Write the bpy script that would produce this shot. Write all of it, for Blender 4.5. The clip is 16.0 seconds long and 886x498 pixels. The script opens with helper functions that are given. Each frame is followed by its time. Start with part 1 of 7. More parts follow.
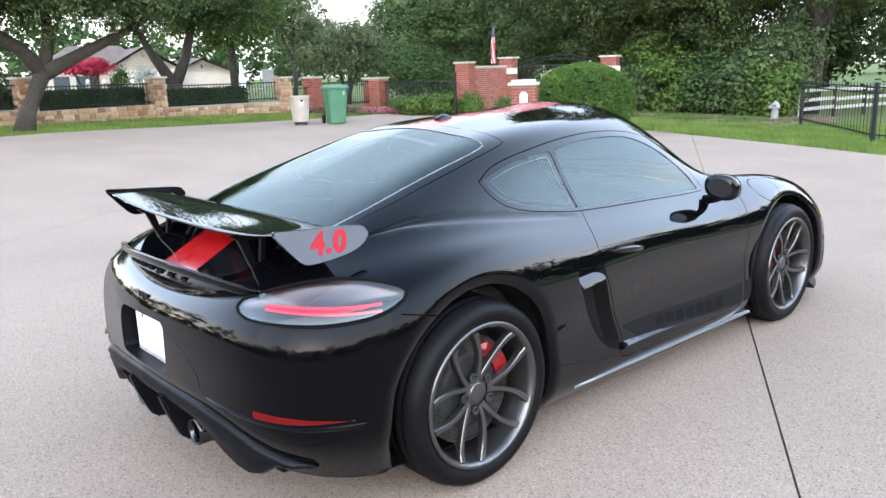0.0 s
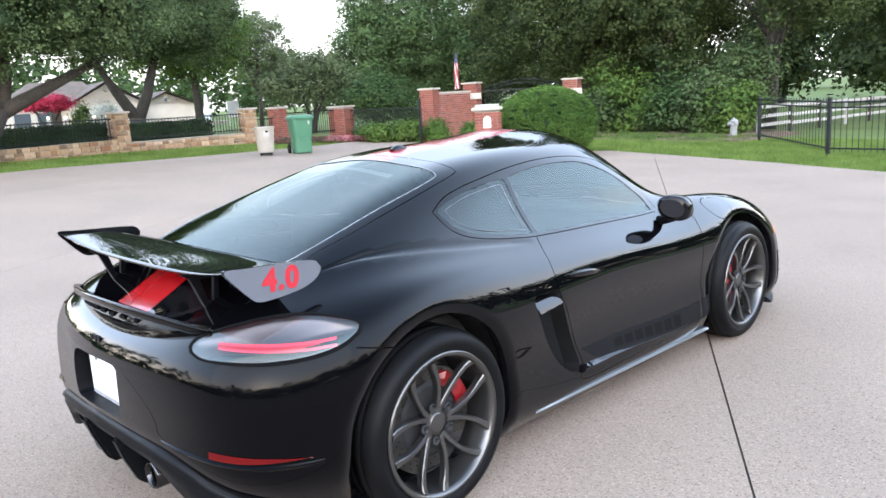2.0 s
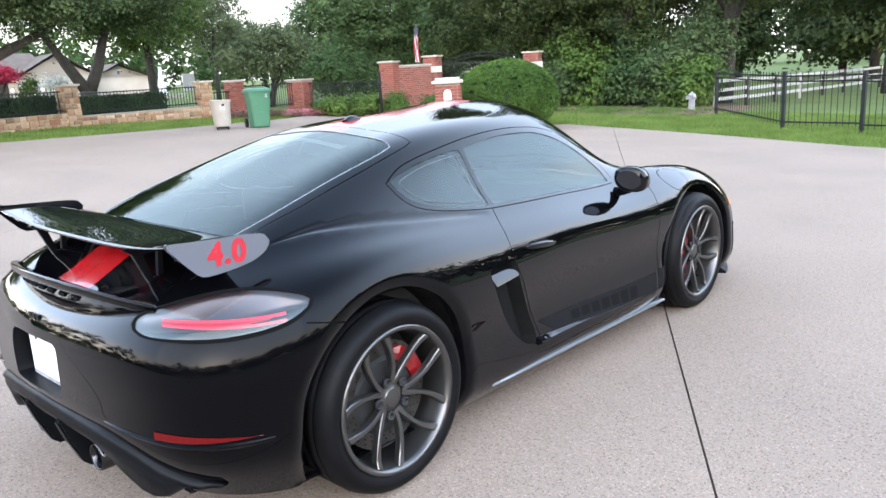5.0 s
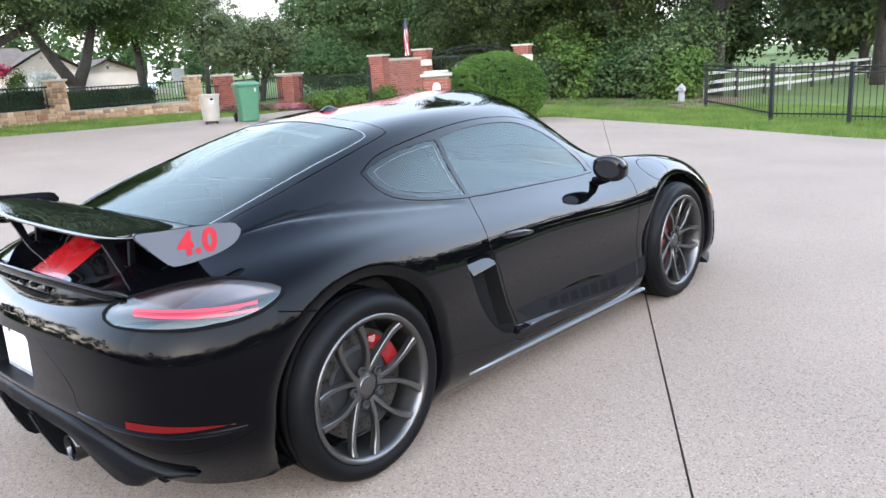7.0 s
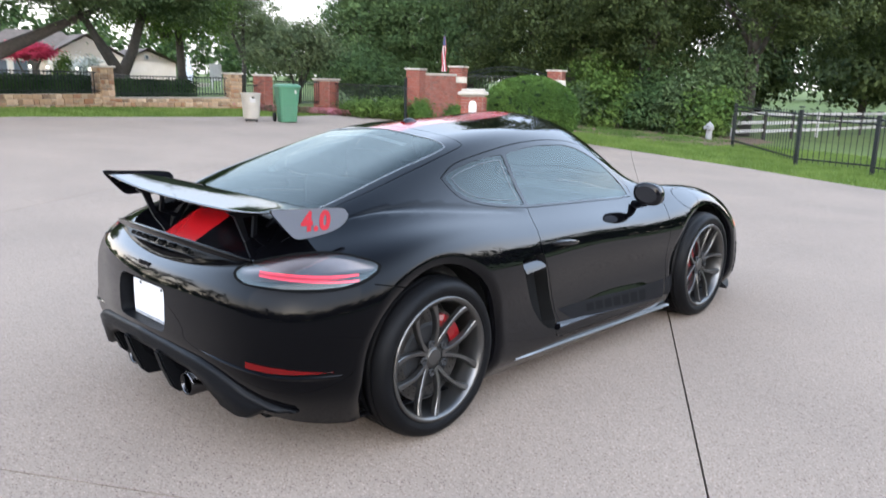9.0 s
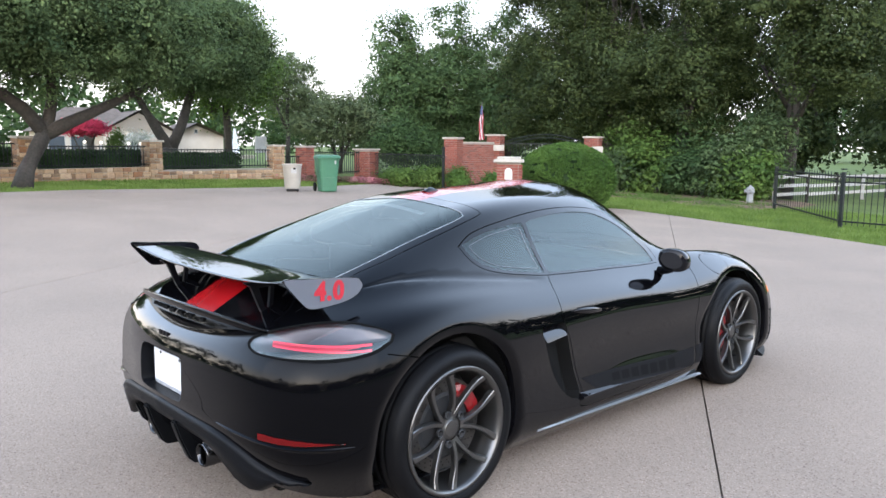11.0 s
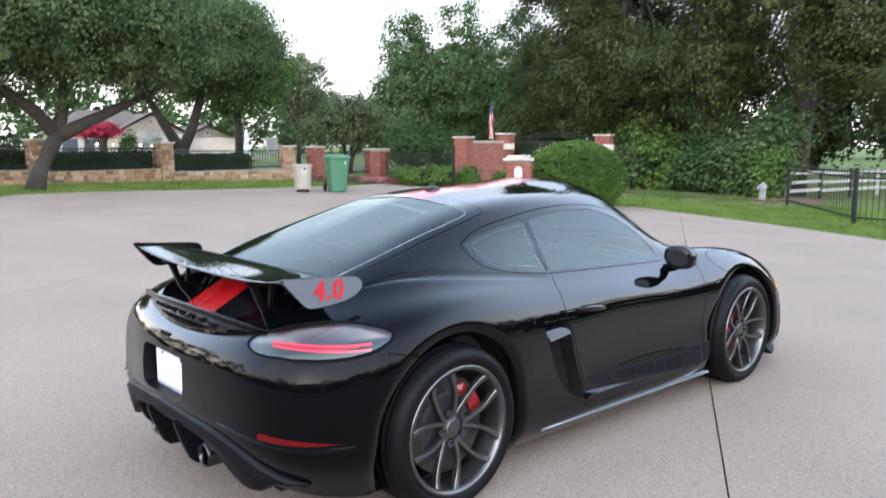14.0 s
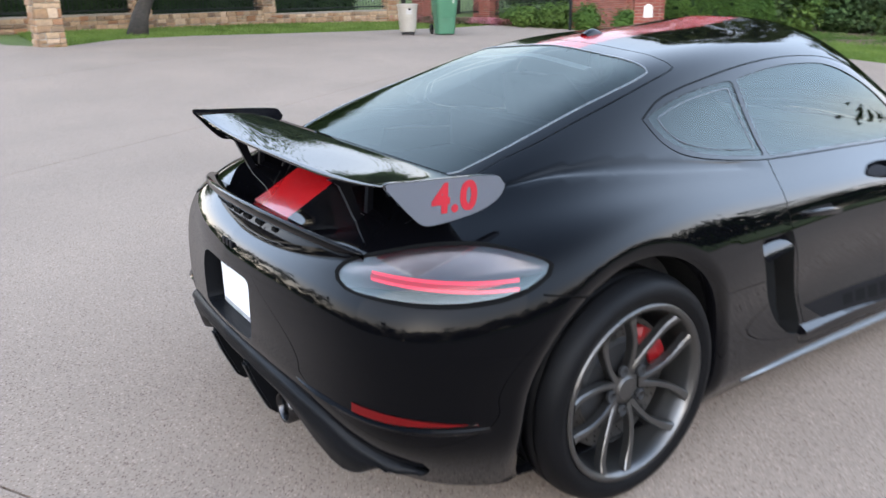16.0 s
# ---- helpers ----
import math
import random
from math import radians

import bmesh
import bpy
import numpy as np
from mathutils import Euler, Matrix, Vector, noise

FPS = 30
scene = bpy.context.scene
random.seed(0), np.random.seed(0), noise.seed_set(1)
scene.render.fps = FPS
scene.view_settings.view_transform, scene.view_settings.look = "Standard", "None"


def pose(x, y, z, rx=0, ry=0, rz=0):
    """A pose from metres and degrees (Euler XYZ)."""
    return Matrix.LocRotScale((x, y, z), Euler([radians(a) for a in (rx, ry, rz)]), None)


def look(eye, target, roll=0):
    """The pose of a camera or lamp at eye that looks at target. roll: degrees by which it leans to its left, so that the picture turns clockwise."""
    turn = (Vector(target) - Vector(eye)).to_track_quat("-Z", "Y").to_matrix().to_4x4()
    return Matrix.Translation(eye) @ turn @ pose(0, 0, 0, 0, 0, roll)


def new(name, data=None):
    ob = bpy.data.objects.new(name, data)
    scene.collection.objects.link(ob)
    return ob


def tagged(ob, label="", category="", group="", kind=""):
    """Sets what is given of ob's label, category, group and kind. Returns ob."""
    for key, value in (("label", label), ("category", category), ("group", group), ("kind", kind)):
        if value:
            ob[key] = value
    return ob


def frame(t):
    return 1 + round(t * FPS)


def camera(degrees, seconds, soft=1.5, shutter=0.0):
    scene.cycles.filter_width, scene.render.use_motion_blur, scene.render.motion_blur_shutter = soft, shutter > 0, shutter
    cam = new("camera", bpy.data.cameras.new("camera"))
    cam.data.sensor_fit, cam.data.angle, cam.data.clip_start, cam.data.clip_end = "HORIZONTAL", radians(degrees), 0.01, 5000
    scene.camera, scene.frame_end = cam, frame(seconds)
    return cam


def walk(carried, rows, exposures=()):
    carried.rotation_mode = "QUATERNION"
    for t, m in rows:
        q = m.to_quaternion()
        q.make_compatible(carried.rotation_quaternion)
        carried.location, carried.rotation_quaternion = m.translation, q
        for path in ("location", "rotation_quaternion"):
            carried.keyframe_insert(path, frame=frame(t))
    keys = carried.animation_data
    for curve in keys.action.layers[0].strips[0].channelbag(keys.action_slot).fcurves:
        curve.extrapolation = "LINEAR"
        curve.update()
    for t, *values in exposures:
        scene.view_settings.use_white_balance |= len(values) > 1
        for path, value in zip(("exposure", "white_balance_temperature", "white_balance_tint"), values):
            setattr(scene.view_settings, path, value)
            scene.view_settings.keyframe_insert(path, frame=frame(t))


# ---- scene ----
cam = camera(60.5, 16.0, shutter=0.5)
PATH = [
    (0, (2.642, -1.769, 1.449), (1.197, -0.462, 0.998), -1.7),
    (0.5, (2.646, -1.764, 1.444), (1.204, -0.457, 0.982), -1.6),
    (1, (2.639, -1.752, 1.437), (1.152, -0.514, 0.931), -2.7),
    (1.5, (2.669, -1.742, 1.469), (1.205, -0.441, 1.064), -3.5),
    (2, (2.694, -1.73, 1.47), (1.292, -0.359, 1.079), -3.3),
    (2.5, (2.696, -1.717, 1.467), (1.304, -0.333, 1.086), -2.5),
    (3, (2.676, -1.702, 1.451), (1.29, -0.316, 1.053), -2.3),
    (3.5, (2.653, -1.7, 1.445), (1.221, -0.357, 1.062), -1.4),
    (4, (2.65, -1.686, 1.464), (1.245, -0.315, 1.079), -1.3),
    (4.5, (2.674, -1.688, 1.464), (1.334, -0.261, 1.054), -2.0),
    (4.7, (2.678, -1.684, 1.458), (1.349, -0.257, 1.013), -2.8),
    (6.8, (2.725, -1.626, 1.429), (1.412, -0.199, 0.941), -3.7),
    (7, (2.737, -1.637, 1.427), (1.428, -0.201, 0.95), -3.4),
    (7.5, (2.766, -1.702, 1.437), (1.487, -0.257, 0.913), -2.4),
    (8, (2.808, -1.888, 1.448), (1.598, -0.382, 0.934), -1.9),
    (8.5, (2.825, -2.044, 1.456), (1.573, -0.572, 0.943), -0.2),
    (9, (2.914, -2.153, 1.468), (1.574, -0.734, 1.031), 1.5),
    (11.5, (3.001, -2.055, 1.48), (1.561, -0.69, 1.236), 0.7),
    (12, (3.023, -2.048, 1.482), (1.607, -0.651, 1.268), 0.7),
    (12.5, (3.017, -2.044, 1.481), (1.593, -0.658, 1.259), 0.5),
    (13, (3.009, -2.045, 1.481), (1.565, -0.679, 1.254), -0.1),
    (13.5, (3.008, -2.039, 1.481), (1.573, -0.663, 1.263), -0.1),
    (14, (3.0, -2.027, 1.472), (1.538, -0.689, 1.203), 0.0),
    (14.5, (2.896, -1.955, 1.442), (1.417, -0.674, 1.027), -0.4),
    (15, (2.637, -1.868, 1.425), (1.21, -0.578, 0.879), -1.9),
    (15.5, (2.383, -1.707, 1.413), (0.871, -0.555, 0.79), -4.0),
    (16, (2.126, -1.501, 1.428), (0.567, -0.434, 0.77), -0.8),
]
walk(cam, [(t, look(eye, target, roll)) for t, eye, target, roll in PATH],
     [(0, 2.55), (4.5, 2.57), (7, 2.54), (8, 2.39), (9, 2.27), (11.5, 2.22), (14, 2.22), (15, 2.17), (16, 2.11)])

# ---- world and light ----
from mathutils.geometry import delaunay_2d_cdt
from mathutils import kdtree
SUN_EL, SUN_AZ = 14.0, 134.0
world = bpy.data.worlds.new("sky")
scene.world = world
world.use_nodes = True
wn = world.node_tree
sky = wn.nodes.new("ShaderNodeTexSky")
sky.sky_type, sky.sun_disc = "NISHITA", False
sky.sun_elevation, sky.sun_rotation = radians(SUN_EL), radians(SUN_AZ)
sky.dust_density, sky.air_density, sky.ozone_density = 3.0, 1.0, 1.0
bg = wn.nodes["Background"]
soften = wn.nodes.new("ShaderNodeHueSaturation")
soften.inputs["Saturation"].default_value = 0.5
wn.links.new(sky.outputs[0], soften.inputs["Color"])
# Thin evening cloud: a dim blue zenith, a brighter band round the horizon, brightest on the sun's side.
veil = wn.nodes.new("ShaderNodeMix")
veil.data_type = "RGBA"
veil.inputs[0].default_value = 0.8
way = wn.nodes.new("ShaderNodeTexCoord")
split = wn.nodes.new("ShaderNodeSeparateXYZ")
rise = wn.nodes.new("ShaderNodeMapRange")
rise.interpolation_type = "SMOOTHSTEP"
rise.inputs[1].default_value, rise.inputs[2].default_value = 0.45, 1.0
warm = wn.nodes.new("ShaderNodeMapRange")
warm.interpolation_type = "SMOOTHSTEP"
warm.inputs[1].default_value, warm.inputs[2].default_value = 0.02, 0.40
toward = wn.nodes.new("ShaderNodeVectorMath")
toward.operation = "DOT_PRODUCT"
toward.inputs[1].default_value = (0.72, -0.69, 0.0)
side = wn.nodes.new("ShaderNodeMapRange")
side.interpolation_type = "SMOOTHSTEP"
side.inputs[1].default_value, side.inputs[2].default_value = -1.0, -0.2
low_away, low_sun, low, tone = (wn.nodes.new("ShaderNodeMix") for _ in range(4))
for node in (low_away, low_sun, low, tone):
    node.data_type = "RGBA"
low_away.inputs[6].default_value, low_away.inputs[7].default_value = (2.7, 2.7, 2.75, 1), (2.0, 2.5, 3.3, 1)
low_sun.inputs[6].default_value, low_sun.inputs[7].default_value = (11.4, 10.0, 8.2, 1), (6.9, 8.8, 11.9, 1)
tone.inputs[7].default_value = (0.85, 1.3, 2.1, 1)
wn.links.new(way.outputs["Generated"], split.inputs[0])
wn.links.new(way.outputs["Generated"], toward.inputs[0])
wn.links.new(split.outputs[2], rise.inputs[0])
wn.links.new(split.outputs[2], warm.inputs[0])
wn.links.new(toward.outputs["Value"], side.inputs[0])
wn.links.new(warm.outputs[0], low_away.inputs[0])
wn.links.new(warm.outputs[0], low_sun.inputs[0])
wn.links.new(side.outputs[0], low.inputs[0])
wn.links.new(low_away.outputs[2], low.inputs[6])
wn.links.new(low_sun.outputs[2], low.inputs[7])
wn.links.new(rise.outputs[0], tone.inputs[0])
wn.links.new(low.outputs[2], tone.inputs[6])
wn.links.new(tone.outputs[2], veil.inputs[7])
wn.links.new(soften.outputs[0], veil.inputs[6])
wn.links.new(veil.outputs[2], bg.inputs[0])
bg.inputs[1].default_value = 0.15
sun_data = bpy.data.lights.new("sun", "SUN")
sun_data.energy, sun_data.angle, sun_data.color = 0.55, radians(100), (1.0, 0.85, 0.72)
sun = new("sun", sun_data)
az, el = radians(SUN_AZ), radians(SUN_EL)
sun_way = Vector((math.sin(az) * math.cos(el), math.cos(az) * math.cos(el), math.sin(el)))
sun.matrix_world = look(sun_way * 50, (0, 0, 0))


# ---- materials ----
def material(name, color, rough=0.6, metal=0.0, vary=0.15, scale=6.0, fine=60.0, bump=0.1, coat=0.0, spec=0.5, second=None, patch=1.2):
    """A procedural surface: two colours mixed by broad patches, a fine grain, and bump of the fine grain."""
    m = bpy.data.materials.new(name)
    m.use_nodes = True
    nt = m.node_tree
    p = nt.nodes["Principled BSDF"]
    co = nt.nodes.new("ShaderNodeTexCoord")
    broad = nt.nodes.new("ShaderNodeTexNoise")
    broad.inputs["Scale"].default_value, broad.inputs["Detail"].default_value = scale, 5
    grain = nt.nodes.new("ShaderNodeTexNoise")
    grain.inputs["Scale"].default_value, grain.inputs["Detail"].default_value = fine, 3
    for n in (broad, grain):
        nt.links.new(co.outputs["Object"], n.inputs["Vector"])
    a = color
    b = second or tuple(c * (1 - vary) for c in color)
    ramp = nt.nodes.new("ShaderNodeMapRange")
    ramp.inputs[1].default_value, ramp.inputs[2].default_value = 0.5 - 0.15 * patch, 0.5 + 0.15 * patch
    nt.links.new(broad.outputs[0], ramp.inputs[0])
    mix = nt.nodes.new("ShaderNodeMix")
    mix.data_type = "RGBA"
    mix.inputs[6].default_value, mix.inputs[7].default_value = (*a, 1), (*b, 1)
    nt.links.new(ramp.outputs[0], mix.inputs[0])
    mul = nt.nodes.new("ShaderNodeMix")
    mul.data_type, mul.blend_type = "RGBA", "MULTIPLY"
    mul.inputs[0].default_value = min(1.0, vary * 2)
    grey = nt.nodes.new("ShaderNodeMapRange")
    grey.inputs[1].default_value, grey.inputs[2].default_value, grey.inputs[3].default_value, grey.inputs[4].default_value = 0.3, 0.7, 0.6, 1.25
    nt.links.new(grain.outputs[0], grey.inputs[0])
    nt.links.new(mix.outputs[2], mul.inputs[6])
    nt.links.new(grey.outputs[0], mul.inputs[7])
    nt.links.new(mul.outputs[2], p.inputs["Base Color"])
    p.inputs["Roughness"].default_value, p.inputs["Metallic"].default_value = rough, metal
    p.inputs["Specular IOR Level"].default_value = spec
    p.inputs["Coat Weight"].default_value, p.inputs["Coat Roughness"].default_value = coat, 0.03
    if bump:
        bm_node = nt.nodes.new("ShaderNodeBump")
        bm_node.inputs["Strength"].default_value, bm_node.inputs["Distance"].default_value = bump, 0.01
        nt.links.new(grain.outputs[0], bm_node.inputs["Height"])
        nt.links.new(bm_node.outputs[0], p.inputs["Normal"])
    return m


def plain(name, color, rough=0.4, metal=0.0, coat=0.0, spec=0.5, emit=0.0):
    m = bpy.data.materials.new(name)
    m.use_nodes = True
    p = m.node_tree.nodes["Principled BSDF"]
    p.inputs["Base Color"].default_value = (*color, 1)
    p.inputs["Roughness"].default_value, p.inputs["Metallic"].default_value = rough, metal
    p.inputs["Coat Weight"].default_value, p.inputs["Coat Roughness"].default_value = coat, 0.02
    p.inputs["Specular IOR Level"].default_value = spec
    if emit:
        p.inputs["Emission Color"].default_value, p.inputs["Emission Strength"].default_value = (*color, 1), emit
    return m


def leaf_material(name, dark, light):
    """Leaves: the colour differs from leaf to leaf, and light shines through a little."""
    m = bpy.data.materials.new(name)
    m.use_nodes = True
    nt = m.node_tree
    p = nt.nodes["Principled BSDF"]
    geo = nt.nodes.new("ShaderNodeNewGeometry")
    co = nt.nodes.new("ShaderNodeTexCoord")
    broad = nt.nodes.new("ShaderNodeTexNoise")
    broad.inputs["Scale"].default_value, broad.inputs["Detail"].default_value = 1.3, 3
    nt.links.new(co.outputs["Object"], broad.inputs["Vector"])
    add = nt.nodes.new("ShaderNodeMath")
    add.operation = "MULTIPLY_ADD"
    add.inputs[1].default_value = 0.34
    nt.links.new(geo.outputs["Random Per Island"], add.inputs[0])
    sub = nt.nodes.new("ShaderNodeMath")
    sub.operation = "MULTIPLY_ADD"
    sub.inputs[1].default_value, sub.inputs[2].default_value = 2.4, -0.92
    nt.links.new(broad.outputs[0], sub.inputs[0])
    nt.links.new(sub.outputs[0], add.inputs[2])
    mix = nt.nodes.new("ShaderNodeMix")
    mix.data_type, mix.clamp_factor = "RGBA", True
    mix.inputs[6].default_value, mix.inputs[7].default_value = (*dark, 1), (*light, 1)
    nt.links.new(add.outputs[0], mix.inputs[0])
    nt.links.new(mix.outputs[2], p.inputs["Base Color"])
    p.inputs["Roughness"].default_value = 0.65
    p.inputs["Specular IOR Level"].default_value = 0.12
    trans = nt.nodes.new("ShaderNodeBsdfTranslucent")
    nt.links.new(mix.outputs[2], trans.inputs[0])
    both = nt.nodes.new("ShaderNodeMixShader")
    both.inputs[0].default_value = 0.3
    nt.links.new(p.outputs[0], both.inputs[1])
    nt.links.new(trans.outputs[0], both.inputs[2])
    nt.links.new(both.outputs[0], nt.nodes["Material Output"].inputs[0])
    return m


def concrete_material():
    """Exposed-grain concrete: broad stains, pale paste and small dark and light grains."""
    m = material("concrete", (0.244, 0.190, 0.149), 0.88, vary=0.14, scale=0.55, fine=70, bump=0.2, second=(0.206, 0.161, 0.127), spec=0.2)
    nt = m.node_tree
    p = nt.nodes["Principled BSDF"]
    was = p.inputs["Base Color"].links[0].from_socket
    co = next(n for n in nt.nodes if n.type == "TEX_COORD")
    last = was
    for scale, lo, hi, col, keep in ((120, 0.15, 0.42, (0.34, 0.27, 0.24, 1), 0.85), (62, 0.10, 0.36, (0.42, 0.32, 0.27, 1), 0.75), (85, 0.15, 0.40, (1.5, 1.5, 1.5, 1), 0.9)):
        vor = nt.nodes.new("ShaderNodeTexVoronoi")
        vor.inputs["Scale"].default_value = scale
        nt.links.new(co.outputs["Object"], vor.inputs["Vector"])
        pick = nt.nodes.new("ShaderNodeMapRange")
        pick.inputs[1].default_value, pick.inputs[2].default_value, pick.inputs[3].default_value, pick.inputs[4].default_value = lo, hi, 1, 0
        nt.links.new(vor.outputs["Distance"], pick.inputs[0])
        sep = nt.nodes.new("ShaderNodeSeparateColor")
        nt.links.new(vor.outputs["Color"], sep.inputs[0])
        some = nt.nodes.new("ShaderNodeMath")
        some.operation = "GREATER_THAN"
        some.inputs[1].default_value = 0.45
        nt.links.new(sep.outputs[0], some.inputs[0])
        mul = nt.nodes.new("ShaderNodeMath")
        mul.operation = "MULTIPLY"
        nt.links.new(pick.outputs[0], mul.inputs[0])
        nt.links.new(some.outputs[0], mul.inputs[1])
        amt = nt.nodes.new("ShaderNodeMath")
        amt.operation = "MULTIPLY"
        amt.inputs[1].default_value = keep
        nt.links.new(mul.outputs[0], amt.inputs[0])
        mix = nt.nodes.new("ShaderNodeMix")
        mix.data_type, mix.blend_type = "RGBA", "MULTIPLY"
        mix.inputs[7].default_value = col
        nt.links.new(amt.outputs[0], mix.inputs[0])
        nt.links.new(last, mix.inputs[6])
        last = mix.outputs[2]
    nt.links.new(last, p.inputs["Base Color"])
    return m


CONCRETE = concrete_material()
LAWN = material("lawn", (0.086, 0.118, 0.028), 0.9, vary=0.3, scale=0.6, fine=40, bump=0.5, second=(0.064, 0.090, 0.023), spec=0.2)
SOIL = material("mulch", (0.128, 0.068, 0.040), 0.95, vary=0.4, scale=3, fine=30, bump=0.6, second=(0.080, 0.048, 0.032))
STONE = material("sandstone", (0.272, 0.200, 0.128), 0.85, vary=0.3, scale=2.2, fine=25, bump=0.4, second=(0.176, 0.132, 0.096))
MORTAR = material("mortar", (0.216, 0.188, 0.156), 0.95, vary=0.2, scale=5, fine=60)
BRICK = material("brick", (0.200, 0.048, 0.029), 0.85, vary=0.3, scale=3.5, fine=60, bump=0.3, second=(0.128, 0.036, 0.026))
CAPSTONE = material("capstone", (0.336, 0.308, 0.264), 0.8, vary=0.2, scale=4, fine=50)
IRON = plain("black_iron", (0.008, 0.010, 0.010), 0.5, spec=0.2)
BARK = material("bark", (0.034, 0.028, 0.023), 0.95, vary=0.4, scale=3, fine=18, bump=0.8, second=(0.02, 0.017, 0.014))
LEAF_OAK = leaf_material("oak_leaves", (0.022, 0.041, 0.017), (0.092, 0.130, 0.052))
LEAF_CEDAR = leaf_material("elm_leaves", (0.013, 0.023, 0.008), (0.066, 0.086, 0.028))
LEAF_LIGHT = leaf_material("light_leaves", (0.033, 0.066, 0.014), (0.096, 0.148, 0.033))
LEAF_MID = leaf_material("mid_leaves", (0.022, 0.046, 0.016), (0.060, 0.098, 0.034))
LEAF_PEAR = leaf_material("pear_leaves", (0.034, 0.064, 0.024), (0.086, 0.130, 0.048))
LEAF_GREY = leaf_material("grey_leaves", (0.048, 0.068, 0.032), (0.104, 0.128, 0.060))
LEAF_BOX = leaf_material("boxwood_leaves", (0.038, 0.078, 0.017), (0.086, 0.150, 0.032))
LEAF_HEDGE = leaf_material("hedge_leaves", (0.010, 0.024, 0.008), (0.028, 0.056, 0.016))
PETAL_RED = leaf_material("crimson_blossom", (0.300, 0.024, 0.060), (0.600, 0.060, 0.120))
PETAL_WHITE = leaf_material("white_blossom", (0.280, 0.320, 0.264), (0.600, 0.600, 0.576))
PETAL_PINK = leaf_material("pink_blossom", (0.080, 0.072, 0.040), (0.400, 0.144, 0.176))
GRASS_BLADE = leaf_material("grass_blades", (0.072, 0.118, 0.022), (0.150, 0.205, 0.050))


def by_piece(m, tones):
    """Lets each stone or brick take its own tone."""
    nt = m.node_tree
    p = nt.nodes["Principled BSDF"]
    was = p.inputs["Base Color"].links[0].from_socket
    info, ramp, mix = nt.nodes.new("ShaderNodeObjectInfo"), nt.nodes.new("ShaderNodeValToRGB"), nt.nodes.new("ShaderNodeMix")
    while len(ramp.color_ramp.elements) < len(tones):
        ramp.color_ramp.elements.new(0.5)
    for k, tone in enumerate(tones):
        ramp.color_ramp.elements[k].position = k / (len(tones) - 1)
        ramp.color_ramp.elements[k].color = (*tone, 1)
    mix.data_type, mix.blend_type = "RGBA", "MULTIPLY"
    mix.inputs[0].default_value = 1.0
    nt.links.new(info.outputs["Random"], ramp.inputs[0])
    nt.links.new(was, mix.inputs[6])
    nt.links.new(ramp.outputs[0], mix.inputs[7])
    nt.links.new(mix.outputs[2], p.inputs["Base Color"])


by_piece(STONE, [(0.55, 0.48, 0.44), (1.0, 0.8, 0.6), (1.7, 1.65, 1.6), (0.85, 0.52, 0.33), (1.35, 1.25, 1.1), (0.7, 0.62, 0.55)])
by_piece(BRICK, [(0.6, 0.6, 0.65), (1.0, 1.0, 1.0), (1.25, 1.3, 1.3), (0.85, 0.75, 0.75), (1.1, 1.0, 0.9)])


# ---- building helpers ----
def bm_mesh(name, bm, mats, smooth=False):
    me = bpy.data.meshes.new(name)
    bm.to_mesh(me)
    bm.free()
    for m in mats if isinstance(mats, (list, tuple)) else [mats]:
        me.materials.append(m)
    if smooth:
        for p in me.polygons:
            p.use_smooth = True
    return me


def part(name, bm, mat, parent=None, label="", smooth=False):
    """One bmesh as one object, under a thing or a part."""
    ob = new(name, bm_mesh(name, bm, mat, smooth))
    if parent:
        ob.parent = parent
    if label:
        ob["label"] = label
    return ob


def raw(name, verts, faces, mat, parent=None, smooth=False):
    me = bpy.data.meshes.new(name)
    me.from_pydata([tuple(v) for v in verts], [], [tuple(f) for f in faces])
    for m in mat if isinstance(mat, (list, tuple)) else [mat]:
        me.materials.append(m)
    if smooth:
        me.polygons.foreach_set("use_smooth", [True] * len(me.polygons))
    ob = new(name, me)
    if parent:
        ob.parent = parent
    return ob


def thing(name, x=0, y=0, z=0, rz=0, label="", category="", group="", kind=""):
    ob = new(name)
    ob.empty_display_size = 0.1
    ob.matrix_world = pose(x, y, z, 0, 0, rz)
    return tagged(ob, label, category, group, kind)


def box(bm, cx, cy, cz, sx, sy, sz, bevel=0.0, rz=0.0, segs=2):
    """A box by centre and size, bevelled, into bm."""
    made = bmesh.ops.create_cube(bm, size=1, matrix=pose(cx, cy, cz, 0, 0, rz) @ Matrix.Diagonal((sx, sy, sz, 1)))
    if bevel:
        edges = list({e for v in made["verts"] for e in v.link_edges})
        bmesh.ops.bevel(bm, geom=edges, offset=bevel, segments=segs, affect="EDGES", profile=0.6)
    return bm


def tube(bm, points, radii, sides=8, cap=True):
    """A tapered tube along points."""
    points = [Vector(p) for p in points]
    rings = []
    for i, p in enumerate(points):
        way = (points[min(i + 1, len(points) - 1)] - points[max(i - 1, 0)]).normalized()
        side = way.cross(Vector((0, 0, 1)) if abs(way.z) < 0.9 else Vector((1, 0, 0))).normalized()
        up = side.cross(way)
        r = radii[i] if isinstance(radii, (list, tuple)) else radii
        rings.append([bm.verts.new(p + (side * math.cos(a) + up * math.sin(a)) * r) for a in (2 * math.pi * k / sides for k in range(sides))])
    for a, b in zip(rings, rings[1:]):
        for k in range(sides):
            bm.faces.new((a[k], a[(k + 1) % sides], b[(k + 1) % sides], b[k]))
    if cap:
        bm.faces.new(rings[0][::-1])
        bm.faces.new(rings[-1])
    return bm


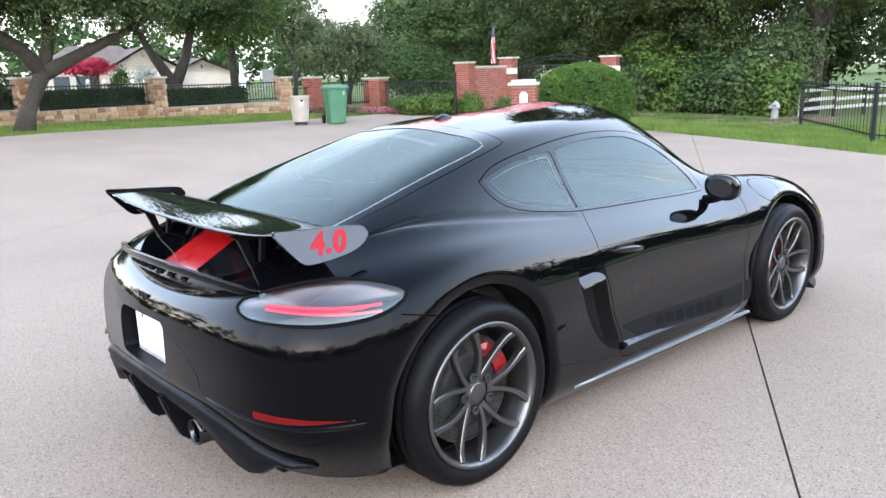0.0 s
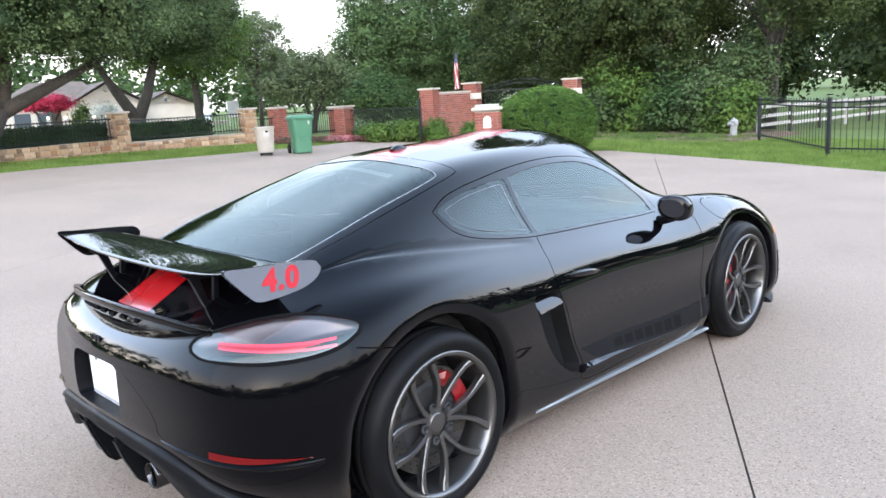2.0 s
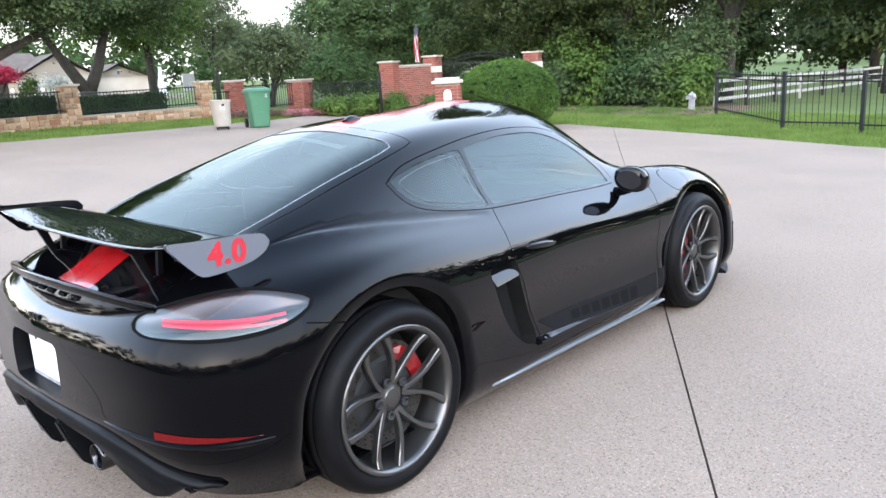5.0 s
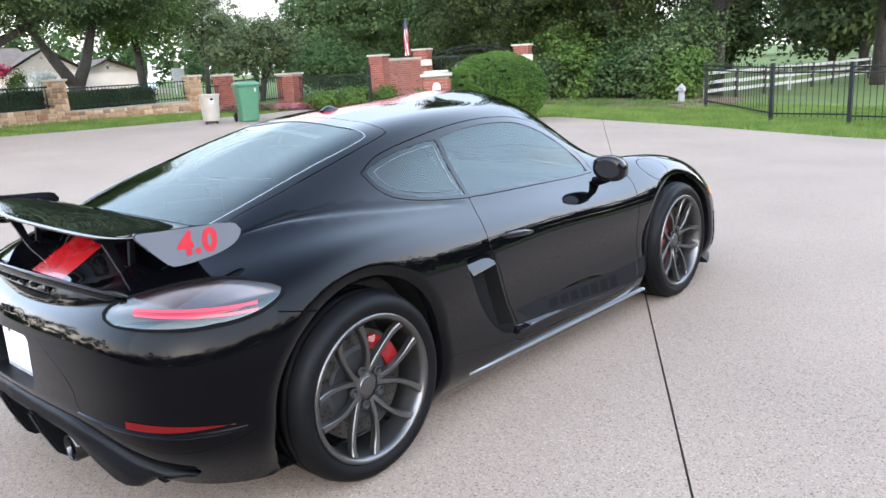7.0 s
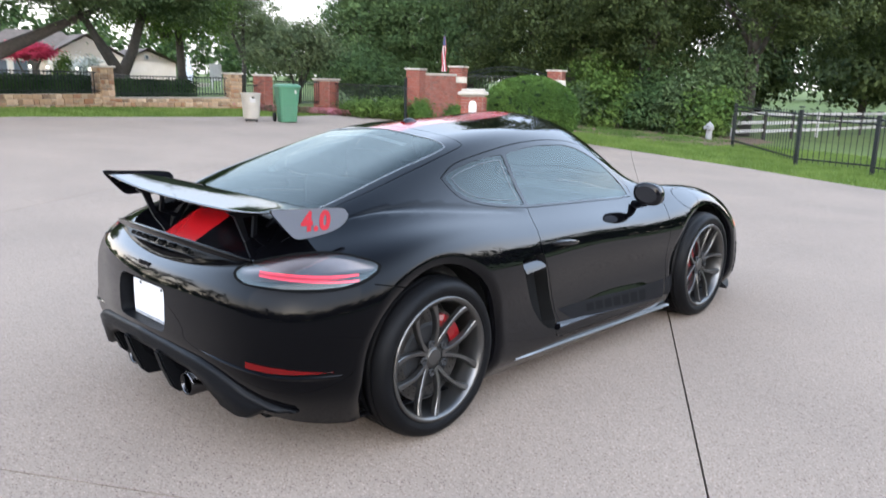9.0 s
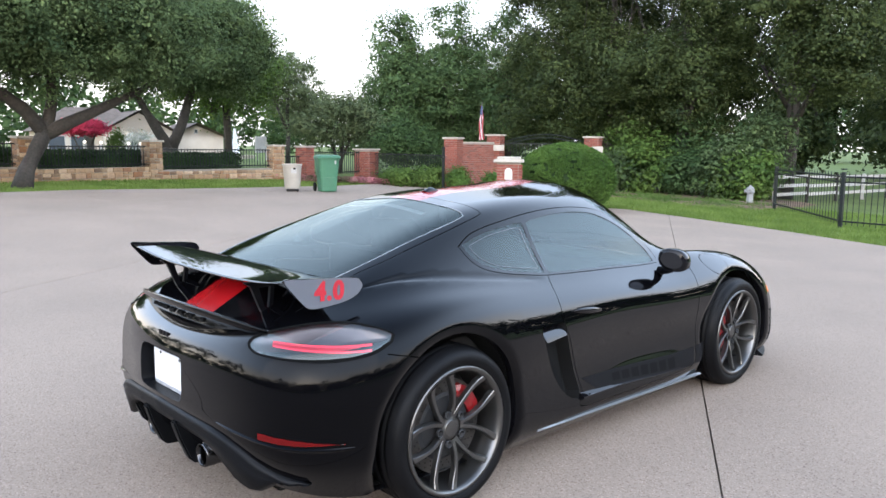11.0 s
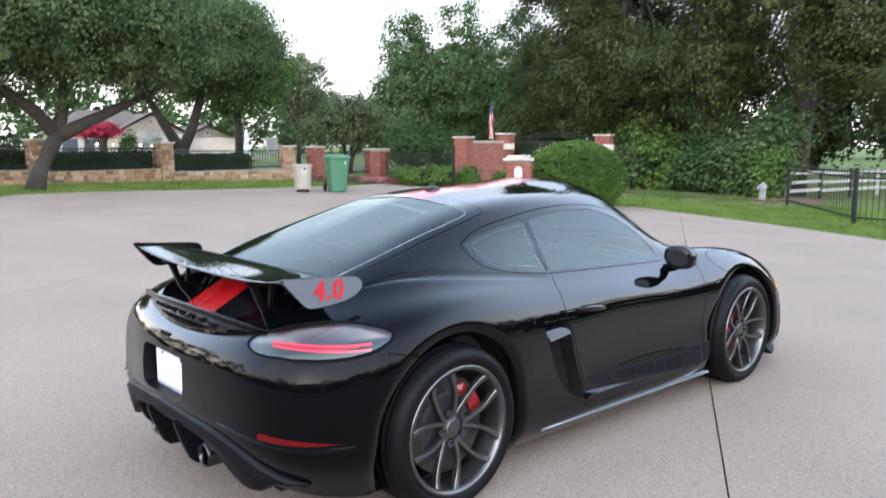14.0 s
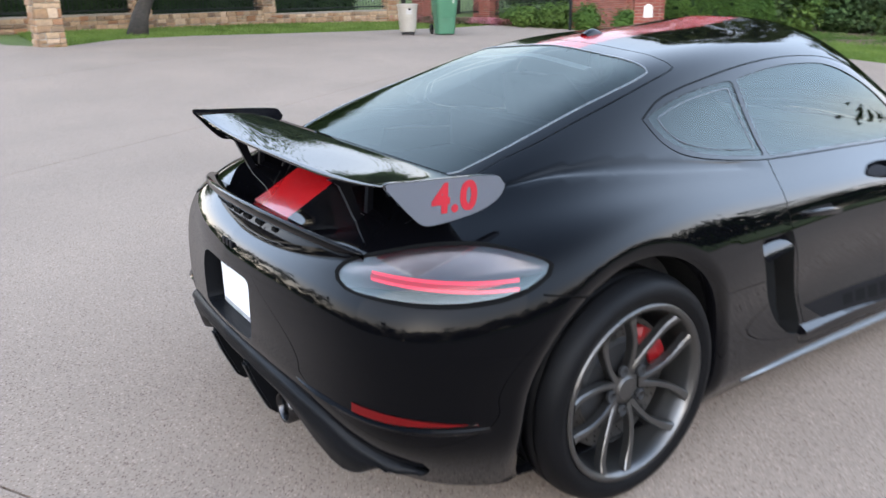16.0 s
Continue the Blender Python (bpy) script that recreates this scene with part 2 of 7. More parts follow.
def lathe(bm, profile, steps=24, matrix=None, axis="z"):
    """A turned shape from (radius, height) pairs."""
    rings = []
    for r, h in profile:
        rings.append([bm.verts.new((r * math.cos(2 * math.pi * k / steps), r * math.sin(2 * math.pi * k / steps), h)) for k in range(steps)])
    made = []
    for a, b in zip(rings, rings[1:]):
        for k in range(steps):
            made.append(bm.faces.new((a[k], a[(k + 1) % steps], b[(k + 1) % steps], b[k])))
    if matrix is not None:
        bmesh.ops.transform(bm, matrix=matrix, verts=[v for ring in rings for v in ring])
    return rings


# ---- the ground ----
def ground_z(x, y):
    """The pad under the car is level; beyond it the land falls gently to the fence and rises to the stone wall."""
    r = math.hypot(x, y - 1.2)
    k = min(1.0, max(0.0, (r - 4) / 9))
    k = k * k * (3 - 2 * k)
    far = min(1.0, 28 / max(r, 1e-6))
    return k * far * (-0.0237 * x - 0.0243 * (y - 1.2))


def build_ground():
    rings, turns = [0, 2, 4, 6, 8, 10, 12, 14, 17, 20, 24, 28, 33, 40, 50, 65, 90, 130, 200, 320, 520, 900], 72
    verts, faces = [(0, 1.2, -0.06)], []
    for r in rings[1:]:
        for k in range(turns):
            a = 2 * math.pi * k / turns
            x, y = r * math.cos(a), 1.2 + r * math.sin(a)
            verts.append((x, y, ground_z(x, y) - 0.035))
    for k in range(turns):
        faces.append((0, 1 + k, 1 + (k + 1) % turns))
    for i in range(len(rings) - 2):
        for k in range(turns):
            a, b = 1 + i * turns + k, 1 + i * turns + (k + 1) % turns
            faces.append((a, a + turns, b + turns, b))
    ob = raw("ground", verts, faces, LAWN, smooth=True)
    tagged(ob, "mown green lawn reaching out to the horizon", "ground", kind="structure")


# Outline of the poured concrete court.
COURT = [(-1.1, 13.05), (-3.6, 14.1), (-6.3, 14.9), (-8.5, 15.5), (-9.6, 14.2), (-10.6, 13.6), (-12.3, 14.6), (-15.5, 15.9), (-19.4, 16.3),
         (-18.1, 13.0), (-17.45, 9.2), (-17.2, 6.5), (-17.1, 4.4), (-16.5, 2.5), (-14.9, 1.0), (-15.8, 0.2), (-24, -1.2), (-40, -4), (-40, -8), (-20, -9),
         (-9, -14), (2, -17), (12, -14), (16, -4), (15.5, 6), (9, 10.2)]
E1, E2 = Vector((-0.515, 0.857)), Vector((0.857, 0.515))
JOINTS_ALONG = [-60, -9.05, -4.68, 1.82, 60]
JOINTS_ACROSS = [-60, -1.17, 60]


def clip_half(poly, n, c, keep):
    """The part of poly where keep * (n.p - c) >= 0."""
    out = []
    for i, p in enumerate(poly):
        q = poly[(i + 1) % len(poly)]
        a, b = keep * (n.dot(p) - c), keep * (n.dot(q) - c)
        if a >= 0:
            out.append(p)
        if a * b < 0:
            out.append(p.lerp(q, a / (a - b)))
    return out


def inside(p, poly):
    hit = False
    for i in range(len(poly)):
        a, b = poly[i], poly[(i + 1) % len(poly)]
        if (a[1] > p[1]) != (b[1] > p[1]) and p[0] < (b[0] - a[0]) * (p[1] - a[1]) / (b[1] - a[1]) + a[0]:
            hit = not hit
    return hit


def build_court():
    court = thing("pavement", label="pale pinkish poured concrete motor court with narrow joints", category="pavement", kind="structure")
    outline = [Vector(p) for p in COURT]
    gap = 0.0045
    for i in range(len(JOINTS_ALONG) - 1):
        for j in range(len(JOINTS_ACROSS) - 1):
            poly = outline
            for n, lo, hi in ((E2, JOINTS_ALONG[i], JOINTS_ALONG[i + 1]), (E1, JOINTS_ACROSS[j], JOINTS_ACROSS[j + 1])):
                poly = clip_half(poly, n, lo + gap, 1)
                poly = clip_half(poly, n, hi - gap, -1) if poly else poly
            if len(poly) < 3:
                continue
            fine = []
            for k, p in enumerate(poly):
                q = poly[(k + 1) % len(poly)]
                steps = max(1, int((q - p).length / 0.7))
                fine += [p.lerp(q, s / steps) for s in range(steps)]
            pts = list(fine)
            xs, ys = [p.x for p in poly], [p.y for p in poly]
            for gx in range(int(min(xs)), int(max(xs)) + 1):
                for gy in range(int(min(ys)), int(max(ys)) + 1):
                    if inside((gx + 0.37, gy + 0.41), poly):
                        pts.append(Vector((gx + 0.37, gy + 0.41)))
            n = len(fine)
            v, _, f, *_ = delaunay_2d_cdt(pts, [(k, (k + 1) % n) for k in range(n)], [list(range(n))], 1, 1e-5)
            top = [(p.x, p.y, ground_z(p.x, p.y)) for p in v]
            base = len(top)
            top += [(p.x, p.y, ground_z(p.x, p.y) - 0.05) for p in v[:n]]
            sides = [(k, base + k, base + (k + 1) % n, (k + 1) % n) for k in range(n)]
            ob = raw("concrete_slab", top, [tuple(x) for x in f] + sides, CONCRETE, court)


build_ground()
build_court()


# ---- plants ----
def leaf_mesh(points, size, rng, narrow=0.6, out=None):
    """Many small bent leaves at points, each an island of two triangles; out: the way from the middle of each leaf's clump."""
    n = len(points)
    nrm = rng.normal(size=(n, 3)) + [0, 0, 0.9] if out is None else rng.normal(size=(n, 3)) * 0.42 + out + [0, 0, 0.4]
    nrm /= np.linalg.norm(nrm, axis=1, keepdims=True)
    u = rng.normal(size=(n, 3))
    u -= nrm * (u * nrm).sum(1, keepdims=True)
    u /= np.linalg.norm(u, axis=1, keepdims=True)
    w = np.cross(nrm, u)
    s = (size * rng.uniform(0.6, 1.3, n))[:, None]
    a, c = points - u * s, points + u * s
    b, d = points + w * s * narrow + nrm * s * 0.25, points - w * s * narrow + nrm * s * 0.25
    verts = np.stack([a, b, c, d], 1).reshape(-1, 3)
    base = np.arange(n)[:, None] * 4
    faces = np.concatenate([base + [0, 1, 2], base + [0, 2, 3]], 1).reshape(-1, 3)
    return verts, faces


def mesh_from(name, verts, faces, mat, parent=None, smooth=False):
    me = bpy.data.meshes.new(name)
    me.vertices.add(len(verts))
    me.vertices.foreach_set("co", np.asarray(verts, np.float32).ravel())
    k = faces.shape[1]
    me.loops.add(len(faces) * k)
    me.loops.foreach_set("vertex_index", np.asarray(faces, np.int32).ravel())
    me.polygons.add(len(faces))
    me.polygons.foreach_set("loop_start", np.arange(0, len(faces) * k, k, dtype=np.int32))
    me.update(calc_edges=True)
    me.materials.append(mat)
    if smooth:
        me.polygons.foreach_set("use_smooth", [True] * len(me.polygons))
    ob = new(name, me)
    if parent:
        ob.parent = parent
    return ob


def crown_points(lobes, clumps, per, spread, rng, shell=0.55):
    """Leaf places: clumps near the skins of several ellipsoids, with gaps between them."""
    vol = np.array([l[3] * l[4] * l[5] for l in lobes]) ** 0.7
    pick = rng.choice(len(lobes), clumps, p=vol / vol.sum())
    L = np.array(lobes)[pick]
    w = rng.normal(size=(clumps, 3))
    w /= np.linalg.norm(w, axis=1, keepdims=True)
    r = rng.uniform(shell, 1.05, clumps)[:, None]
    c = L[:, :3] + w * r * L[:, 3:]
    sp = spread * rng.uniform(0.5, 1.4, clumps)
    off = rng.normal(size=(clumps * per, 3))
    p = np.repeat(c, per, 0) + off * np.repeat(sp, per)[:, None] * [1, 1, 0.7]
    out = off / np.maximum(np.linalg.norm(off, axis=1, keepdims=True), 1e-6) * 0.8 + np.repeat(w, per, 0) * 0.5
    return p, out


def tree(name, x, y, trunk, limbs, lobes, leaf, label, clumps=260, per=60, spread=0.45, size=0.11, seed=1, shell=0.5, bark=None):
    """A tree at (x, y): a tapered trunk with limbs, and a crown of leaf clumps. All places are from the foot."""
    rng = np.random.default_rng(seed)
    t = thing(name, x, y, ground_z(x, y) - 0.06, 0, label, "tree")
    bm = bmesh.new()
    tube(bm, [p[:3] for p in trunk], [p[3] for p in trunk], 10)
    part("trunk", bm, bark or BARK, t, smooth=True)
    for limb in limbs:
        bm = bmesh.new()
        tube(bm, [p[:3] for p in limb], [p[3] for p in limb], 7)
        part("limb", bm, bark or BARK, t, smooth=True)
    # twigs from the limbs' ends into the crown
    for limb in limbs or [trunk]:
        a = Vector(limb[-1][:3])
        for k in range(6):
            bm = bmesh.new()
            lobe = lobes[rng.integers(len(lobes))]
            w = Vector(rng.normal(size=3)).normalized()
            b = Vector(lobe[:3]) + Vector((w.x * lobe[3], w.y * lobe[4], w.z * lobe[5])) * 0.75
            mid = a.lerp(b, 0.5) + Vector(rng.normal(size=3)) * 0.3
            r = limb[-1][3] * 0.55
            tube(bm, [a, mid, b], [r, r * 0.5, r * 0.15], 5, cap=False)
            part("branch", bm, bark or BARK, t, smooth=True)
    p, out = crown_points(lobes, clumps, per, spread, rng, shell)
    v, f = leaf_mesh(p, size, rng, 0.6, out)
    mesh_from("crown", v, f, leaf, t)
    return t


def shrub(name, x, y, lobes, leaf, label, count=2500, size=0.05, seed=1, category="shrub", spread=0.12, z=None):
    rng = np.random.default_rng(seed)
    t = thing(name, x, y, (ground_z(x, y) if z is None else z) - 0.04, 0, label, category)
    bm = bmesh.new()
    for k in range(5):
        a = 2 * math.pi * k / 5
        l = lobes[k % len(lobes)]
        tube(bm, [(0.05 * math.cos(a), 0.05 * math.sin(a), 0), (l[0] + 0.5 * l[3] * math.cos(a), l[1] + 0.5 * l[4] * math.sin(a), l[2])], [0.025, 0.008], 5)
    part("stems", bm, BARK, t)
    p, out = crown_points(lobes, count // 20, 20, spread, rng, 0.6)
    v, f = leaf_mesh(p, size, rng, 0.6, out)
    mesh_from("foliage", v, f, leaf, t)
    return t


def clipped_bush(x, y, rx, rz, label):
    """A clipped globe of boxwood: a dense skin of small leaves with a few bare pockets."""
    rng = np.random.default_rng(5)
    t = thing("boxwood_globe", x, y, ground_z(x, y) - 0.04, 0, label, "bush")
    # Solid core whose darker leaf colour stands in for shade inside the globe.
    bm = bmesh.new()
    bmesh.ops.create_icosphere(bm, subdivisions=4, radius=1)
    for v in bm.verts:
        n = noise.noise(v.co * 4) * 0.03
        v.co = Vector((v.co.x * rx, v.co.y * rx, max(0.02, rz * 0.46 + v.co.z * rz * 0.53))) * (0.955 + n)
    part("dark_core", bm, LEAF_HEDGE, t, smooth=True)
    w = rng.normal(size=(60000, 3))
    w /= np.linalg.norm(w, axis=1, keepdims=True)
    bumps = np.array([noise.noise(Vector(p) * 5) for p in w])
    holes = np.array([noise.noise(Vector(p) * 7 + Vector((9, 2, 4))) for p in w])
    w, bumps = w[holes > -0.42], bumps[holes > -0.42]
    p = w * (1 + 0.035 * bumps + rng.normal(size=len(w)) * 0.012)[:, None] * [rx, rx, rz * 0.54] + [0, 0, rz * 0.46]
    v, f = leaf_mesh(p[p[:, 2] > 0.02], 0.026, rng)
    mesh_from("foliage", v, f, LEAF_BOX, t)
    return t


def hedge_box(x0, y0, x1, y1, thick, height, z0, leaf, label, count, size=0.045, seed=3):
    rng = np.random.default_rng(seed)
    t = thing("hedge", (x0 + x1) / 2, (y0 + y1) / 2, z0, math.degrees(math.atan2(y1 - y0, x1 - x0)), label, "hedge")
    length = math.hypot(x1 - x0, y1 - y0)
    bm = bmesh.new()
    box(bm, 0, 0, height * 0.48, length - 0.12, thick - 0.12, height * 0.92, 0.08)
    part("dark_core", bm, LEAF_HEDGE, t)
    p = rng.uniform(-0.5, 0.5, (count, 3)) * [length, thick, height]
    face = rng.integers(0, 5, count)
    for n, (axis, val) in enumerate(((2, 0.5), (2, 0.5), (1, -0.5), (1, 0.5), (0, 0.5))):
        k = face == n
        p[k, axis] = val * (length, thick, height)[axis] * (rng.choice([-1, 1], k.sum()) if axis == 0 else 1)
    p += rng.normal(size=p.shape) * 0.035
    p[:, 2] += height / 2
    v, f = leaf_mesh(p, size, rng)
    mesh_from("foliage", v, f, leaf, t)
    return t


def oak_left():
    tree("live_oak", -18.0, 3.3,
         [(0, 0, 0, 0.27), (-0.05, 0.15, 0.5, 0.20), (-0.05, 0.4, 1.0, 0.185), (-0.1, 0.65, 1.45, 0.185)],
         [[(-0.1, 0.65, 1.4, 0.20), (0.1, 1.3, 1.75, 0.16), (0.2, 2.0, 2.1, 0.13), (0.3, 3.0, 2.6, 0.08), (0.3, 3.8, 3.2, 0.05)],
          [(-0.1, 0.65, 1.4, 0.20), (-0.2, 0.2, 2.0, 0.17), (-0.2, -0.6, 2.6, 0.13), (-0.3, -1.8, 3.4, 0.07)],
          [(-0.1, 0.65, 1.4, 0.18), (-0.3, 0.9, 2.2, 0.14), (-0.5, 1.0, 3.2, 0.09)]],
         [(0, 0.5, 4.2, 3.4, 3.2, 1.9), (0.4, 2.7, 3.9, 2.3, 2.2, 1.5), (-0.2, -2.6, 4.2, 2.6, 2.6, 1.7), (-1.5, 1.0, 4.5, 2.8, 2.8, 1.6), (1.2, 0.6, 4.4, 2.4, 2.6, 1.5), (-0.4, 0.0, 5.0, 2.4, 2.2, 1.0), (0.3, -1.4, 3.7, 1.8, 1.8, 0.9), (0.6, 3.4, 3.8, 1.5, 1.6, 0.9), (0.6, 0.2, 3.8, 1.6, 1.5, 0.9), (0.9, 1.8, 3.7, 1.5, 1.6, 0.85), (-0.6, -3.0, 3.6, 1.8, 1.6, 1.0)],
         LEAF_OAK, "spreading live oak with a leaning trunk on the verge", 1250, 190, 0.29, 0.045, 11, 0.4)


def oak_middle():
    tree("live_oak", -26.3, 10.7,
         [(0, 0, 0, 0.36), (0, 0.05, 0.5, 0.3), (0, 0.1, 1.0, 0.30)],
         [[(0, 0.1, 0.9, 0.24), (-0.2, -0.5, 2.0, 0.19), (-0.3, -1.1, 3.1, 0.15), (-0.4, -1.5, 4.2, 0.08)],
          [(0, 0.1, 0.9, 0.24), (0.1, 0.55, 1.9, 0.2), (0.25, 0.85, 3.0, 0.16), (0.3, 1.3, 4.2, 0.08)]],
         [(0, 0.3, 5.2, 3.4, 3.6, 1.9), (0.2, 2.4, 4.9, 2.4, 2.2, 1.9), (0, -1.9, 5.0, 2.6, 2.2, 1.8), (0, 0.6, 5.8, 3.0, 3.2, 1.3), (0.5, 1.5, 4.2, 1.6, 1.6, 1.1), (1.4, 0.6, 4.4, 1.6, 2.2, 0.9), (1.0, -1.4, 4.4, 1.5, 1.6, 0.9)],
         LEAF_OAK, "live oak with a forked trunk behind the stone wall", 1000, 155, 0.31, 0.052, 12, 0.4)


def background_trees():
    tree("shade_tree", -36.0, 17.5, [(0, 0.9, 0, 0.24), (0, 0.8, 3, 0.19), (0, 0.5, 5, 0.14)], [[(0, 0, 3, 0.2), (0.5, 1.5, 5, 0.1)], [(0, 0, 3, 0.2), (0, -1.5, 5.5, 0.1)]],
         [(0, 0.8, 5.4, 3.2, 2.8, 2.4), (0.2, 1.2, 7.2, 2.4, 1.6, 1.6), (0, -1.5, 5.9, 3, 3, 2.4), (0.6, 1.6, 4.2, 1.6, 1.3, 1.1), (0.2, 0.4, 8.2, 1.8, 1.2, 1.0)],
         LEAF_LIGHT, "bright green shade tree", 330, 130, 0.55, 0.09, 13)
    tree("sparse_tree", -43.7, 26.9, [(0, 0, 0, 0.17), (0, 0.1, 2, 0.14), (0.1, 0, 4, 0.09)],
         [[(0, 0, 2.2, 0.14), (0.2, 1.0, 4, 0.07)], [(0, 0, 2.4, 0.14), (0, -1.0, 4.4, 0.07)], [(0, 0, 3.4, 0.1), (0, 0.3, 5.6, 0.05)]],
         [(0, 0.2, 5.0, 2.2, 2.6, 2.0), (0, -0.9, 5.9, 1.8, 1.8, 1.4), (0.3, 1.6, 4.2, 1.6, 1.7, 1.5), (0, 0.6, 6.8, 1.4, 1.6, 1.0)],
         LEAF_GREY, "thin grey-green tree with sky between its branches", 300, 80, 0.26, 0.075, 14)
    tree("yard_tree", -27.9, 20.0, [(0, 0, 0, 0.14), (0.1, 0.1, 1.0, 0.11), (0, 0.3, 2.0, 0.08)],
         [[(0, 0, 0.4, 0.1), (0.1, -0.5, 1.6, 0.06)], [(0, 0, 0.4, 0.1), (0, 0.7, 1.7, 0.05)]],
         [(0, 0, 2.5, 1.6, 1.8, 1.15), (0.2, 1.5, 2.1, 1.2, 1.3, 0.9), (0, -1.4, 2.2, 1.2, 1.2, 0.8), (0, 0.4, 3.2, 1.0, 1.1, 0.6)],
         LEAF_GREY, "loose grey-green yard tree with several stems", 200, 45, 0.3, 0.08, 15)
    tree("yard_tree", -24.6, 21.6, [(0, 0, 0, 0.12), (0, 0.1, 1.5, 0.08)], [],
         [(0, 0, 1.7, 1.4, 1.6, 1.1), (0.3, -1.0, 1.5, 1.2, 1.2, 0.9), (0.5, 1.3, 1.2, 1.2, 1.4, 0.8)],
         LEAF_MID, "low dark green yard tree by the brick piers", 190, 45, 0.28, 0.07, 16)
    for k, (x, y, h, s) in enumerate(((-30.6, 26.3, 9.6, 21), (-28.6, 28.6, 10.6, 22), (-26.3, 30.6, 9.8, 23))):
        tree("pear_tree", x, y, [(0, 0, 0, 0.25), (0, 0, 2, 0.2), (0, 0, 4.5, 0.1)], [[(0, 0, 2, 0.12), (0.4, 0.6, 5, 0.05)], [(0, 0, 2, 0.12), (-0.3, -0.6, 5, 0.05)]],
             [(0, 0, 0.45 * h, 2.1, 2.1, 0.33 * h), (0.4, -0.9, 0.36 * h, 1.7, 1.7, 0.28 * h), (0, 0.9, 0.4 * h, 1.7, 1.7, 0.3 * h), (-0.2, -0.3, 0.72 * h, 1.2, 1.3, 0.25 * h), (0.2, 0.9, 0.68 * h, 0.8, 0.8, 0.22 * h)],
             LEAF_PEAR, "dense upright green tree", 320, 100, 0.34, 0.082, s, 0.6)


def right_wood():
    """The tall dark trees with ivy below them, beside the fence."""
    spots = ((-20.0, 27.8, 12.5, 31), (-16.6, 26.4, 14.0, 32), (-13.1, 26.4, 14.5, 33), (-9.6, 28.4, 14.5, 34), (-15.2, 29.8, 14.0, 42), (-4.5, 58.0, 13.0, 35), (-14.5, 62.0, 12.0, 36), (3.5, 66.0, 13.0, 37), (-10.0, 52.0, 13.0, 38), (0.5, 54.0, 12.0, 39), (-20.0, 56.0, 12.0, 40), (-5.6, 36.0, 13.0, 41))
    for x, y, h, s in spots:
        rng = np.random.default_rng(s)
        lobes = []
        for k in range(17):
            a = rng.uniform(0, 6.28)
            z = h * (0.2 + 0.75 * k / 16)
            if x > -10:
                z = max(z, h * (0.36 if y < 40 else 0.28))
            r = rng.uniform(1.3, 2.2) * (1.15 - 0.5 * z / h)
            out = (2.6 if y < 40 else 3.6) if x > -10.5 else 1.7
            lobes.append((out * math.cos(a), out * math.sin(a), z, r, r, r * 0.85))
        tree("cedar_elm", x, y, [(0, 0, 0, 0.3), (0.1, 0, 3, 0.25), (0, 0.1, 7, 0.16), (0, 0, 10, 0.08)],
             [[(0, 0, 2.5, 0.15), (1.2, -0.8, 4.5, 0.07)], [(0, 0, 3.5, 0.14), (-1.2, -0.6, 5.5, 0.06)], [(0, 0, 5, 0.12), (0.4, 1.2, 8, 0.05)]],
             lobes, LEAF_CEDAR, "tall dark green tree hung with ivy beside the fence" if x < -8 else "tall dark green tree behind the fence", *((560, 118, 0.31, 0.068) if y < 40 else (330, 50, 0.7, 0.19)), s, 0.45)
    for k, (x, y, h) in enumerate(((-14.3, 23.0, 1.6), (-13.0, 23.6, 2.2), (-11.7, 24.2, 1.9), (-10.3, 24.4, 2.4), (-9.3, 24.3, 1.8), (-12.2, 25.5, 3.2), (-9.6, 26.0, 3.4), (-14.8, 24.8, 3.0))):
        shrub("ivy_thicket", x, y, [(0, 0, 0.45 * h, 1.0, 0.9, 0.5 * h), (0.4, 0.3, 0.6 * h, 0.8, 0.8, 0.42 * h), (-0.4, 0.1, 0.3 * h, 0.9, 0.8, 0.32 * h)],
              (LEAF_OAK, LEAF_LIGHT, LEAF_MID)[k % 3], "tangled green ivy and undergrowth below the trees", 3600, 0.075, 50 + k, "undergrowth", 0.2)


def far_trees():
    """Low woods far off, all round, and nearer trees on the sides that only the paint reflects."""
    rng = np.random.default_rng(71)
    pts = []
    for k in range(170):
        a = 2 * math.pi * k / 170 + rng.uniform(-0.02, 0.02)
        r = rng.uniform(105, 150)
        h = rng.uniform(6.5, 11.5)
        c = np.array([r * math.cos(a), r * math.sin(a), 0])
        p = rng.normal(size=(450, 3))
        p /= np.linalg.norm(p, axis=1, keepdims=True)
        pts.append(c + p * [4.6, 4.6, h * 0.5] * rng.uniform(0.5, 1.05, (450, 1)) + [0, 0, h * 0.5])
    v, f = leaf_mesh(np.concatenate(pts), 0.62, rng)
    ob = mesh_from("far_woods", v, f, LEAF_MID)
    tagged(ob, "low green woods far off along the horizon", "woods", kind="stuff")


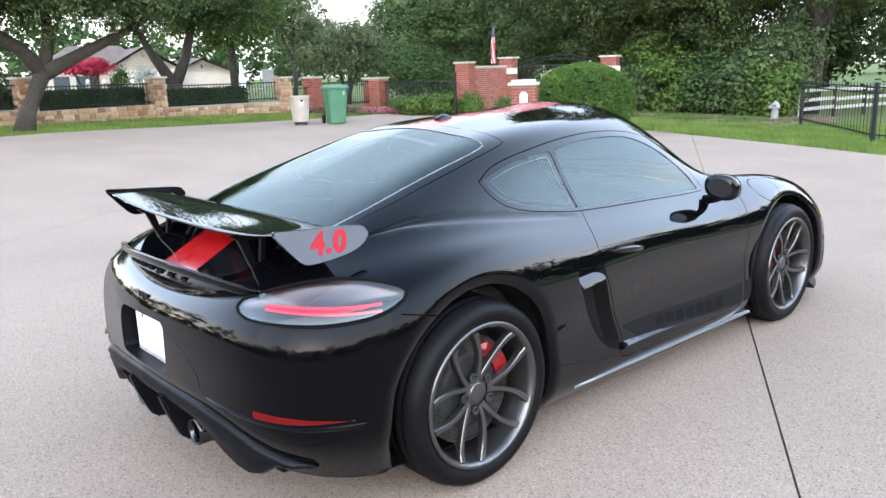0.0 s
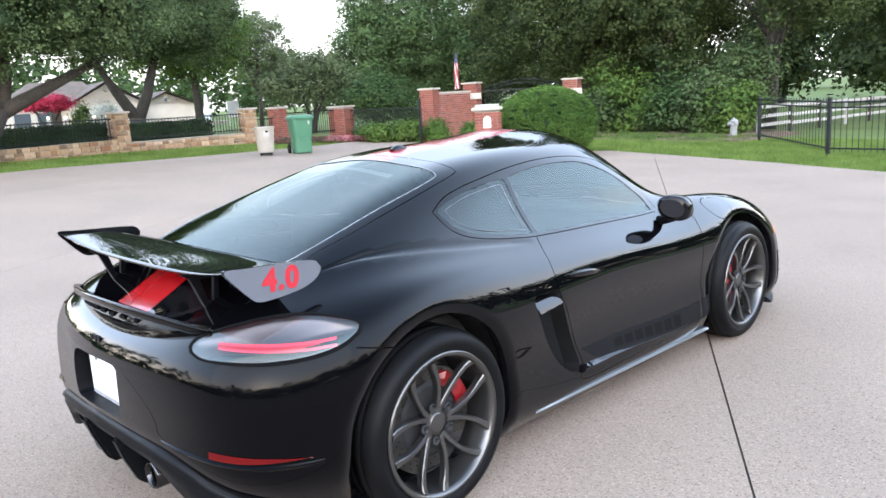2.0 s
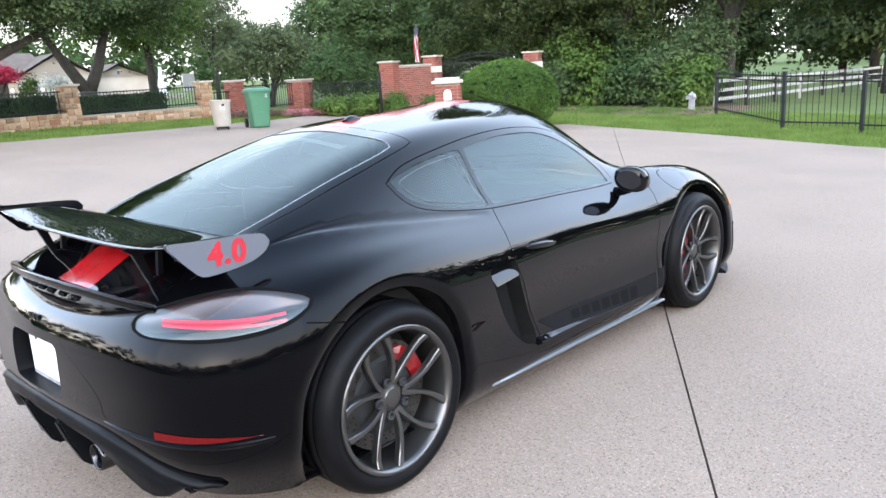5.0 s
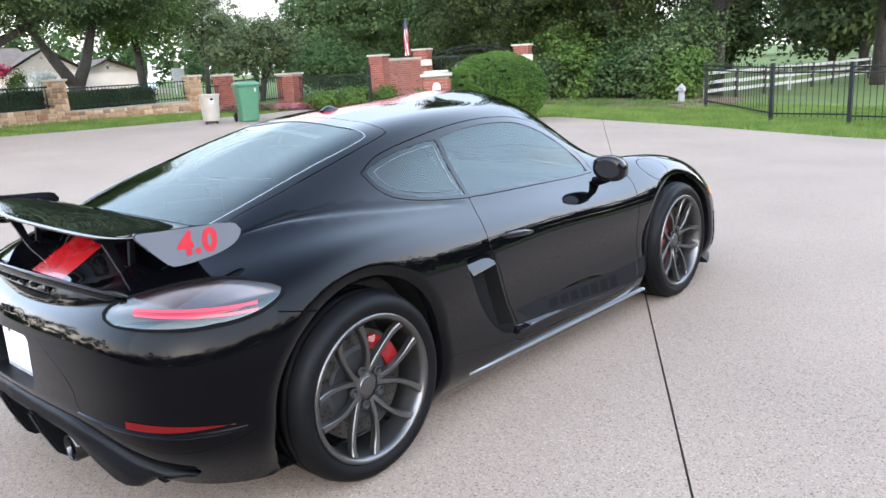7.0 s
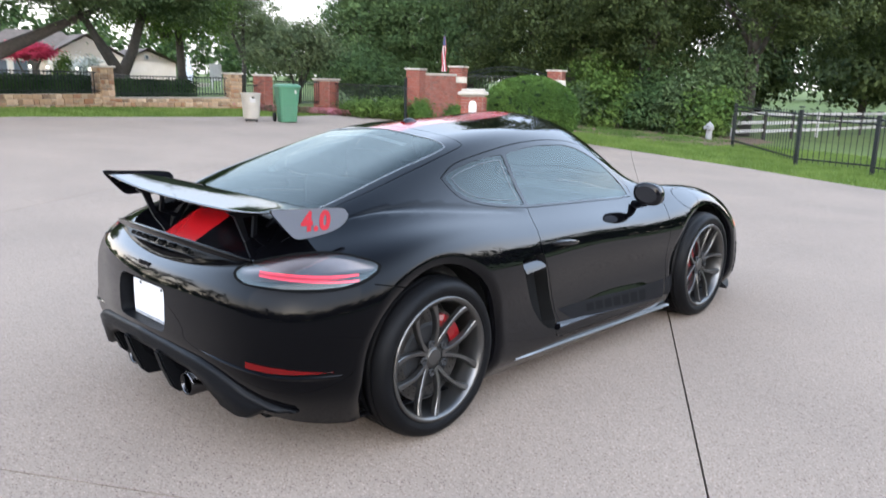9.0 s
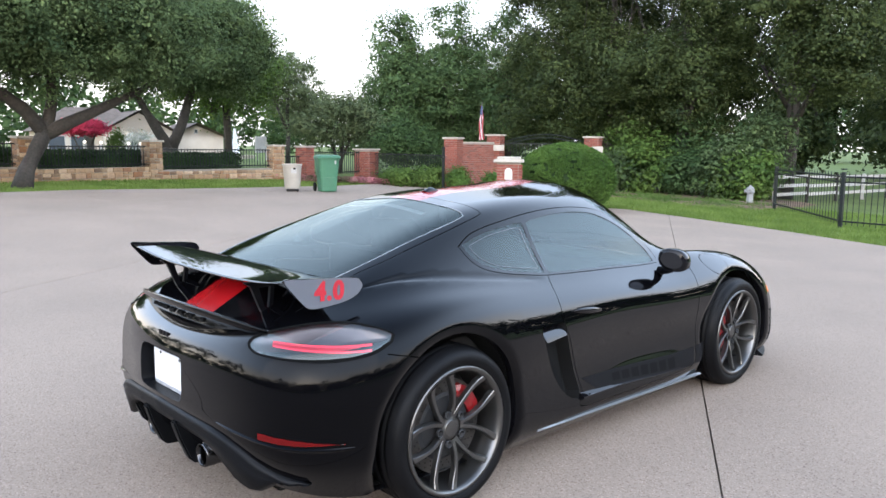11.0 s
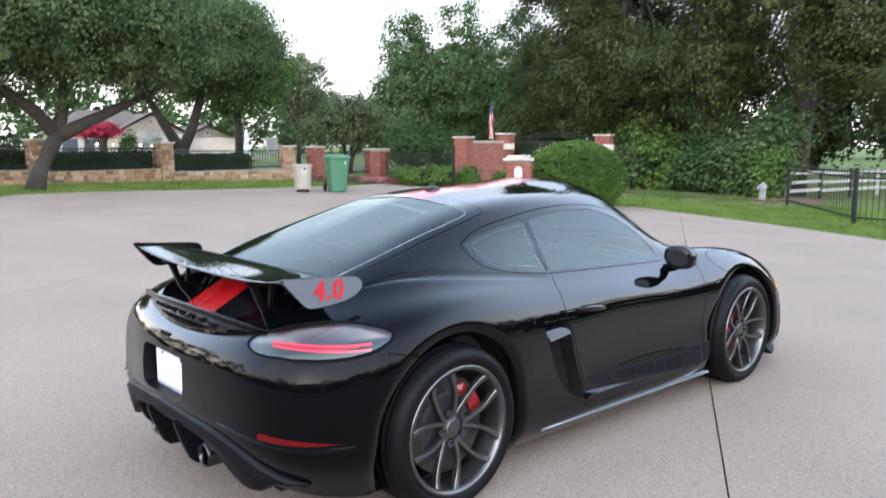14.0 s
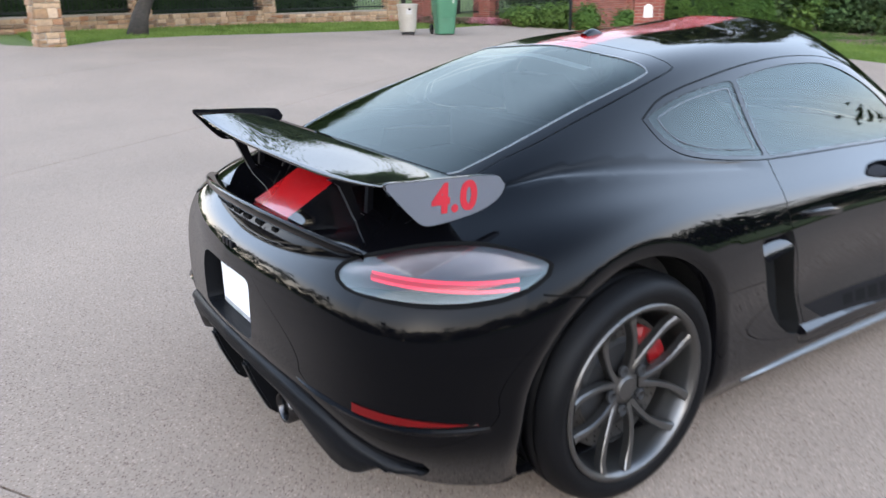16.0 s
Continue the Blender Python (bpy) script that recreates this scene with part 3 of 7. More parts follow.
def wood_edge():
    """The uneven edge of the woods across the road and the field, from the ground up to the tree tops."""
    rng = np.random.default_rng(72)
    pts = []
    for k in range(640):
        a = rng.uniform(16, 250)
        tall = 3.9 + 1.7 * noise.noise(Vector((a * 0.09, 3, 1))) + 1.5 * noise.noise(Vector((a * 0.33, 7, 2)))
        if a < 45:
            tall *= 0.95
        if a > 180:
            tall *= 0.6 + 1.1 * min(1, (a - 180) / 30)
        r = rng.uniform(17, 20) if a < 70 else rng.uniform(19, 24) if a < 190 else rng.uniform(25, 30)
        c = np.array([r * math.sin(radians(a)), r * math.cos(radians(a)), 0])
        h = tall * rng.uniform(0.25, 1.0)
        s = rng.uniform(0.5, 1.0)
        p = rng.normal(size=(110, 3)) * s * [0.7, 0.7, 0.55] + c + [0, 0, h - 0.3]
        pts.append(p[p[:, 2] > -0.2])
    v, f = leaf_mesh(np.concatenate(pts), 0.15, rng)
    tagged(mesh_from("wood_edge", v, f, LEAF_HEDGE), "uneven edge of green woods across the field", "woods", kind="stuff")


def garden_plants():
    clipped_bush(-9.3, 13.9, 1.28, 1.72, "large clipped boxwood globe beside the brick mailbox")
    tree("crape_myrtle", -31.2, 9.2, [(0, 0, 0, 0.1), (0, 0, 0.9, 0.08)], [[(0, 0, 0.3, 0.05), (0, 0.5, 1.5, 0.03)], [(0, 0, 0.3, 0.05), (0, -0.5, 1.5, 0.03)]],
         [(0, 0, 1.75, 0.9, 1.05, 0.32), (0, 0.5, 1.7, 0.6, 0.5, 0.28), (0, -0.5, 1.7, 0.6, 0.5, 0.28)], PETAL_RED, "crape myrtle with a flat crown of crimson blossom", 150, 40, 0.1, 0.05, 61, 0.2)
    shrub("cone_shrub", -30.8, 10.4, [(0, 0, 0.75, 0.5, 0.5, 0.6), (0, 0, 1.2, 0.3, 0.3, 0.5)], LEAF_LIGHT, "bright green clipped cone shrub in a front garden", 2500, 0.05, 62)
    shrub("flowering_shrub", -30.5, 11.1, [(0, 0, 1.1, 0.6, 0.65, 0.5), (0, 0.3, 1.4, 0.4, 0.4, 0.3)], PETAL_WHITE, "shrub covered in white blossom", 1500, 0.05, 63)
    for k, (x, y, h, w) in enumerate(((-17.9, 15.6, 0.62, 0.75), (-17.1, 16.2, 0.72, 0.8), (-18.6, 15.9, 0.55, 0.6), (-15.8, 16.4, 0.75, 0.35), (-14.4, 16.6, 0.65, 0.35))):
        shrub("garden_shrub", x, y, [(0, 0, 0.5 * h, w, w, 0.5 * h), (0.2, -0.2, 0.6 * h, w * 0.6, w * 0.6, 0.45 * h)], LEAF_LIGHT if k < 3 else LEAF_BOX, "leafy green shrub before the brick wall", 2200, 0.05, 64 + k)
    rng = np.random.default_rng(69)
    t = rng.uniform(0, 1, 2600)
    p = np.stack([-20.6 + 2.6 * t + rng.normal(size=2600) * 0.25, 12.9 + 3.3 * t + rng.normal(size=2600) * 0.2, rng.uniform(0.02, 0.22, 2600)], 1)
    p[:, 2] += [ground_z(a, b) for a, b in p[:, :2]]
    v, f = leaf_mesh(p, 0.05, rng)
    tagged(mesh_from("flower_bed", v, f, PETAL_PINK), "bed of low pink flowers before the brick piers", "flowers", kind="stuff")


oak_left()
oak_middle()
background_trees()
right_wood()
far_trees()
wood_edge()
garden_plants()


# ---- walls, piers and fences ----
def brick_data():
    bm = bmesh.new()
    box(bm, 0, 0, 0, 0.196, 0.03, 0.058)
    bmesh.ops.bevel(bm, geom=[e for e in bm.edges if all(v.co.y < 0 for v in e.verts)], offset=0.004, segments=1, affect="EDGES")
    full = bm_mesh("brick", bm, BRICK)
    bm = bmesh.new()
    box(bm, 0, 0, 0, 0.092, 0.03, 0.058)
    bmesh.ops.bevel(bm, geom=[e for e in bm.edges if all(v.co.y < 0 for v in e.verts)], offset=0.004, segments=1, affect="EDGES")
    return full, bm_mesh("brick", bm, BRICK)


BRICKS = []


def brick_face(parent, width, height, out, turn, z0=0.0):
    """Lays bricks in running bond over one face of a thing: out is the face's distance from the middle, turn its direction in degrees."""
    if not BRICKS:
        BRICKS.extend(brick_data())
    m = Matrix.Rotation(radians(turn), 4, "Z")
    for row in range(int(height / 0.068)):
        x, z = -width / 2, z0 + 0.034 + 0.068 * row
        first = True
        while x < width / 2 - 0.04:
            half = (first and row % 2) or x + 0.206 > width / 2 + 0.02
            w = 0.102 if half else 0.206
            ob = new("brick", BRICKS[1 if half else 0])
            ob.parent = parent
            ob.matrix_local = m @ pose(x + w / 2, -out + 0.011 - random.uniform(0, 0.003), z)
            x, first = x + w, False


def stone_face(parent, x0, x1, height, out, turn, seed, z0=0.0):
    """Rough stones of mixed sizes over one face."""
    rng = random.Random(seed)
    m = Matrix.Rotation(radians(turn), 4, "Z")
    z = z0 + 0.004
    while z < z0 + height - 0.05:
        h = min(rng.uniform(0.10, 0.19), z0 + height - z)
        x = x0
        while x < x1 - 0.03:
            w = min(rng.uniform(0.12, 0.36), x1 - x)
            if x1 - x - w < 0.07:
                w = x1 - x
            split = h > 0.15 and rng.random() < 0.3
            for part_z, part_h in ((z, h),) if not split else ((z, h / 2), (z + h / 2, h / 2)):
                bm = bmesh.new()
                box(bm, 0, 0, 0, w - 0.014, 0.06, part_h - 0.014)
                for v in bm.verts:
                    v.co += Vector((rng.uniform(-1, 1) * 0.012, rng.uniform(-1, 1) * 0.008, rng.uniform(-1, 1) * 0.012))
                bmesh.ops.bevel(bm, geom=list(bm.edges), offset=0.008, segments=1, affect="EDGES")
                ob = part("stone", bm, STONE, parent)
                ob.matrix_local = m @ pose(x + w / 2, -out + 0.016 - rng.uniform(0, 0.014), part_z + part_h / 2)
            x += w
        z += h


def pier(x, y, rz, w, h, mat, label, cap=0.06, over=0.05, name="brick_pier", core=None):
    z = ground_z(x, y) - 0.05
    t = thing(name, x, y, z, rz, label, "pier")
    bm = bmesh.new()
    box(bm, 0, 0, h / 2, w - 0.012, w - 0.012, h, 0.006)
    part("shaft", bm, core or MORTAR, t)
    bm = bmesh.new()
    box(bm, 0, 0, h + cap / 2, w + 2 * over, w + 2 * over, cap, 0.015)
    part("cap", bm, CAPSTONE, t, "pale stone cap")
    for k, turn in enumerate((0, 90)):
        if mat is BRICK:
            brick_face(t, w, h, w / 2, turn)
        else:
            stone_face(t, -w / 2, w / 2, h, w / 2, turn, int(abs(x * 10)) + k)
    return t


def iron_panel(x0, y0, x1, y1, z0, z1, label, step=0.11, finial=0.0, rails=2, name="iron_fence", posts=(), group="iron fence panels", thin=0.018):
    """A run of black iron fence: rails, pickets and posts."""
    length, turn = math.hypot(x1 - x0, y1 - y0), math.degrees(math.atan2(y1 - y0, x1 - x0))
    t = thing(name, x0, y0, 0, turn, label, "fence", group)
    levels = [z0 + 0.08, z1 - 0.04] + ([z1 - 0.16] if rails > 2 else [])
    for z in levels:
        bm = bmesh.new()
        box(bm, length / 2, 0, z, length, 0.03, 0.035)
        part("rail", bm, IRON, t)
    n = int(length / step)
    first = None
    for k in range(1, n):
        if first is None:
            bm = bmesh.new()
            box(bm, 0, 0, (z0 + z1) / 2, thin, thin, z1 - z0)
            if finial:
                bmesh.ops.create_cone(bm, segments=6, radius1=thin, radius2=0, depth=finial, matrix=pose(0, 0, z1 + finial / 2))
            first = part("picket", bm, IRON, t)
            ob = first
        else:
            ob = new("picket", first.data)
            ob.parent = t
        ob.location = (k * length / n, 0, 0)
    for d, hgt, w in posts:
        bm = bmesh.new()
        box(bm, d, 0, hgt / 2 + z0 - 0.1, w, w, hgt + 0.1, 0.004)
        box(bm, d, 0, z0 + hgt + 0.015, w + 0.02, w + 0.02, 0.03, 0.004)
        part("post", bm, IRON, t)
    return t


STONE_PIERS = [(-19.3, 0.2, 10), (-20.3, 4.0, 10), (-21.45, 8.05, 10), (-21.7, 12.75, 0)]
for x, y, rz in STONE_PIERS:
    pier(x, y, rz, 0.46, 1.25, STONE, "square pier of tan rubble stone in the garden wall", name="stone_pier")
pier(-15.25, 0.95, 5, 0.5, 1.5, STONE, "square pier of tan stone at the drive", name="stone_pier")


def low_wall(a, b, h, thick, label):
    length, turn = math.hypot(b[0] - a[0], b[1] - a[1]), math.degrees(math.atan2(b[1] - a[1], b[0] - a[0]))
    z = min(ground_z(*a), ground_z(*b)) - 0.05
    t = thing("stone_wall", a[0], a[1], z, turn, label, "wall", kind="structure")
    bm = bmesh.new()
    box(bm, length / 2, 0, h / 2, length, thick - 0.02, h, 0.01)
    part("wall_core", bm, MORTAR, t)
    stone_face(t, 0.2, length - 0.2, h, thick / 2, 0, int(abs(a[1] * 10)))
    return t, length


for (ax, ay, _), (bx, by, _) in zip(STONE_PIERS, STONE_PIERS[1:]):
    low_wall((ax, ay), (bx, by), 0.46, 0.3, "low tan rubble stone garden wall")
    zz = (ground_z(ax, ay) + ground_z(bx, by)) / 2
    iron_panel(ax, ay, bx, by, zz + 0.38, zz + 1.05, "black iron fence panel on the stone wall")
    hedge_box(ax - 0.7, ay + 0.2, bx - 0.7, by - (1.2 if by > 10 else 0.2), 0.6, 0.85, zz, LEAF_HEDGE, "dark clipped hedge behind the iron fence", 5000)

# brick gateway
for x, y, h, w, s in ((-22.0, 14.2, 1.25, 0.5, "dark brick pier in the garden fence"), (-22.3, 17.4, 1.22, 0.75, "broad dark brick pier in the garden fence"),
                      (-16.4, 16.7, 1.78, 0.5, "red brick gate pier with a pale cap"), (-16.7, 19.2, 1.98, 0.52, "tall red brick gate pier with a stone tablet"),
                      (-13.9, 21.5, 2.05, 0.55, "red brick gate pier with a stone tablet")):
    pier(x, y, 20, w, h, BRICK, s)
iron_panel(-21.7, 12.9, -22.0, 14.2, 0.35, 1.1, "short black iron fence panel beside the stone pier")
iron_panel(-22.0, 14.4, -22.3, 17.2, 0.35, 1.25, "black iron fence panel between brick piers")
iron_panel(-22.1, 17.6, -16.6, 16.6, 0.25, 1.2, "black iron fence panel behind the shrubs")
bw = thing("brick_wall", -16.55, 17.95, 0, 97, "red brick wing wall of the gateway", "wall", kind="structure")
bm = bmesh.new()
box(bm, 0, 0, 0.8, 2.1, 0.22, 1.62)
part("wall_core", bm, MORTAR, bw)
bm = bmesh.new()
box(bm, 0, 0, 1.63, 2.1, 0.26, 0.05, 0.01)
part("coping", bm, CAPSTONE, bw, "pale stone coping")
brick_face(bw, 2.1, 1.58, 0.11, 0, 0.0)
iron_panel(-16.5, 19.5, -14.1, 21.3, 0.1, 1.65, "black iron drive gate with an arched top", name="iron_gate")

# brick mailbox
mb = thing("brick_mailbox", -9.35, 11.75, ground_z(-9.35, 11.75) - 0.05, 40, "red brick mailbox pier with a white cap", "mailbox")
bm = bmesh.new()
box(bm, 0, 0, 0.6, 0.56, 0.56, 1.2, 0.008)
part("shaft", bm, MORTAR, mb)
for turn in (0, 90):
    brick_face(mb, 0.57, 1.2, 0.285, turn)
bm = bmesh.new()
plate = [(0.09 * math.cos(a), 0.98 + 0.09 * math.sin(a)) for a in np.linspace(0, math.pi, 9)] + [(-0.09, 0.80), (0.09, 0.80)]
vs = [bm.verts.new((x, -0.301, z)) for x, z in plate]
bm.faces.new(vs)
bmesh.ops.solidify(bm, geom=list(bm.faces), thickness=0.02)
part("mailbox_door", bm, plain("white_enamel", (0.75, 0.75, 0.73), 0.4), mb, "white arched mailbox door")
bm = bmesh.new()
box(bm, 0, 0, 1.235, 0.72, 0.72, 0.07, 0.02)
box(bm, 0, 0, 1.3, 0.56, 0.56, 0.07, 0.02)
part("cap", bm, CAPSTONE, mb, "white painted concrete cap")

# field fence
FENCE = [(-6.85, 21.0), (-3.43, 16.6), (-1.72, 16.35), (0.1, 15.95), (1.9, 15.4), (3.7, 14.7), (5.5, 13.9)]
for (ax, ay), (bx, by) in zip(FENCE, FENCE[1:]):
    zz = (ground_z(ax, ay) + ground_z(bx, by)) / 2
    ln = math.hypot(bx - ax, by - ay)
    iron_panel(ax, ay, bx, by, zz + 0.08, zz + 1.22, "black iron field fence with spear tips", 0.13 if ln < 4 else 0.2, 0.07, 3, thin=0.012, posts=((0, 1.26, 0.08),), group="field fence panels")


# ---- the car: body surface ----
# Control sections of the right half, from the middle of the tail round the side to the nose; nine points from sill to spine.
CAGE = []


def section(*points):
    CAGE.append(points)


section((0, -0.79, 0.30), (0, -0.835, 0.40), (0, -0.851, 0.50), (0, -0.847, 0.62), (0, -0.811, 0.725), (0, -0.775, 0.755), (0, -0.735, 0.775), (0, -0.71, 0.785), (0, -0.695, 0.79))
section((0.36, -0.76, 0.28), (0.395, -0.803, 0.38), (0.405, -0.819, 0.49), (0.405, -0.812, 0.62), (0.385, -0.775, 0.735), (0.335, -0.73, 0.775), (0.25, -0.68, 0.79), (0.13, -0.655, 0.805), (0, -0.645, 0.815))
section((0.62, -0.67, 0.22), (0.685, -0.705, 0.32), (0.705, -0.715, 0.46), (0.70, -0.705, 0.63), (0.645, -0.65, 0.765), (0.555, -0.59, 0.82), (0.41, -0.55, 0.85), (0.21, -0.53, 0.87), (0, -0.52, 0.88))
section((0.78, -0.43, 0.16), (0.845, -0.44, 0.28), (0.868, -0.44, 0.45), (0.868, -0.43, 0.63), (0.80, -0.37, 0.792), (0.675, -0.34, 0.862), (0.50, -0.32, 0.94), (0.28, -0.31, 0.975), (0, -0.30, 0.99))
section((0.82, 0, 0.14), (0.885, 0, 0.25), (0.90, 0, 0.45), (0.902, 0, 0.64), (0.842, 0, 0.828), (0.735, 0.0, 0.890), (0.505, 0.03, 1.045), (0.29, 0.05, 1.09), (0, 0.07, 1.11))
section((0.80, 0.55, 0.12), (0.855, 0.55, 0.20), (0.855, 0.55, 0.42), (0.872, 0.55, 0.63), (0.806, 0.53, 0.808), (0.718, 0.52, 0.880), (0.51, 0.52, 1.135), (0.30, 0.53, 1.205), (0, 0.54, 1.23))
section((0.80, 1.2, 0.12), (0.845, 1.2, 0.20), (0.815, 1.2, 0.42), (0.838, 1.2, 0.61), (0.79, 1.19, 0.765), (0.705, 1.18, 0.85), (0.545, 1.17, 1.135), (0.33, 1.17, 1.24), (0, 1.17, 1.268))
section((0.80, 1.85, 0.12), (0.845, 1.85, 0.20), (0.825, 1.85, 0.42), (0.85, 1.85, 0.60), (0.795, 1.85, 0.75), (0.71, 1.80, 0.828), (0.60, 1.72, 0.985), (0.37, 1.67, 1.150), (0, 1.645, 1.222))
section((0.80, 2.484, 0.14), (0.865, 2.484, 0.25), (0.88, 2.484, 0.45), (0.882, 2.484, 0.62), (0.80, 2.45, 0.785), (0.70, 2.38, 0.846), (0.53, 2.30, 0.79), (0.30, 2.25, 0.765), (0, 2.22, 0.79))
section((0.79, 2.96, 0.12), (0.845, 2.97, 0.20), (0.855, 2.98, 0.38), (0.832, 2.97, 0.54), (0.735, 2.92, 0.685), (0.63, 2.88, 0.722), (0.47, 2.84, 0.635), (0.26, 2.82, 0.655), (0, 2.80, 0.675))
section((0.58, 3.28, 0.11), (0.62, 3.28, 0.18), (0.62, 3.27, 0.33), (0.60, 3.24, 0.45), (0.54, 3.18, 0.55), (0.46, 3.12, 0.585), (0.35, 3.10, 0.57), (0.20, 3.10, 0.58), (0, 3.10, 0.59))
section((0, 3.42, 0.12), (0, 3.44, 0.19), (0, 3.42, 0.33), (0, 3.38, 0.43), (0, 3.32, 0.51), (0, 3.27, 0.54), (0, 3.23, 0.55), (0, 3.20, 0.56), (0, 3.18, 0.57))


def spline_basis(knots, t):
    """Weights of natural cubic interpolation: row k gives the value at t[k] from the values at the knots."""
    n = len(knots)
    h = np.diff(knots)
    A, B = np.eye(n), np.zeros((n, n))
    for i in range(1, n - 1):
        A[i, i - 1 : i + 2] = h[i - 1], 2 * (h[i - 1] + h[i]), h[i]
        B[i, i - 1 : i + 2] = 6 / h[i - 1], -6 / h[i - 1] - 6 / h[i], 6 / h[i]
    M = np.linalg.solve(A, B)
    t = np.clip(np.asarray(t, float), knots[0], knots[-1])
    k = np.clip(np.searchsorted(knots, t) - 1, 0, n - 2)
    hk = h[k][:, None]
    a, b = (knots[k + 1] - t)[:, None] / hk, (t - knots[k])[:, None] / hk
    I = np.eye(n)
    return a * I[k] + b * I[k + 1] + ((a**3 - a) * M[k] + (b**3 - b) * M[k + 1]) * hk**2 / 6


# The wheel openings (middle, half length and half height), and the two edges of the groove between haunch and pillar.
ARCH_REAR, ARCH_FRONT = (-0.008, 0.345, 0.392, 0.394), (2.460, 0.345, 0.386, 0.386)


def groove_low(u):
    return np.interp(u, [1.0, 1.154, 1.399, 1.667, 1.846, 1.995, 2.10], [0.922, 0.909, 0.860, 0.819, 0.800, 0.785, 0.777])


def groove_high(u):
    return np.interp(u, [1.0, 1.221, 1.437, 1.705, 1.913, 2.10], [0.936, 0.928, 0.903, 0.859, 0.829, 0.812])


RIDGE_U, RIDGE_V = [1.55, 1.622, 1.696, 1.785, 1.882, 1.971, 2.06], [0.553, 0.567, 0.578, 0.586, 0.590, 0.588, 0.586]


def ridge_line(u):
    return np.interp(u, RIDGE_U, RIDGE_V)


class Body:
    """The body's right half as a smooth surface over u (metres round the outline) and v (metres up the section)."""

    def __init__(self, cage):
        c = np.array(cage, float)
        flip = np.array([-1, 1, 1])
        self.nu, self.nv = c.shape[:2]
        du = np.linalg.norm(np.diff(c[:, [1, 3, 4, 6]], axis=0), axis=2).mean(1)
        dv = np.linalg.norm(np.diff(c[3:9], axis=1), axis=2).mean(0)
        self.u, self.v = np.r_[0, np.cumsum(du)], np.r_[0, np.cumsum(dv)]
        c = np.concatenate([c[2:0:-1] * flip, c, c[-2:-4:-1] * flip])
        c = np.concatenate([c, c[:, -2:-4:-1] * flip], 1)
        self.cage = c
        self.ku = np.r_[-self.u[2:0:-1], self.u, 2 * self.u[-1] - self.u[-2:-4:-1]]
        self.kv = np.r_[self.v, 2 * self.v[-1] - self.v[-2:-4:-1]]

    def smooth_at(self, u, v):
        return np.einsum("ki,ijc,kj->kc", spline_basis(self.ku, u), self.cage, spline_basis(self.kv, v))

    def relief(self, p, u, v):
        """How far the skin stands off the smooth surface: the groove over the haunch, and the rolled edges of the wheel openings."""
        lo, hi = groove_low(u), groove_high(u)
        s = (v - lo) / np.maximum(hi - lo, 1e-4)
        fade = np.clip((u - 1.0) / 0.25, 0, 1) * np.clip((2.09 - u) / 0.12, 0, 1)
        out = -0.0085 * fade * np.interp(s, [0, 0.08, 0.7, 0.8, 1.0], [0, 0.06, 0.95, 0.97, 0], 0, 0)
        out = out + 0.0028 * np.clip(1 - np.abs(v - ridge_line(u)) / 0.014, 0, 1) ** 1.5 * np.clip((u - 1.60) / 0.12, 0, 1) * np.clip((2.06 - u) / 0.05, 0, 1)
        for yc, zc, ry, rz in (ARCH_REAR, ARCH_FRONT):
            rho = np.hypot((p[:, 1] - yc) / ry, (p[:, 2] - zc) / rz)
            d = np.clip((rho - 1) * ry / 0.05, 0, 1)
            side = (p[:, 0] > 0.72) & (p[:, 2] < 0.86)
            out = out - np.where(side, 0.016 * (1 - d) ** 2, 0)
        return out

    def at(self, u, v):
        u, v = np.asarray(u, float), np.asarray(v, float)
        e = 1e-3
        p = self.smooth_at(u, v)
        n = np.cross(self.smooth_at(u + e, v) - self.smooth_at(u - e, v), self.smooth_at(u, v + e) - self.smooth_at(u, v - e))
        n /= np.maximum(np.linalg.norm(n, axis=1, keepdims=True), 1e-9)
        return p + n * self.relief(p, u, v)[:, None]

    def normal(self, u, v):
        e = 2e-3
        a = self.at(np.asarray(u) + e, v) - self.at(np.asarray(u) - e, v)
        b = self.at(u, np.asarray(v) + e) - self.at(u, np.asarray(v) - e)
        n = np.cross(a, b)
        return n / np.maximum(np.linalg.norm(n, axis=1, keepdims=True), 1e-9)


BODY = Body(CAGE)


# ---- the car: materials ----


def lacquer(m, gain, drop, rough=0.015):
    """Lays a clear gloss over a material; the gloss grows with the angle as lacquer does."""
    nt = m.node_tree
    p = nt.nodes["Principled BSDF"]
    gloss, fresnel = nt.nodes.new("ShaderNodeBsdfGlossy"), nt.nodes.new("ShaderNodeFresnel")
    gloss.inputs["Roughness"].default_value, gloss.inputs["Color"].default_value = rough, (0.97, 0.97, 0.97, 1)
    fresnel.inputs[0].default_value = 1.5
    lift, mix = nt.nodes.new("ShaderNodeMath"), nt.nodes.new("ShaderNodeMixShader")
    lift.operation, lift.use_clamp = "MULTIPLY_ADD", True
    lift.inputs[1].default_value, lift.inputs[2].default_value = gain, -drop
    most = nt.nodes.new("ShaderNodeMath")
    most.operation, most.inputs[1].default_value = "MINIMUM", 0.4
    nt.links.new(fresnel.outputs[0], lift.inputs[0])
    nt.links.new(lift.outputs[0], most.inputs[0])
    nt.links.new(most.outputs[0], mix.inputs[0])
    nt.links.new(p.outputs[0], mix.inputs[1])
    nt.links.new(gloss.outputs[0], mix.inputs[2])
    nt.links.new(mix.outputs[0], nt.nodes["Material Output"].inputs[0])
    return m


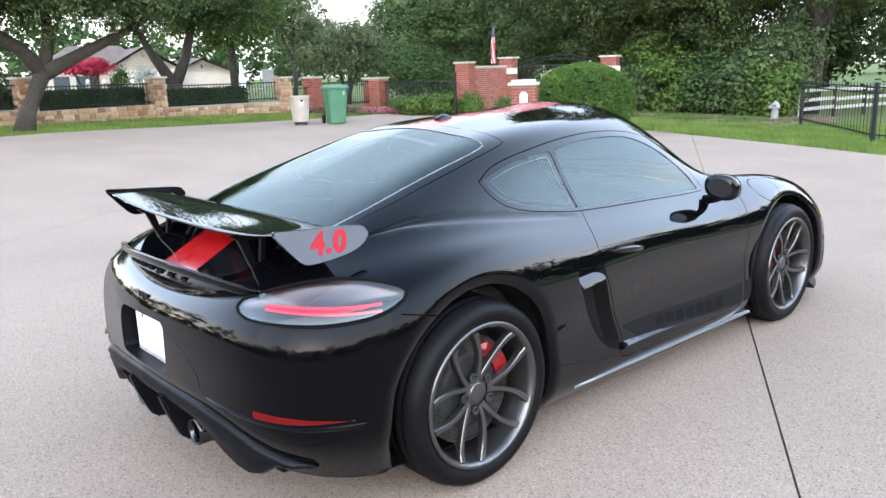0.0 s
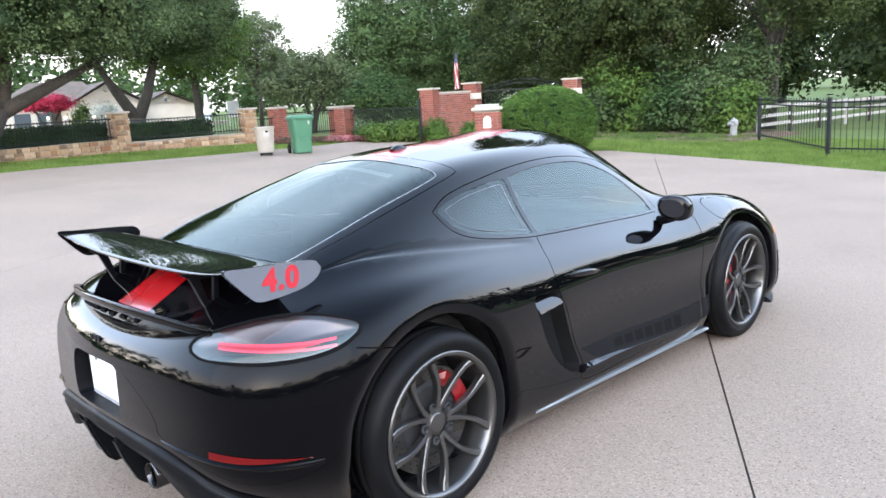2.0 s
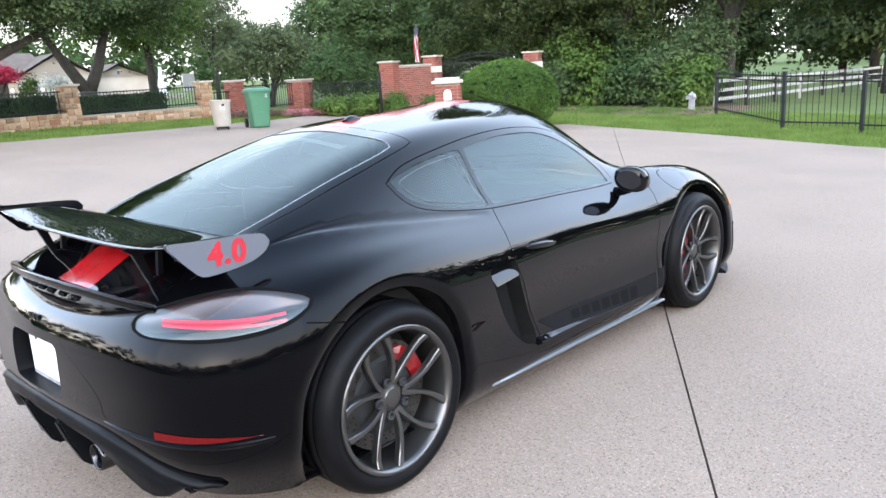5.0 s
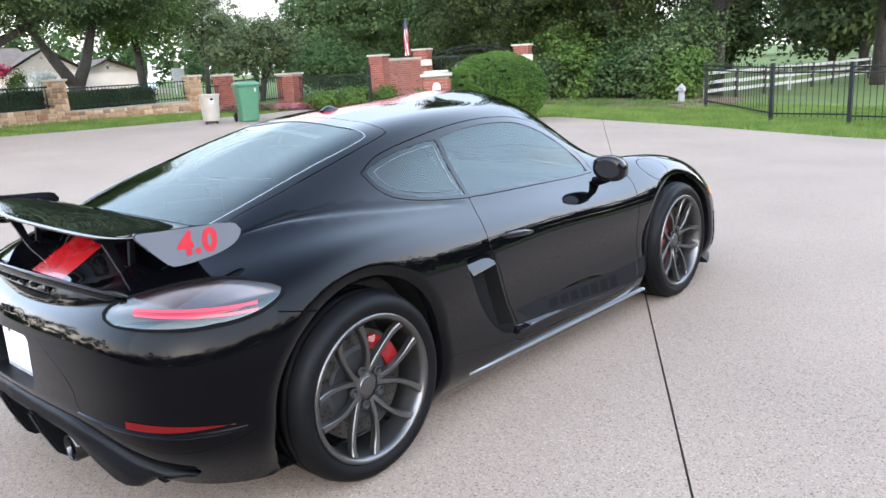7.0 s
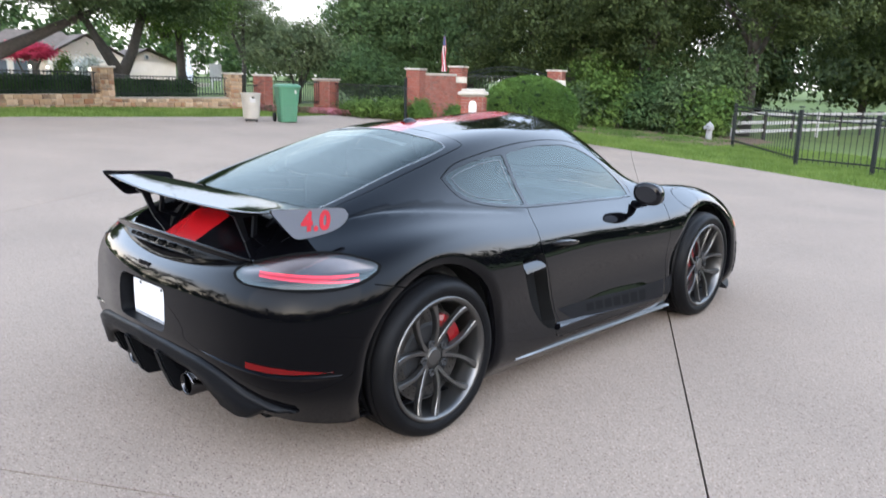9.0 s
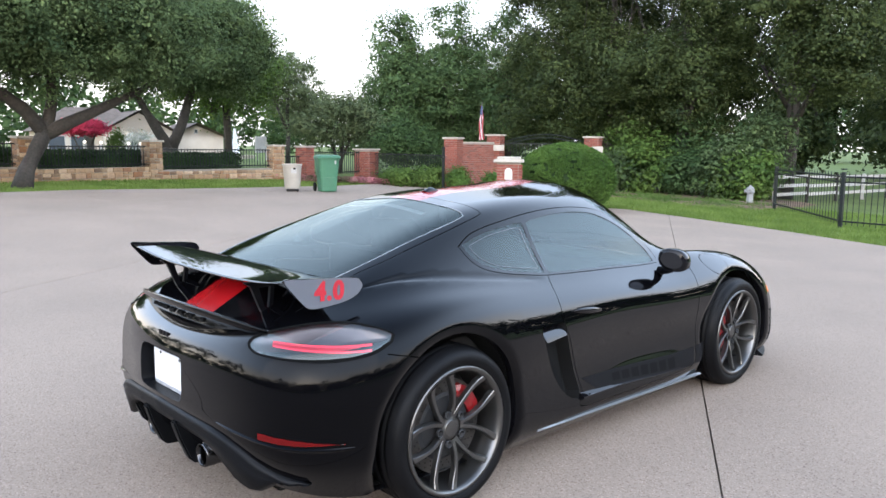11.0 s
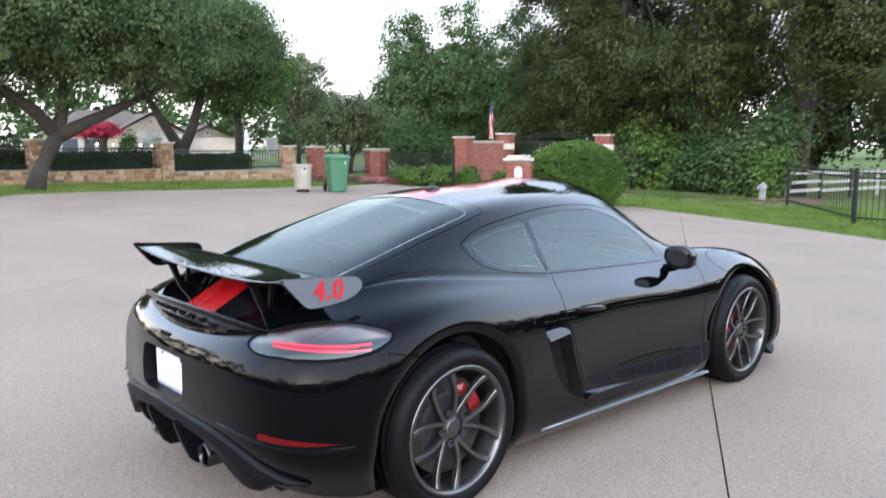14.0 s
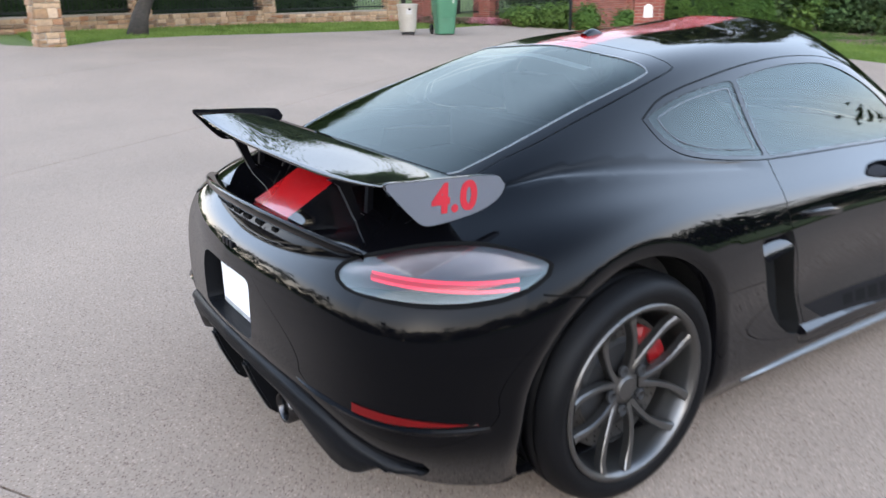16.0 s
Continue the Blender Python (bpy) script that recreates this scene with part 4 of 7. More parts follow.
PAINT = lacquer(material("black_car_paint", (0.0015, 0.0015, 0.002), 0.35, vary=0.1, scale=1.5, fine=900, bump=0.0, spec=0.0), 1.6, 0.056, 0.006)
STRIPE = plain("red_stripe_film", (0.30, 0.004, 0.006), 0.25, coat=0.6)
SATIN_GREY = plain("satin_grey_film", (0.085, 0.09, 0.105), 0.35)
TRIM = plain("black_trim", (0.003, 0.003, 0.004), 0.3, spec=0.08)
GLOSS = lacquer(plain("gloss_black_trim", (0.004, 0.004, 0.005), 0.3, spec=0.0), 1.5, 0.045, 0.012)
BLADE = plain("satin_silver_edge", (0.20, 0.21, 0.22), 0.3, 0.6)
PLASTIC = material("textured_black_plastic", (0.0042, 0.0046, 0.0056), 0.4, spec=0.10, vary=0.15, scale=8, fine=500, bump=0.08)
GAP = plain("panel_gap", (0.002, 0.002, 0.002), 0.9, spec=0.1)
RUBBER = material("tyre_rubber", (0.004, 0.004, 0.0045), 0.5, spec=0.1, vary=0.25, scale=10, fine=220, bump=0.1)
RIM = material("satin_platinum_alloy", (0.112, 0.109, 0.106), 0.3, 0.9, vary=0.08, scale=6, fine=300, bump=0.0)
RIM_EDGE = plain("machined_rim_edge", (0.45, 0.44, 0.43), 0.2, 1.0)
STEEL = material("brake_steel", (0.085, 0.08, 0.075), 0.35, 0.9, vary=0.2, scale=20, fine=150, bump=0.05)
CALIPER = plain("red_caliper", (0.16, 0.0025, 0.004), 0.35, coat=0.2)
LINER = plain("arch_liner", (0.006, 0.006, 0.006), 0.95, spec=0.1)
CHROME = plain("polished_steel", (0.55, 0.55, 0.55), 0.1, 1.0)
WHITE_PLATE = material("white_card", (0.62, 0.61, 0.61), 0.6, vary=0.05, scale=6, fine=80, bump=0.0)
RED_LAMP = plain("lit_red_lamp", (1.0, 0.05, 0.10), 0.3, emit=0.32)
RED_LENS = lacquer(plain("red_lens", (0.075, 0.0015, 0.002), 0.3, spec=0.0), 1.5, 0.04)
AMBER = plain("amber_lens", (0.9, 0.22, 0.05), 0.2, coat=1.0, emit=0.4)
LAMP_HOUSING = material("lamp_housing", (0.24, 0.24, 0.255), 0.25, 0.6, vary=0.06, scale=14, fine=90, bump=0.05)
CABIN = material("dark_cabin_trim", (0.007, 0.007, 0.008), 0.75, vary=0.2, scale=12, fine=300, bump=0.1)
WHITE_INK = plain("pale_ink", (0.6, 0.6, 0.62), 0.5)


def glass_material(name, tint, base_gloss=0.06):
    m = bpy.data.materials.new(name)
    m.use_nodes = True
    nt = m.node_tree
    clear, gloss = nt.nodes.new("ShaderNodeBsdfTransparent"), nt.nodes.new("ShaderNodeBsdfGlossy")
    clear.inputs[0].default_value = (*tint, 1)
    gloss.inputs["Roughness"].default_value, gloss.inputs["Color"].default_value = 0.0, (0.84, 0.93, 0.90, 1)
    fresnel = nt.nodes.new("ShaderNodeFresnel")
    fresnel.inputs[0].default_value = 1.5
    lift = nt.nodes.new("ShaderNodeMath")
    lift.operation, lift.use_clamp = "MULTIPLY_ADD", True
    lift.inputs[1].default_value, lift.inputs[2].default_value = 1.0, base_gloss
    mix = nt.nodes.new("ShaderNodeMixShader")
    nt.links.new(fresnel.outputs[0], lift.inputs[0])
    nt.links.new(lift.outputs[0], mix.inputs[0])
    nt.links.new(clear.outputs[0], mix.inputs[1])
    nt.links.new(gloss.outputs[0], mix.inputs[2])
    nt.links.new(mix.outputs[0], nt.nodes["Material Output"].inputs[0])
    return m


GLASS = glass_material("tinted_glass", (0.34, 0.43, 0.40), 0.0)
REAR_GLASS = glass_material("dark_tinted_glass", (0.30, 0.36, 0.36), 0.0)
LENS_CLEAR = glass_material("smoked_lens", (0.6, 0.58, 0.58), 0.045)

# ---- the car: panels ----
car = thing("sports_car", label="glossy black sports coupe with red stripe, rear wing, grey wheels", category="car")
VTOP = float(BODY.v[-1])
UEND = float(BODY.u[-1])


def smooth_loop(points, step=0.02, closed=True):
    """A loop through points, rounded by Catmull-Rom, in steps of about step metres."""
    pts, out, n = [Vector(p) for p in points], [], len(points)
    for i in range(n if closed else n - 1):
        a, b, c, d = (pts[k % n] if closed else pts[min(max(k, 0), n - 1)] for k in (i - 1, i, i + 1, i + 2))
        steps = max(1, int((c - b).length / step))
        for s in range(steps):
            t = s / steps
            out.append(0.5 * (2 * b + (c - a) * t + (2 * a - 5 * b + 4 * c - d) * t * t + (3 * b - a - 3 * c + d) * t**3))
    if not closed:
        out.append(pts[-1])
    return out


def find_uv(y, z, u, v):
    """The place on the side of the body with this y and z, from a first guess."""
    for _ in range(12):
        p = BODY.at([u, u + 1e-3, u], [v, v, v + 1e-3])
        J = np.array([[p[1, 1] - p[0, 1], p[2, 1] - p[0, 1]], [p[1, 2] - p[0, 2], p[2, 2] - p[0, 2]]]) / 1e-3
        du = np.clip(np.linalg.lstsq(J, [y - p[0, 1], z - p[0, 2]], rcond=None)[0], -0.1, 0.1)
        u, v = u + du[0], max(v + du[1], 0.004)
    return Vector((u, v))


def arch_loop(yc, zc, ry, rz, u0):
    loop, u, v = [], u0 + ry, 0.22
    for k in range(64):
        a = 2 * math.pi * k / 64
        y, z = yc + ry * math.cos(a), max(zc + rz * math.sin(a), 0.10)
        q = find_uv(y, z, u, v)
        u, v = q
        loop.append(q)
    return loop


def stripe_edge(x, u0, u1):
    """The line on the top of the body at this distance from the middle."""
    out = []
    for v in np.linspace(1.20, 1.36, 8):
        lo, hi = 0.0, 0.6
        for _ in range(30):
            mid = (lo + hi) / 2
            lo, hi = (mid, hi) if BODY.at([mid], [v])[0, 0] < x else (lo, mid)
        out.append(Vector((lo, v)))
    for u in np.linspace(out[-1].x + 0.04, u1, 60):
        lo, hi = 1.0, VTOP
        for _ in range(30):
            mid = (lo + hi) / 2
            lo, hi = (mid, hi) if BODY.at([u], [mid])[0, 0] > x else (lo, mid)
        out.append(Vector((u, lo)))
    return out


LOOPS = {
    "arch_rear": arch_loop(*ARCH_REAR, 1.36),
    "arch_front": arch_loop(*ARCH_FRONT, 3.79),
    "door_glass": smooth_loop([(2.158, 0.826), (2.25, 0.826), (2.42, 0.826), (2.775, 0.834), (3.085, 0.838), (3.112, 0.846), (3.118, 0.90), (3.105, 0.955), (3.01, 1.035), (2.88, 1.078), (2.715, 1.094), (2.529, 1.076), (2.313, 1.051), (2.155, 1.030), (2.144, 1.024), (2.137, 0.97), (2.139, 0.92), (2.144, 0.875), (2.150, 0.834)]),
    "quarter_glass": smooth_loop([(1.676, 0.985), (1.755, 1.002), (1.861, 1.016), (2.002, 1.025), (2.105, 1.028), (2.117, 1.022), (2.113, 0.97), (2.115, 0.92), (2.120, 0.875), (2.126, 0.836), (2.116, 0.829), (2.0, 0.840), (1.90, 0.853), (1.81, 0.872), (1.742, 0.897), (1.700, 0.929), (1.680, 0.960)]),
    "hatch_glass": smooth_loop([(1.785, VTOP), (1.80, 1.43), (1.805, 1.22), (1.805, 1.14), (1.77, 1.115), (1.604, 1.095), (1.268, 1.084), (1.0, 1.092), (0.93, 1.105), (0.865, 1.18), (0.82, 1.32), (0.80, VTOP)], closed=False),
    "windshield": smooth_loop([(2.78, VTOP), (2.80, 1.3), (2.86, 1.15), (3.15, 1.03), (3.42, 0.96), (3.58, 1.0), (3.66, 1.2), (3.67, VTOP)], closed=False),
    "plate_recess": smooth_loop([(0, 0.555), (0.11, 0.555), (0.162, 0.538), (0.176, 0.42), (0.167, 0.275), (0.12, 0.25), (0, 0.25)], closed=False),
    "side_intake": smooth_loop([(1.885, 0.538), (1.97, 0.545), (2.065, 0.547), (2.075, 0.50), (2.10, 0.44), (2.165, 0.33), (2.21, 0.225), (2.20, 0.19), (2.15, 0.20), (2.071, 0.25), (1.99, 0.34), (1.915, 0.45)]),
    "tail_lamp": smooth_loop([(0.508, 0.70), (0.553, 0.752), (0.705, 0.772), (0.845, 0.754), (0.943, 0.714), (1.028, 0.658), (0.982, 0.62), (0.894, 0.601), (0.767, 0.601), (0.64, 0.62), (0.541, 0.65)]),
}
SEAMS = {
    "door": smooth_loop([(2.130, 0.812), (2.112, 0.765), (2.092, 0.72), (2.069, 0.631), (2.064, 0.56), (2.085, 0.50), (2.17, 0.354), (2.235, 0.22), (2.27, 0.135), (3.0, 0.125), (3.285, 0.13), (3.318, 0.274), (3.304, 0.504), (3.312, 0.63), (3.347, 0.738)], closed=False),
    "bumper": smooth_loop([(1.20, 0.540), (1.10, 0.566), (1.005, 0.592)], closed=False),
    "hatch": smooth_loop([(1.86, VTOP), (1.885, 1.43), (1.895, 1.192), (1.905, 1.127), (1.87, 1.098), (1.581, 1.060), (1.243, 1.042), (1.025, 1.044), (0.85, 0.985), (0.70, 0.90)], closed=False),
    "flap": smooth_loop([(3.62 + 0.115 * math.cos(a), 0.70 + 0.085 * math.sin(a)) for a in np.linspace(0, 6.283, 25)[:-1]]),
    "glass_rim": smooth_loop([(1.650, 0.985), (1.749, 1.020), (1.861, 1.036), (2.0, 1.048), (2.098, 1.058), (2.336, 1.084), (2.604, 1.116), (2.76, 1.132), (2.90, 1.128), (3.04, 1.092), (3.14, 1.02), (3.175, 0.93), (3.16, 0.85)], closed=False),
    "belt": smooth_loop([(1.650, 0.985), (1.662, 0.950), (1.684, 0.913), (1.727, 0.881), (1.80, 0.857), (1.90, 0.838), (2.0, 0.826), (2.129, 0.815), (2.404, 0.813), (2.775, 0.821), (3.13, 0.826)], closed=False),
    "hood": smooth_loop([(3.74, VTOP), (3.73, 1.2), (3.70, 0.98), (3.95, 0.93), (4.3, 0.94), (4.75, 0.9), (5.21, 0.88)], closed=False),
}
BUMPER_TOP = smooth_loop([(1.20, 0.540), (1.10, 0.566), (1.023, 0.592), (0.98, 0.598), (0.894, 0.578), (0.767, 0.576), (0.64, 0.596), (0.53, 0.632), (0.485, 0.69)], closed=False)
STRIPE_EDGE = stripe_edge(0.125, 0.1, 5.05)


def offset_line(line, d):
    out = []
    for i, p in enumerate(line):
        way = line[min(i + 1, len(line) - 1)] - line[max(i - 1, 0)]
        n = Vector((-way.y, way.x)).normalized()
        out.append(p + n * d)
    return out


def all_inside(c, poly):
    hit = np.zeros(len(c), bool)
    for a, b in zip(poly, poly[1:] + poly[:1]):
        if a[1] != b[1]:
            hit ^= ((a[1] > c[:, 1]) != (b[1] > c[:, 1])) & (c[:, 0] < (b[0] - a[0]) * (c[:, 1] - a[1]) / (b[1] - a[1]) + a[0])
    return hit


def build_body():
    pts, edges = [], []

    def add(line, closed):
        base = len(pts)
        pts.extend((min(max(p[0], 0.0), UEND), min(max(p[1], 0.0), VTOP)) for p in line)
        edges.extend((base + k, base + k + 1) for k in range(len(line) - 1))
        if closed:
            edges.append((base + len(line) - 1, base))

    corner = [(0, 0), (UEND, 0), (UEND, VTOP), (0, VTOP)]
    frame_line = []
    for a, b in zip(corner, corner[1:] + corner[:1]):
        steps = int(math.hypot(b[0] - a[0], b[1] - a[1]) / 0.03)
        frame_line += [(a[0] + (b[0] - a[0]) * s / steps, a[1] + (b[1] - a[1]) * s / steps) for s in range(steps)]
    add(frame_line, True)
    for name, loop in LOOPS.items():
        add(loop, name not in ("hatch_glass", "windshield", "plate_recess"))
    bands = {}
    for name, line in SEAMS.items():
        closed = name == "flap"
        a, b = offset_line(line, 0.0022), offset_line(line, -0.0022)
        add(a, closed)
        add(b, closed)
        bands[name] = [(np.array(p), np.array(q)) for p, q in zip(line, line[1:] + ([line[0]] if closed else []))]
    add(STRIPE_EDGE, False)
    us = np.linspace(1.0, 2.1, 150)
    for k in (0.0, 0.35, 0.75, 1.0):
        add(list(zip(us, groove_low(us) + k * (groove_high(us) - groove_low(us)))), False)
    us = np.linspace(1.56, 2.06, 60)
    for k in (-0.014, 0.0, 0.014):
        add(list(zip(us, ridge_line(us) + k)), False)
    for (yc, zc, ry, rz), u0 in ((ARCH_REAR, 1.36), (ARCH_FRONT, 3.79)):
        for d in (0.016, 0.034, 0.052):
            ring = arch_loop(yc, zc, ry + d, rz + d, u0)
            add([q for k, q in enumerate(ring) if zc + (rz + d) * math.sin(2 * math.pi * k / 64) > 0.2 and k < 34], False)
    tree_ = kdtree.KDTree(len(pts))
    for k, p in enumerate(pts):
        tree_.insert((p[0], p[1], 0), k)
    tree_.balance()
    for u in np.linspace(0, UEND, 235)[1:-1]:
        for v in np.linspace(0, VTOP, 76)[1:-1]:
            if tree_.find((u, v, 0))[2] > 0.008:
                pts.append((u, v))
    v2, _, tris, *_ = delaunay_2d_cdt([Vector(p) for p in pts], edges, [], 0, 1e-6)
    uv = np.array([(p.x, p.y) for p in v2])
    pos, nrm = BODY.at(uv[:, 0], uv[:, 1]), BODY.normal(uv[:, 0], uv[:, 1])
    tris = np.array([t for t in tris if len(t) == 3])
    cen = uv[tris].mean(1)
    kind = np.full(len(tris), "body", dtype=object)
    seg_a = np.concatenate([[s[0] for s in b] for b in bands.values()])
    seg_b = np.concatenate([[s[1] for s in b] for b in bands.values()])
    ab = seg_b - seg_a
    den = np.maximum((ab**2).sum(1), 1e-12)
    polys = {k: [(p[0], p[1]) for p in l] for k, l in LOOPS.items()}
    door = [(p[0], p[1]) for p in SEAMS["door"]] + [(3.13, 0.826), (2.6, 0.817)]
    bumper = [(p[0], p[1]) for p in BUMPER_TOP] + [(0.45, 0.70), (0.0, 0.70), (0, 0), (1.2, 0)]
    hatch = [(p[0], p[1]) for p in SEAMS["hatch"]] + [(0.5, 0.79), (0.3, 0.745), (0, 0.735), (0, VTOP)]
    hood = [(p[0], p[1]) for p in SEAMS["hood"]] + [(UEND, VTOP)]
    flap = [(p[0], p[1]) for p in SEAMS["flap"]]
    stripe = [(p[0], p[1]) for p in STRIPE_EDGE] + [(5.05, VTOP + 1), (0, VTOP + 1), (0, 1.20)]
    kind[:] = "quarter_panel"
    kind[(cen[:, 1] > 1.085) & (cen[:, 0] > 1.85)] = "roof"
    kind[(cen[:, 1] > 1.0) & (cen[:, 0] > 3.3)] = "cowl"
    kind[(cen[:, 0] > 2.0) & (cen[:, 1] < 0.13)] = "side_sill"
    kind[(cen[:, 0] > 3.28) & (cen[:, 1] < 0.9)] = "front_fender"
    for name, poly in (("hood", hood), ("hatch", hatch), ("rear_bumper", bumper), ("fuel_flap", flap), ("door", door)):
        kind[all_inside(cen, poly)] = name
    striped = all_inside(cen, stripe)
    for name in ("roof", "hatch", "hood"):
        kind[striped & (kind == name)] = name + "_stripe"
    kind[(kind == "hatch_stripe") & (cen[:, 0] > 1.4)] = "hatchtop_stripe"
    near = np.full(len(cen), 9.0)
    for a, d, q in zip(seg_a, ab, den):
        rel = cen - a
        t = np.clip(rel @ d / q, 0, 1)[:, None]
        near = np.minimum(near, ((rel - t * d) ** 2).sum(1))
    kind[near < 0.0026**2] = "gap"
    for name, poly in polys.items():
        kind[all_inside(cen, poly)] = name
    inset = {"gap": 0.004, "door_glass": 0.003, "quarter_glass": 0.003, "hatch_glass": 0.002, "windshield": 0.002, "tail_lamp": 0.0}
    looks = {"gap": ("panel_gap", GAP, ""), "door_glass": ("door_window", GLASS, "tinted door window"), "quarter_glass": ("quarter_window", GLASS, "tinted quarter window"),
             "hatch_glass": ("rear_window", REAR_GLASS, "large sloping rear window"), "windshield": ("windshield", GLASS, "tinted windshield"), "tail_lamp": ("tail_lamp", LENS_CLEAR, "smoked tail lamp lens with lit red bars"),
             "fuel_flap": ("fuel_flap", PAINT, "round fuel filler flap")}
    made = {}
    for name in sorted(set(kind)):
        if name.startswith("arch_") or name in ("plate_recess", "side_intake"):
            continue
        t = tris[kind == name]
        used, back = np.unique(t, return_inverse=True)
        p, n = pos[used] - nrm[used] * inset.get(name, 0.0), nrm[used]
        f = back.reshape(-1, 3)
        both = name in ("hatch_glass", "windshield", "roof", "hood", "hatch", "rear_bumper", "cowl") or name.endswith("_stripe")
        label_name, mat, label = looks.get(name, (name.replace("_stripe", ""), PAINT, ""))
        if name.endswith("_stripe"):
            label_name, mat, label = "centre_stripe", STRIPE, "red film stripe"
        sides = ((1, -1),) if both else ((1,), (-1,))
        for signs in sides:
            vs, ns, fs = [], [], []
            for s in signs:
                k = sum(len(x) for x in vs)
                vs.append(p * [s, 1, 1])
                ns.append(n * [s, 1, 1])
                fs.append((f if s > 0 else f[:, ::-1]) + k)
            vs, ns, fs = np.concatenate(vs), np.concatenate(ns), np.concatenate(fs)
            if both:
                ident = np.arange(len(vs))
                mid = np.where(np.abs(vs[: len(p), 0]) < 1e-4)[0]
                ident[mid + len(p)] = mid
                fs = ident[fs]
                keep, back2 = np.unique(fs, return_inverse=True)
                vs, ns, fs = vs[keep], ns[keep], back2.reshape(-1, 3)
            me_ob = mesh_from(label_name, vs, fs, mat, car, True)
            me_ob.data.normals_split_custom_set_from_vertices(ns.tolist())
            if label:
                me_ob["label"] = label
            if mat in (GLASS, REAR_GLASS):
                me_ob.visible_shadow = False
            made[(name, signs[0])] = me_ob
    # rolled lips and dark liners of the wheel openings
    for name, yc in (("arch_rear", 0.0), ("arch_front", 2.484)):
        q = np.array([(a.x, a.y) for a in LOOPS[name]])
        p = BODY.at(q[:, 0], q[:, 1])
        for s in (1, -1):
            rings = [p * [s, 1, 1]]
            for dx, shrink in ((0.012, 0.004), (0.035, 0.004)):
                r = p.copy()
                r[:, 0] -= dx
                r[:, 1] = yc + (r[:, 1] - yc) * (1 - shrink * 2)
                r[:, 2] = 0.345 + (r[:, 2] - 0.345) * (1 - shrink * 2)
                rings.append(r * [s, 1, 1])
            n = len(q)
            f = [(i * n + k, i * n + (k + 1) % n, (i + 1) * n + (k + 1) % n, (i + 1) * n + k) for i in range(2) for k in range(n)]
            mesh_from("arch_lip", np.concatenate(rings), np.array(f), GLOSS, car, True)
            r0, r1 = p.copy(), p.copy()
            r0[:, 0] -= 0.03
            r1[:, 0] = 0.52
            c = np.array([[0.52, yc, 0.345]])
            vv = np.concatenate([r0, r1, c]) * [s, 1, 1]
            f = [(k, (k + 1) % n, n + (k + 1) % n, n + k) for k in range(n)]
            ob = raw("arch_liner", vv, f + [(n + k, n + (k + 1) % n, 2 * n) for k in range(n)], LINER, car)
    return made


PANELS = build_body()


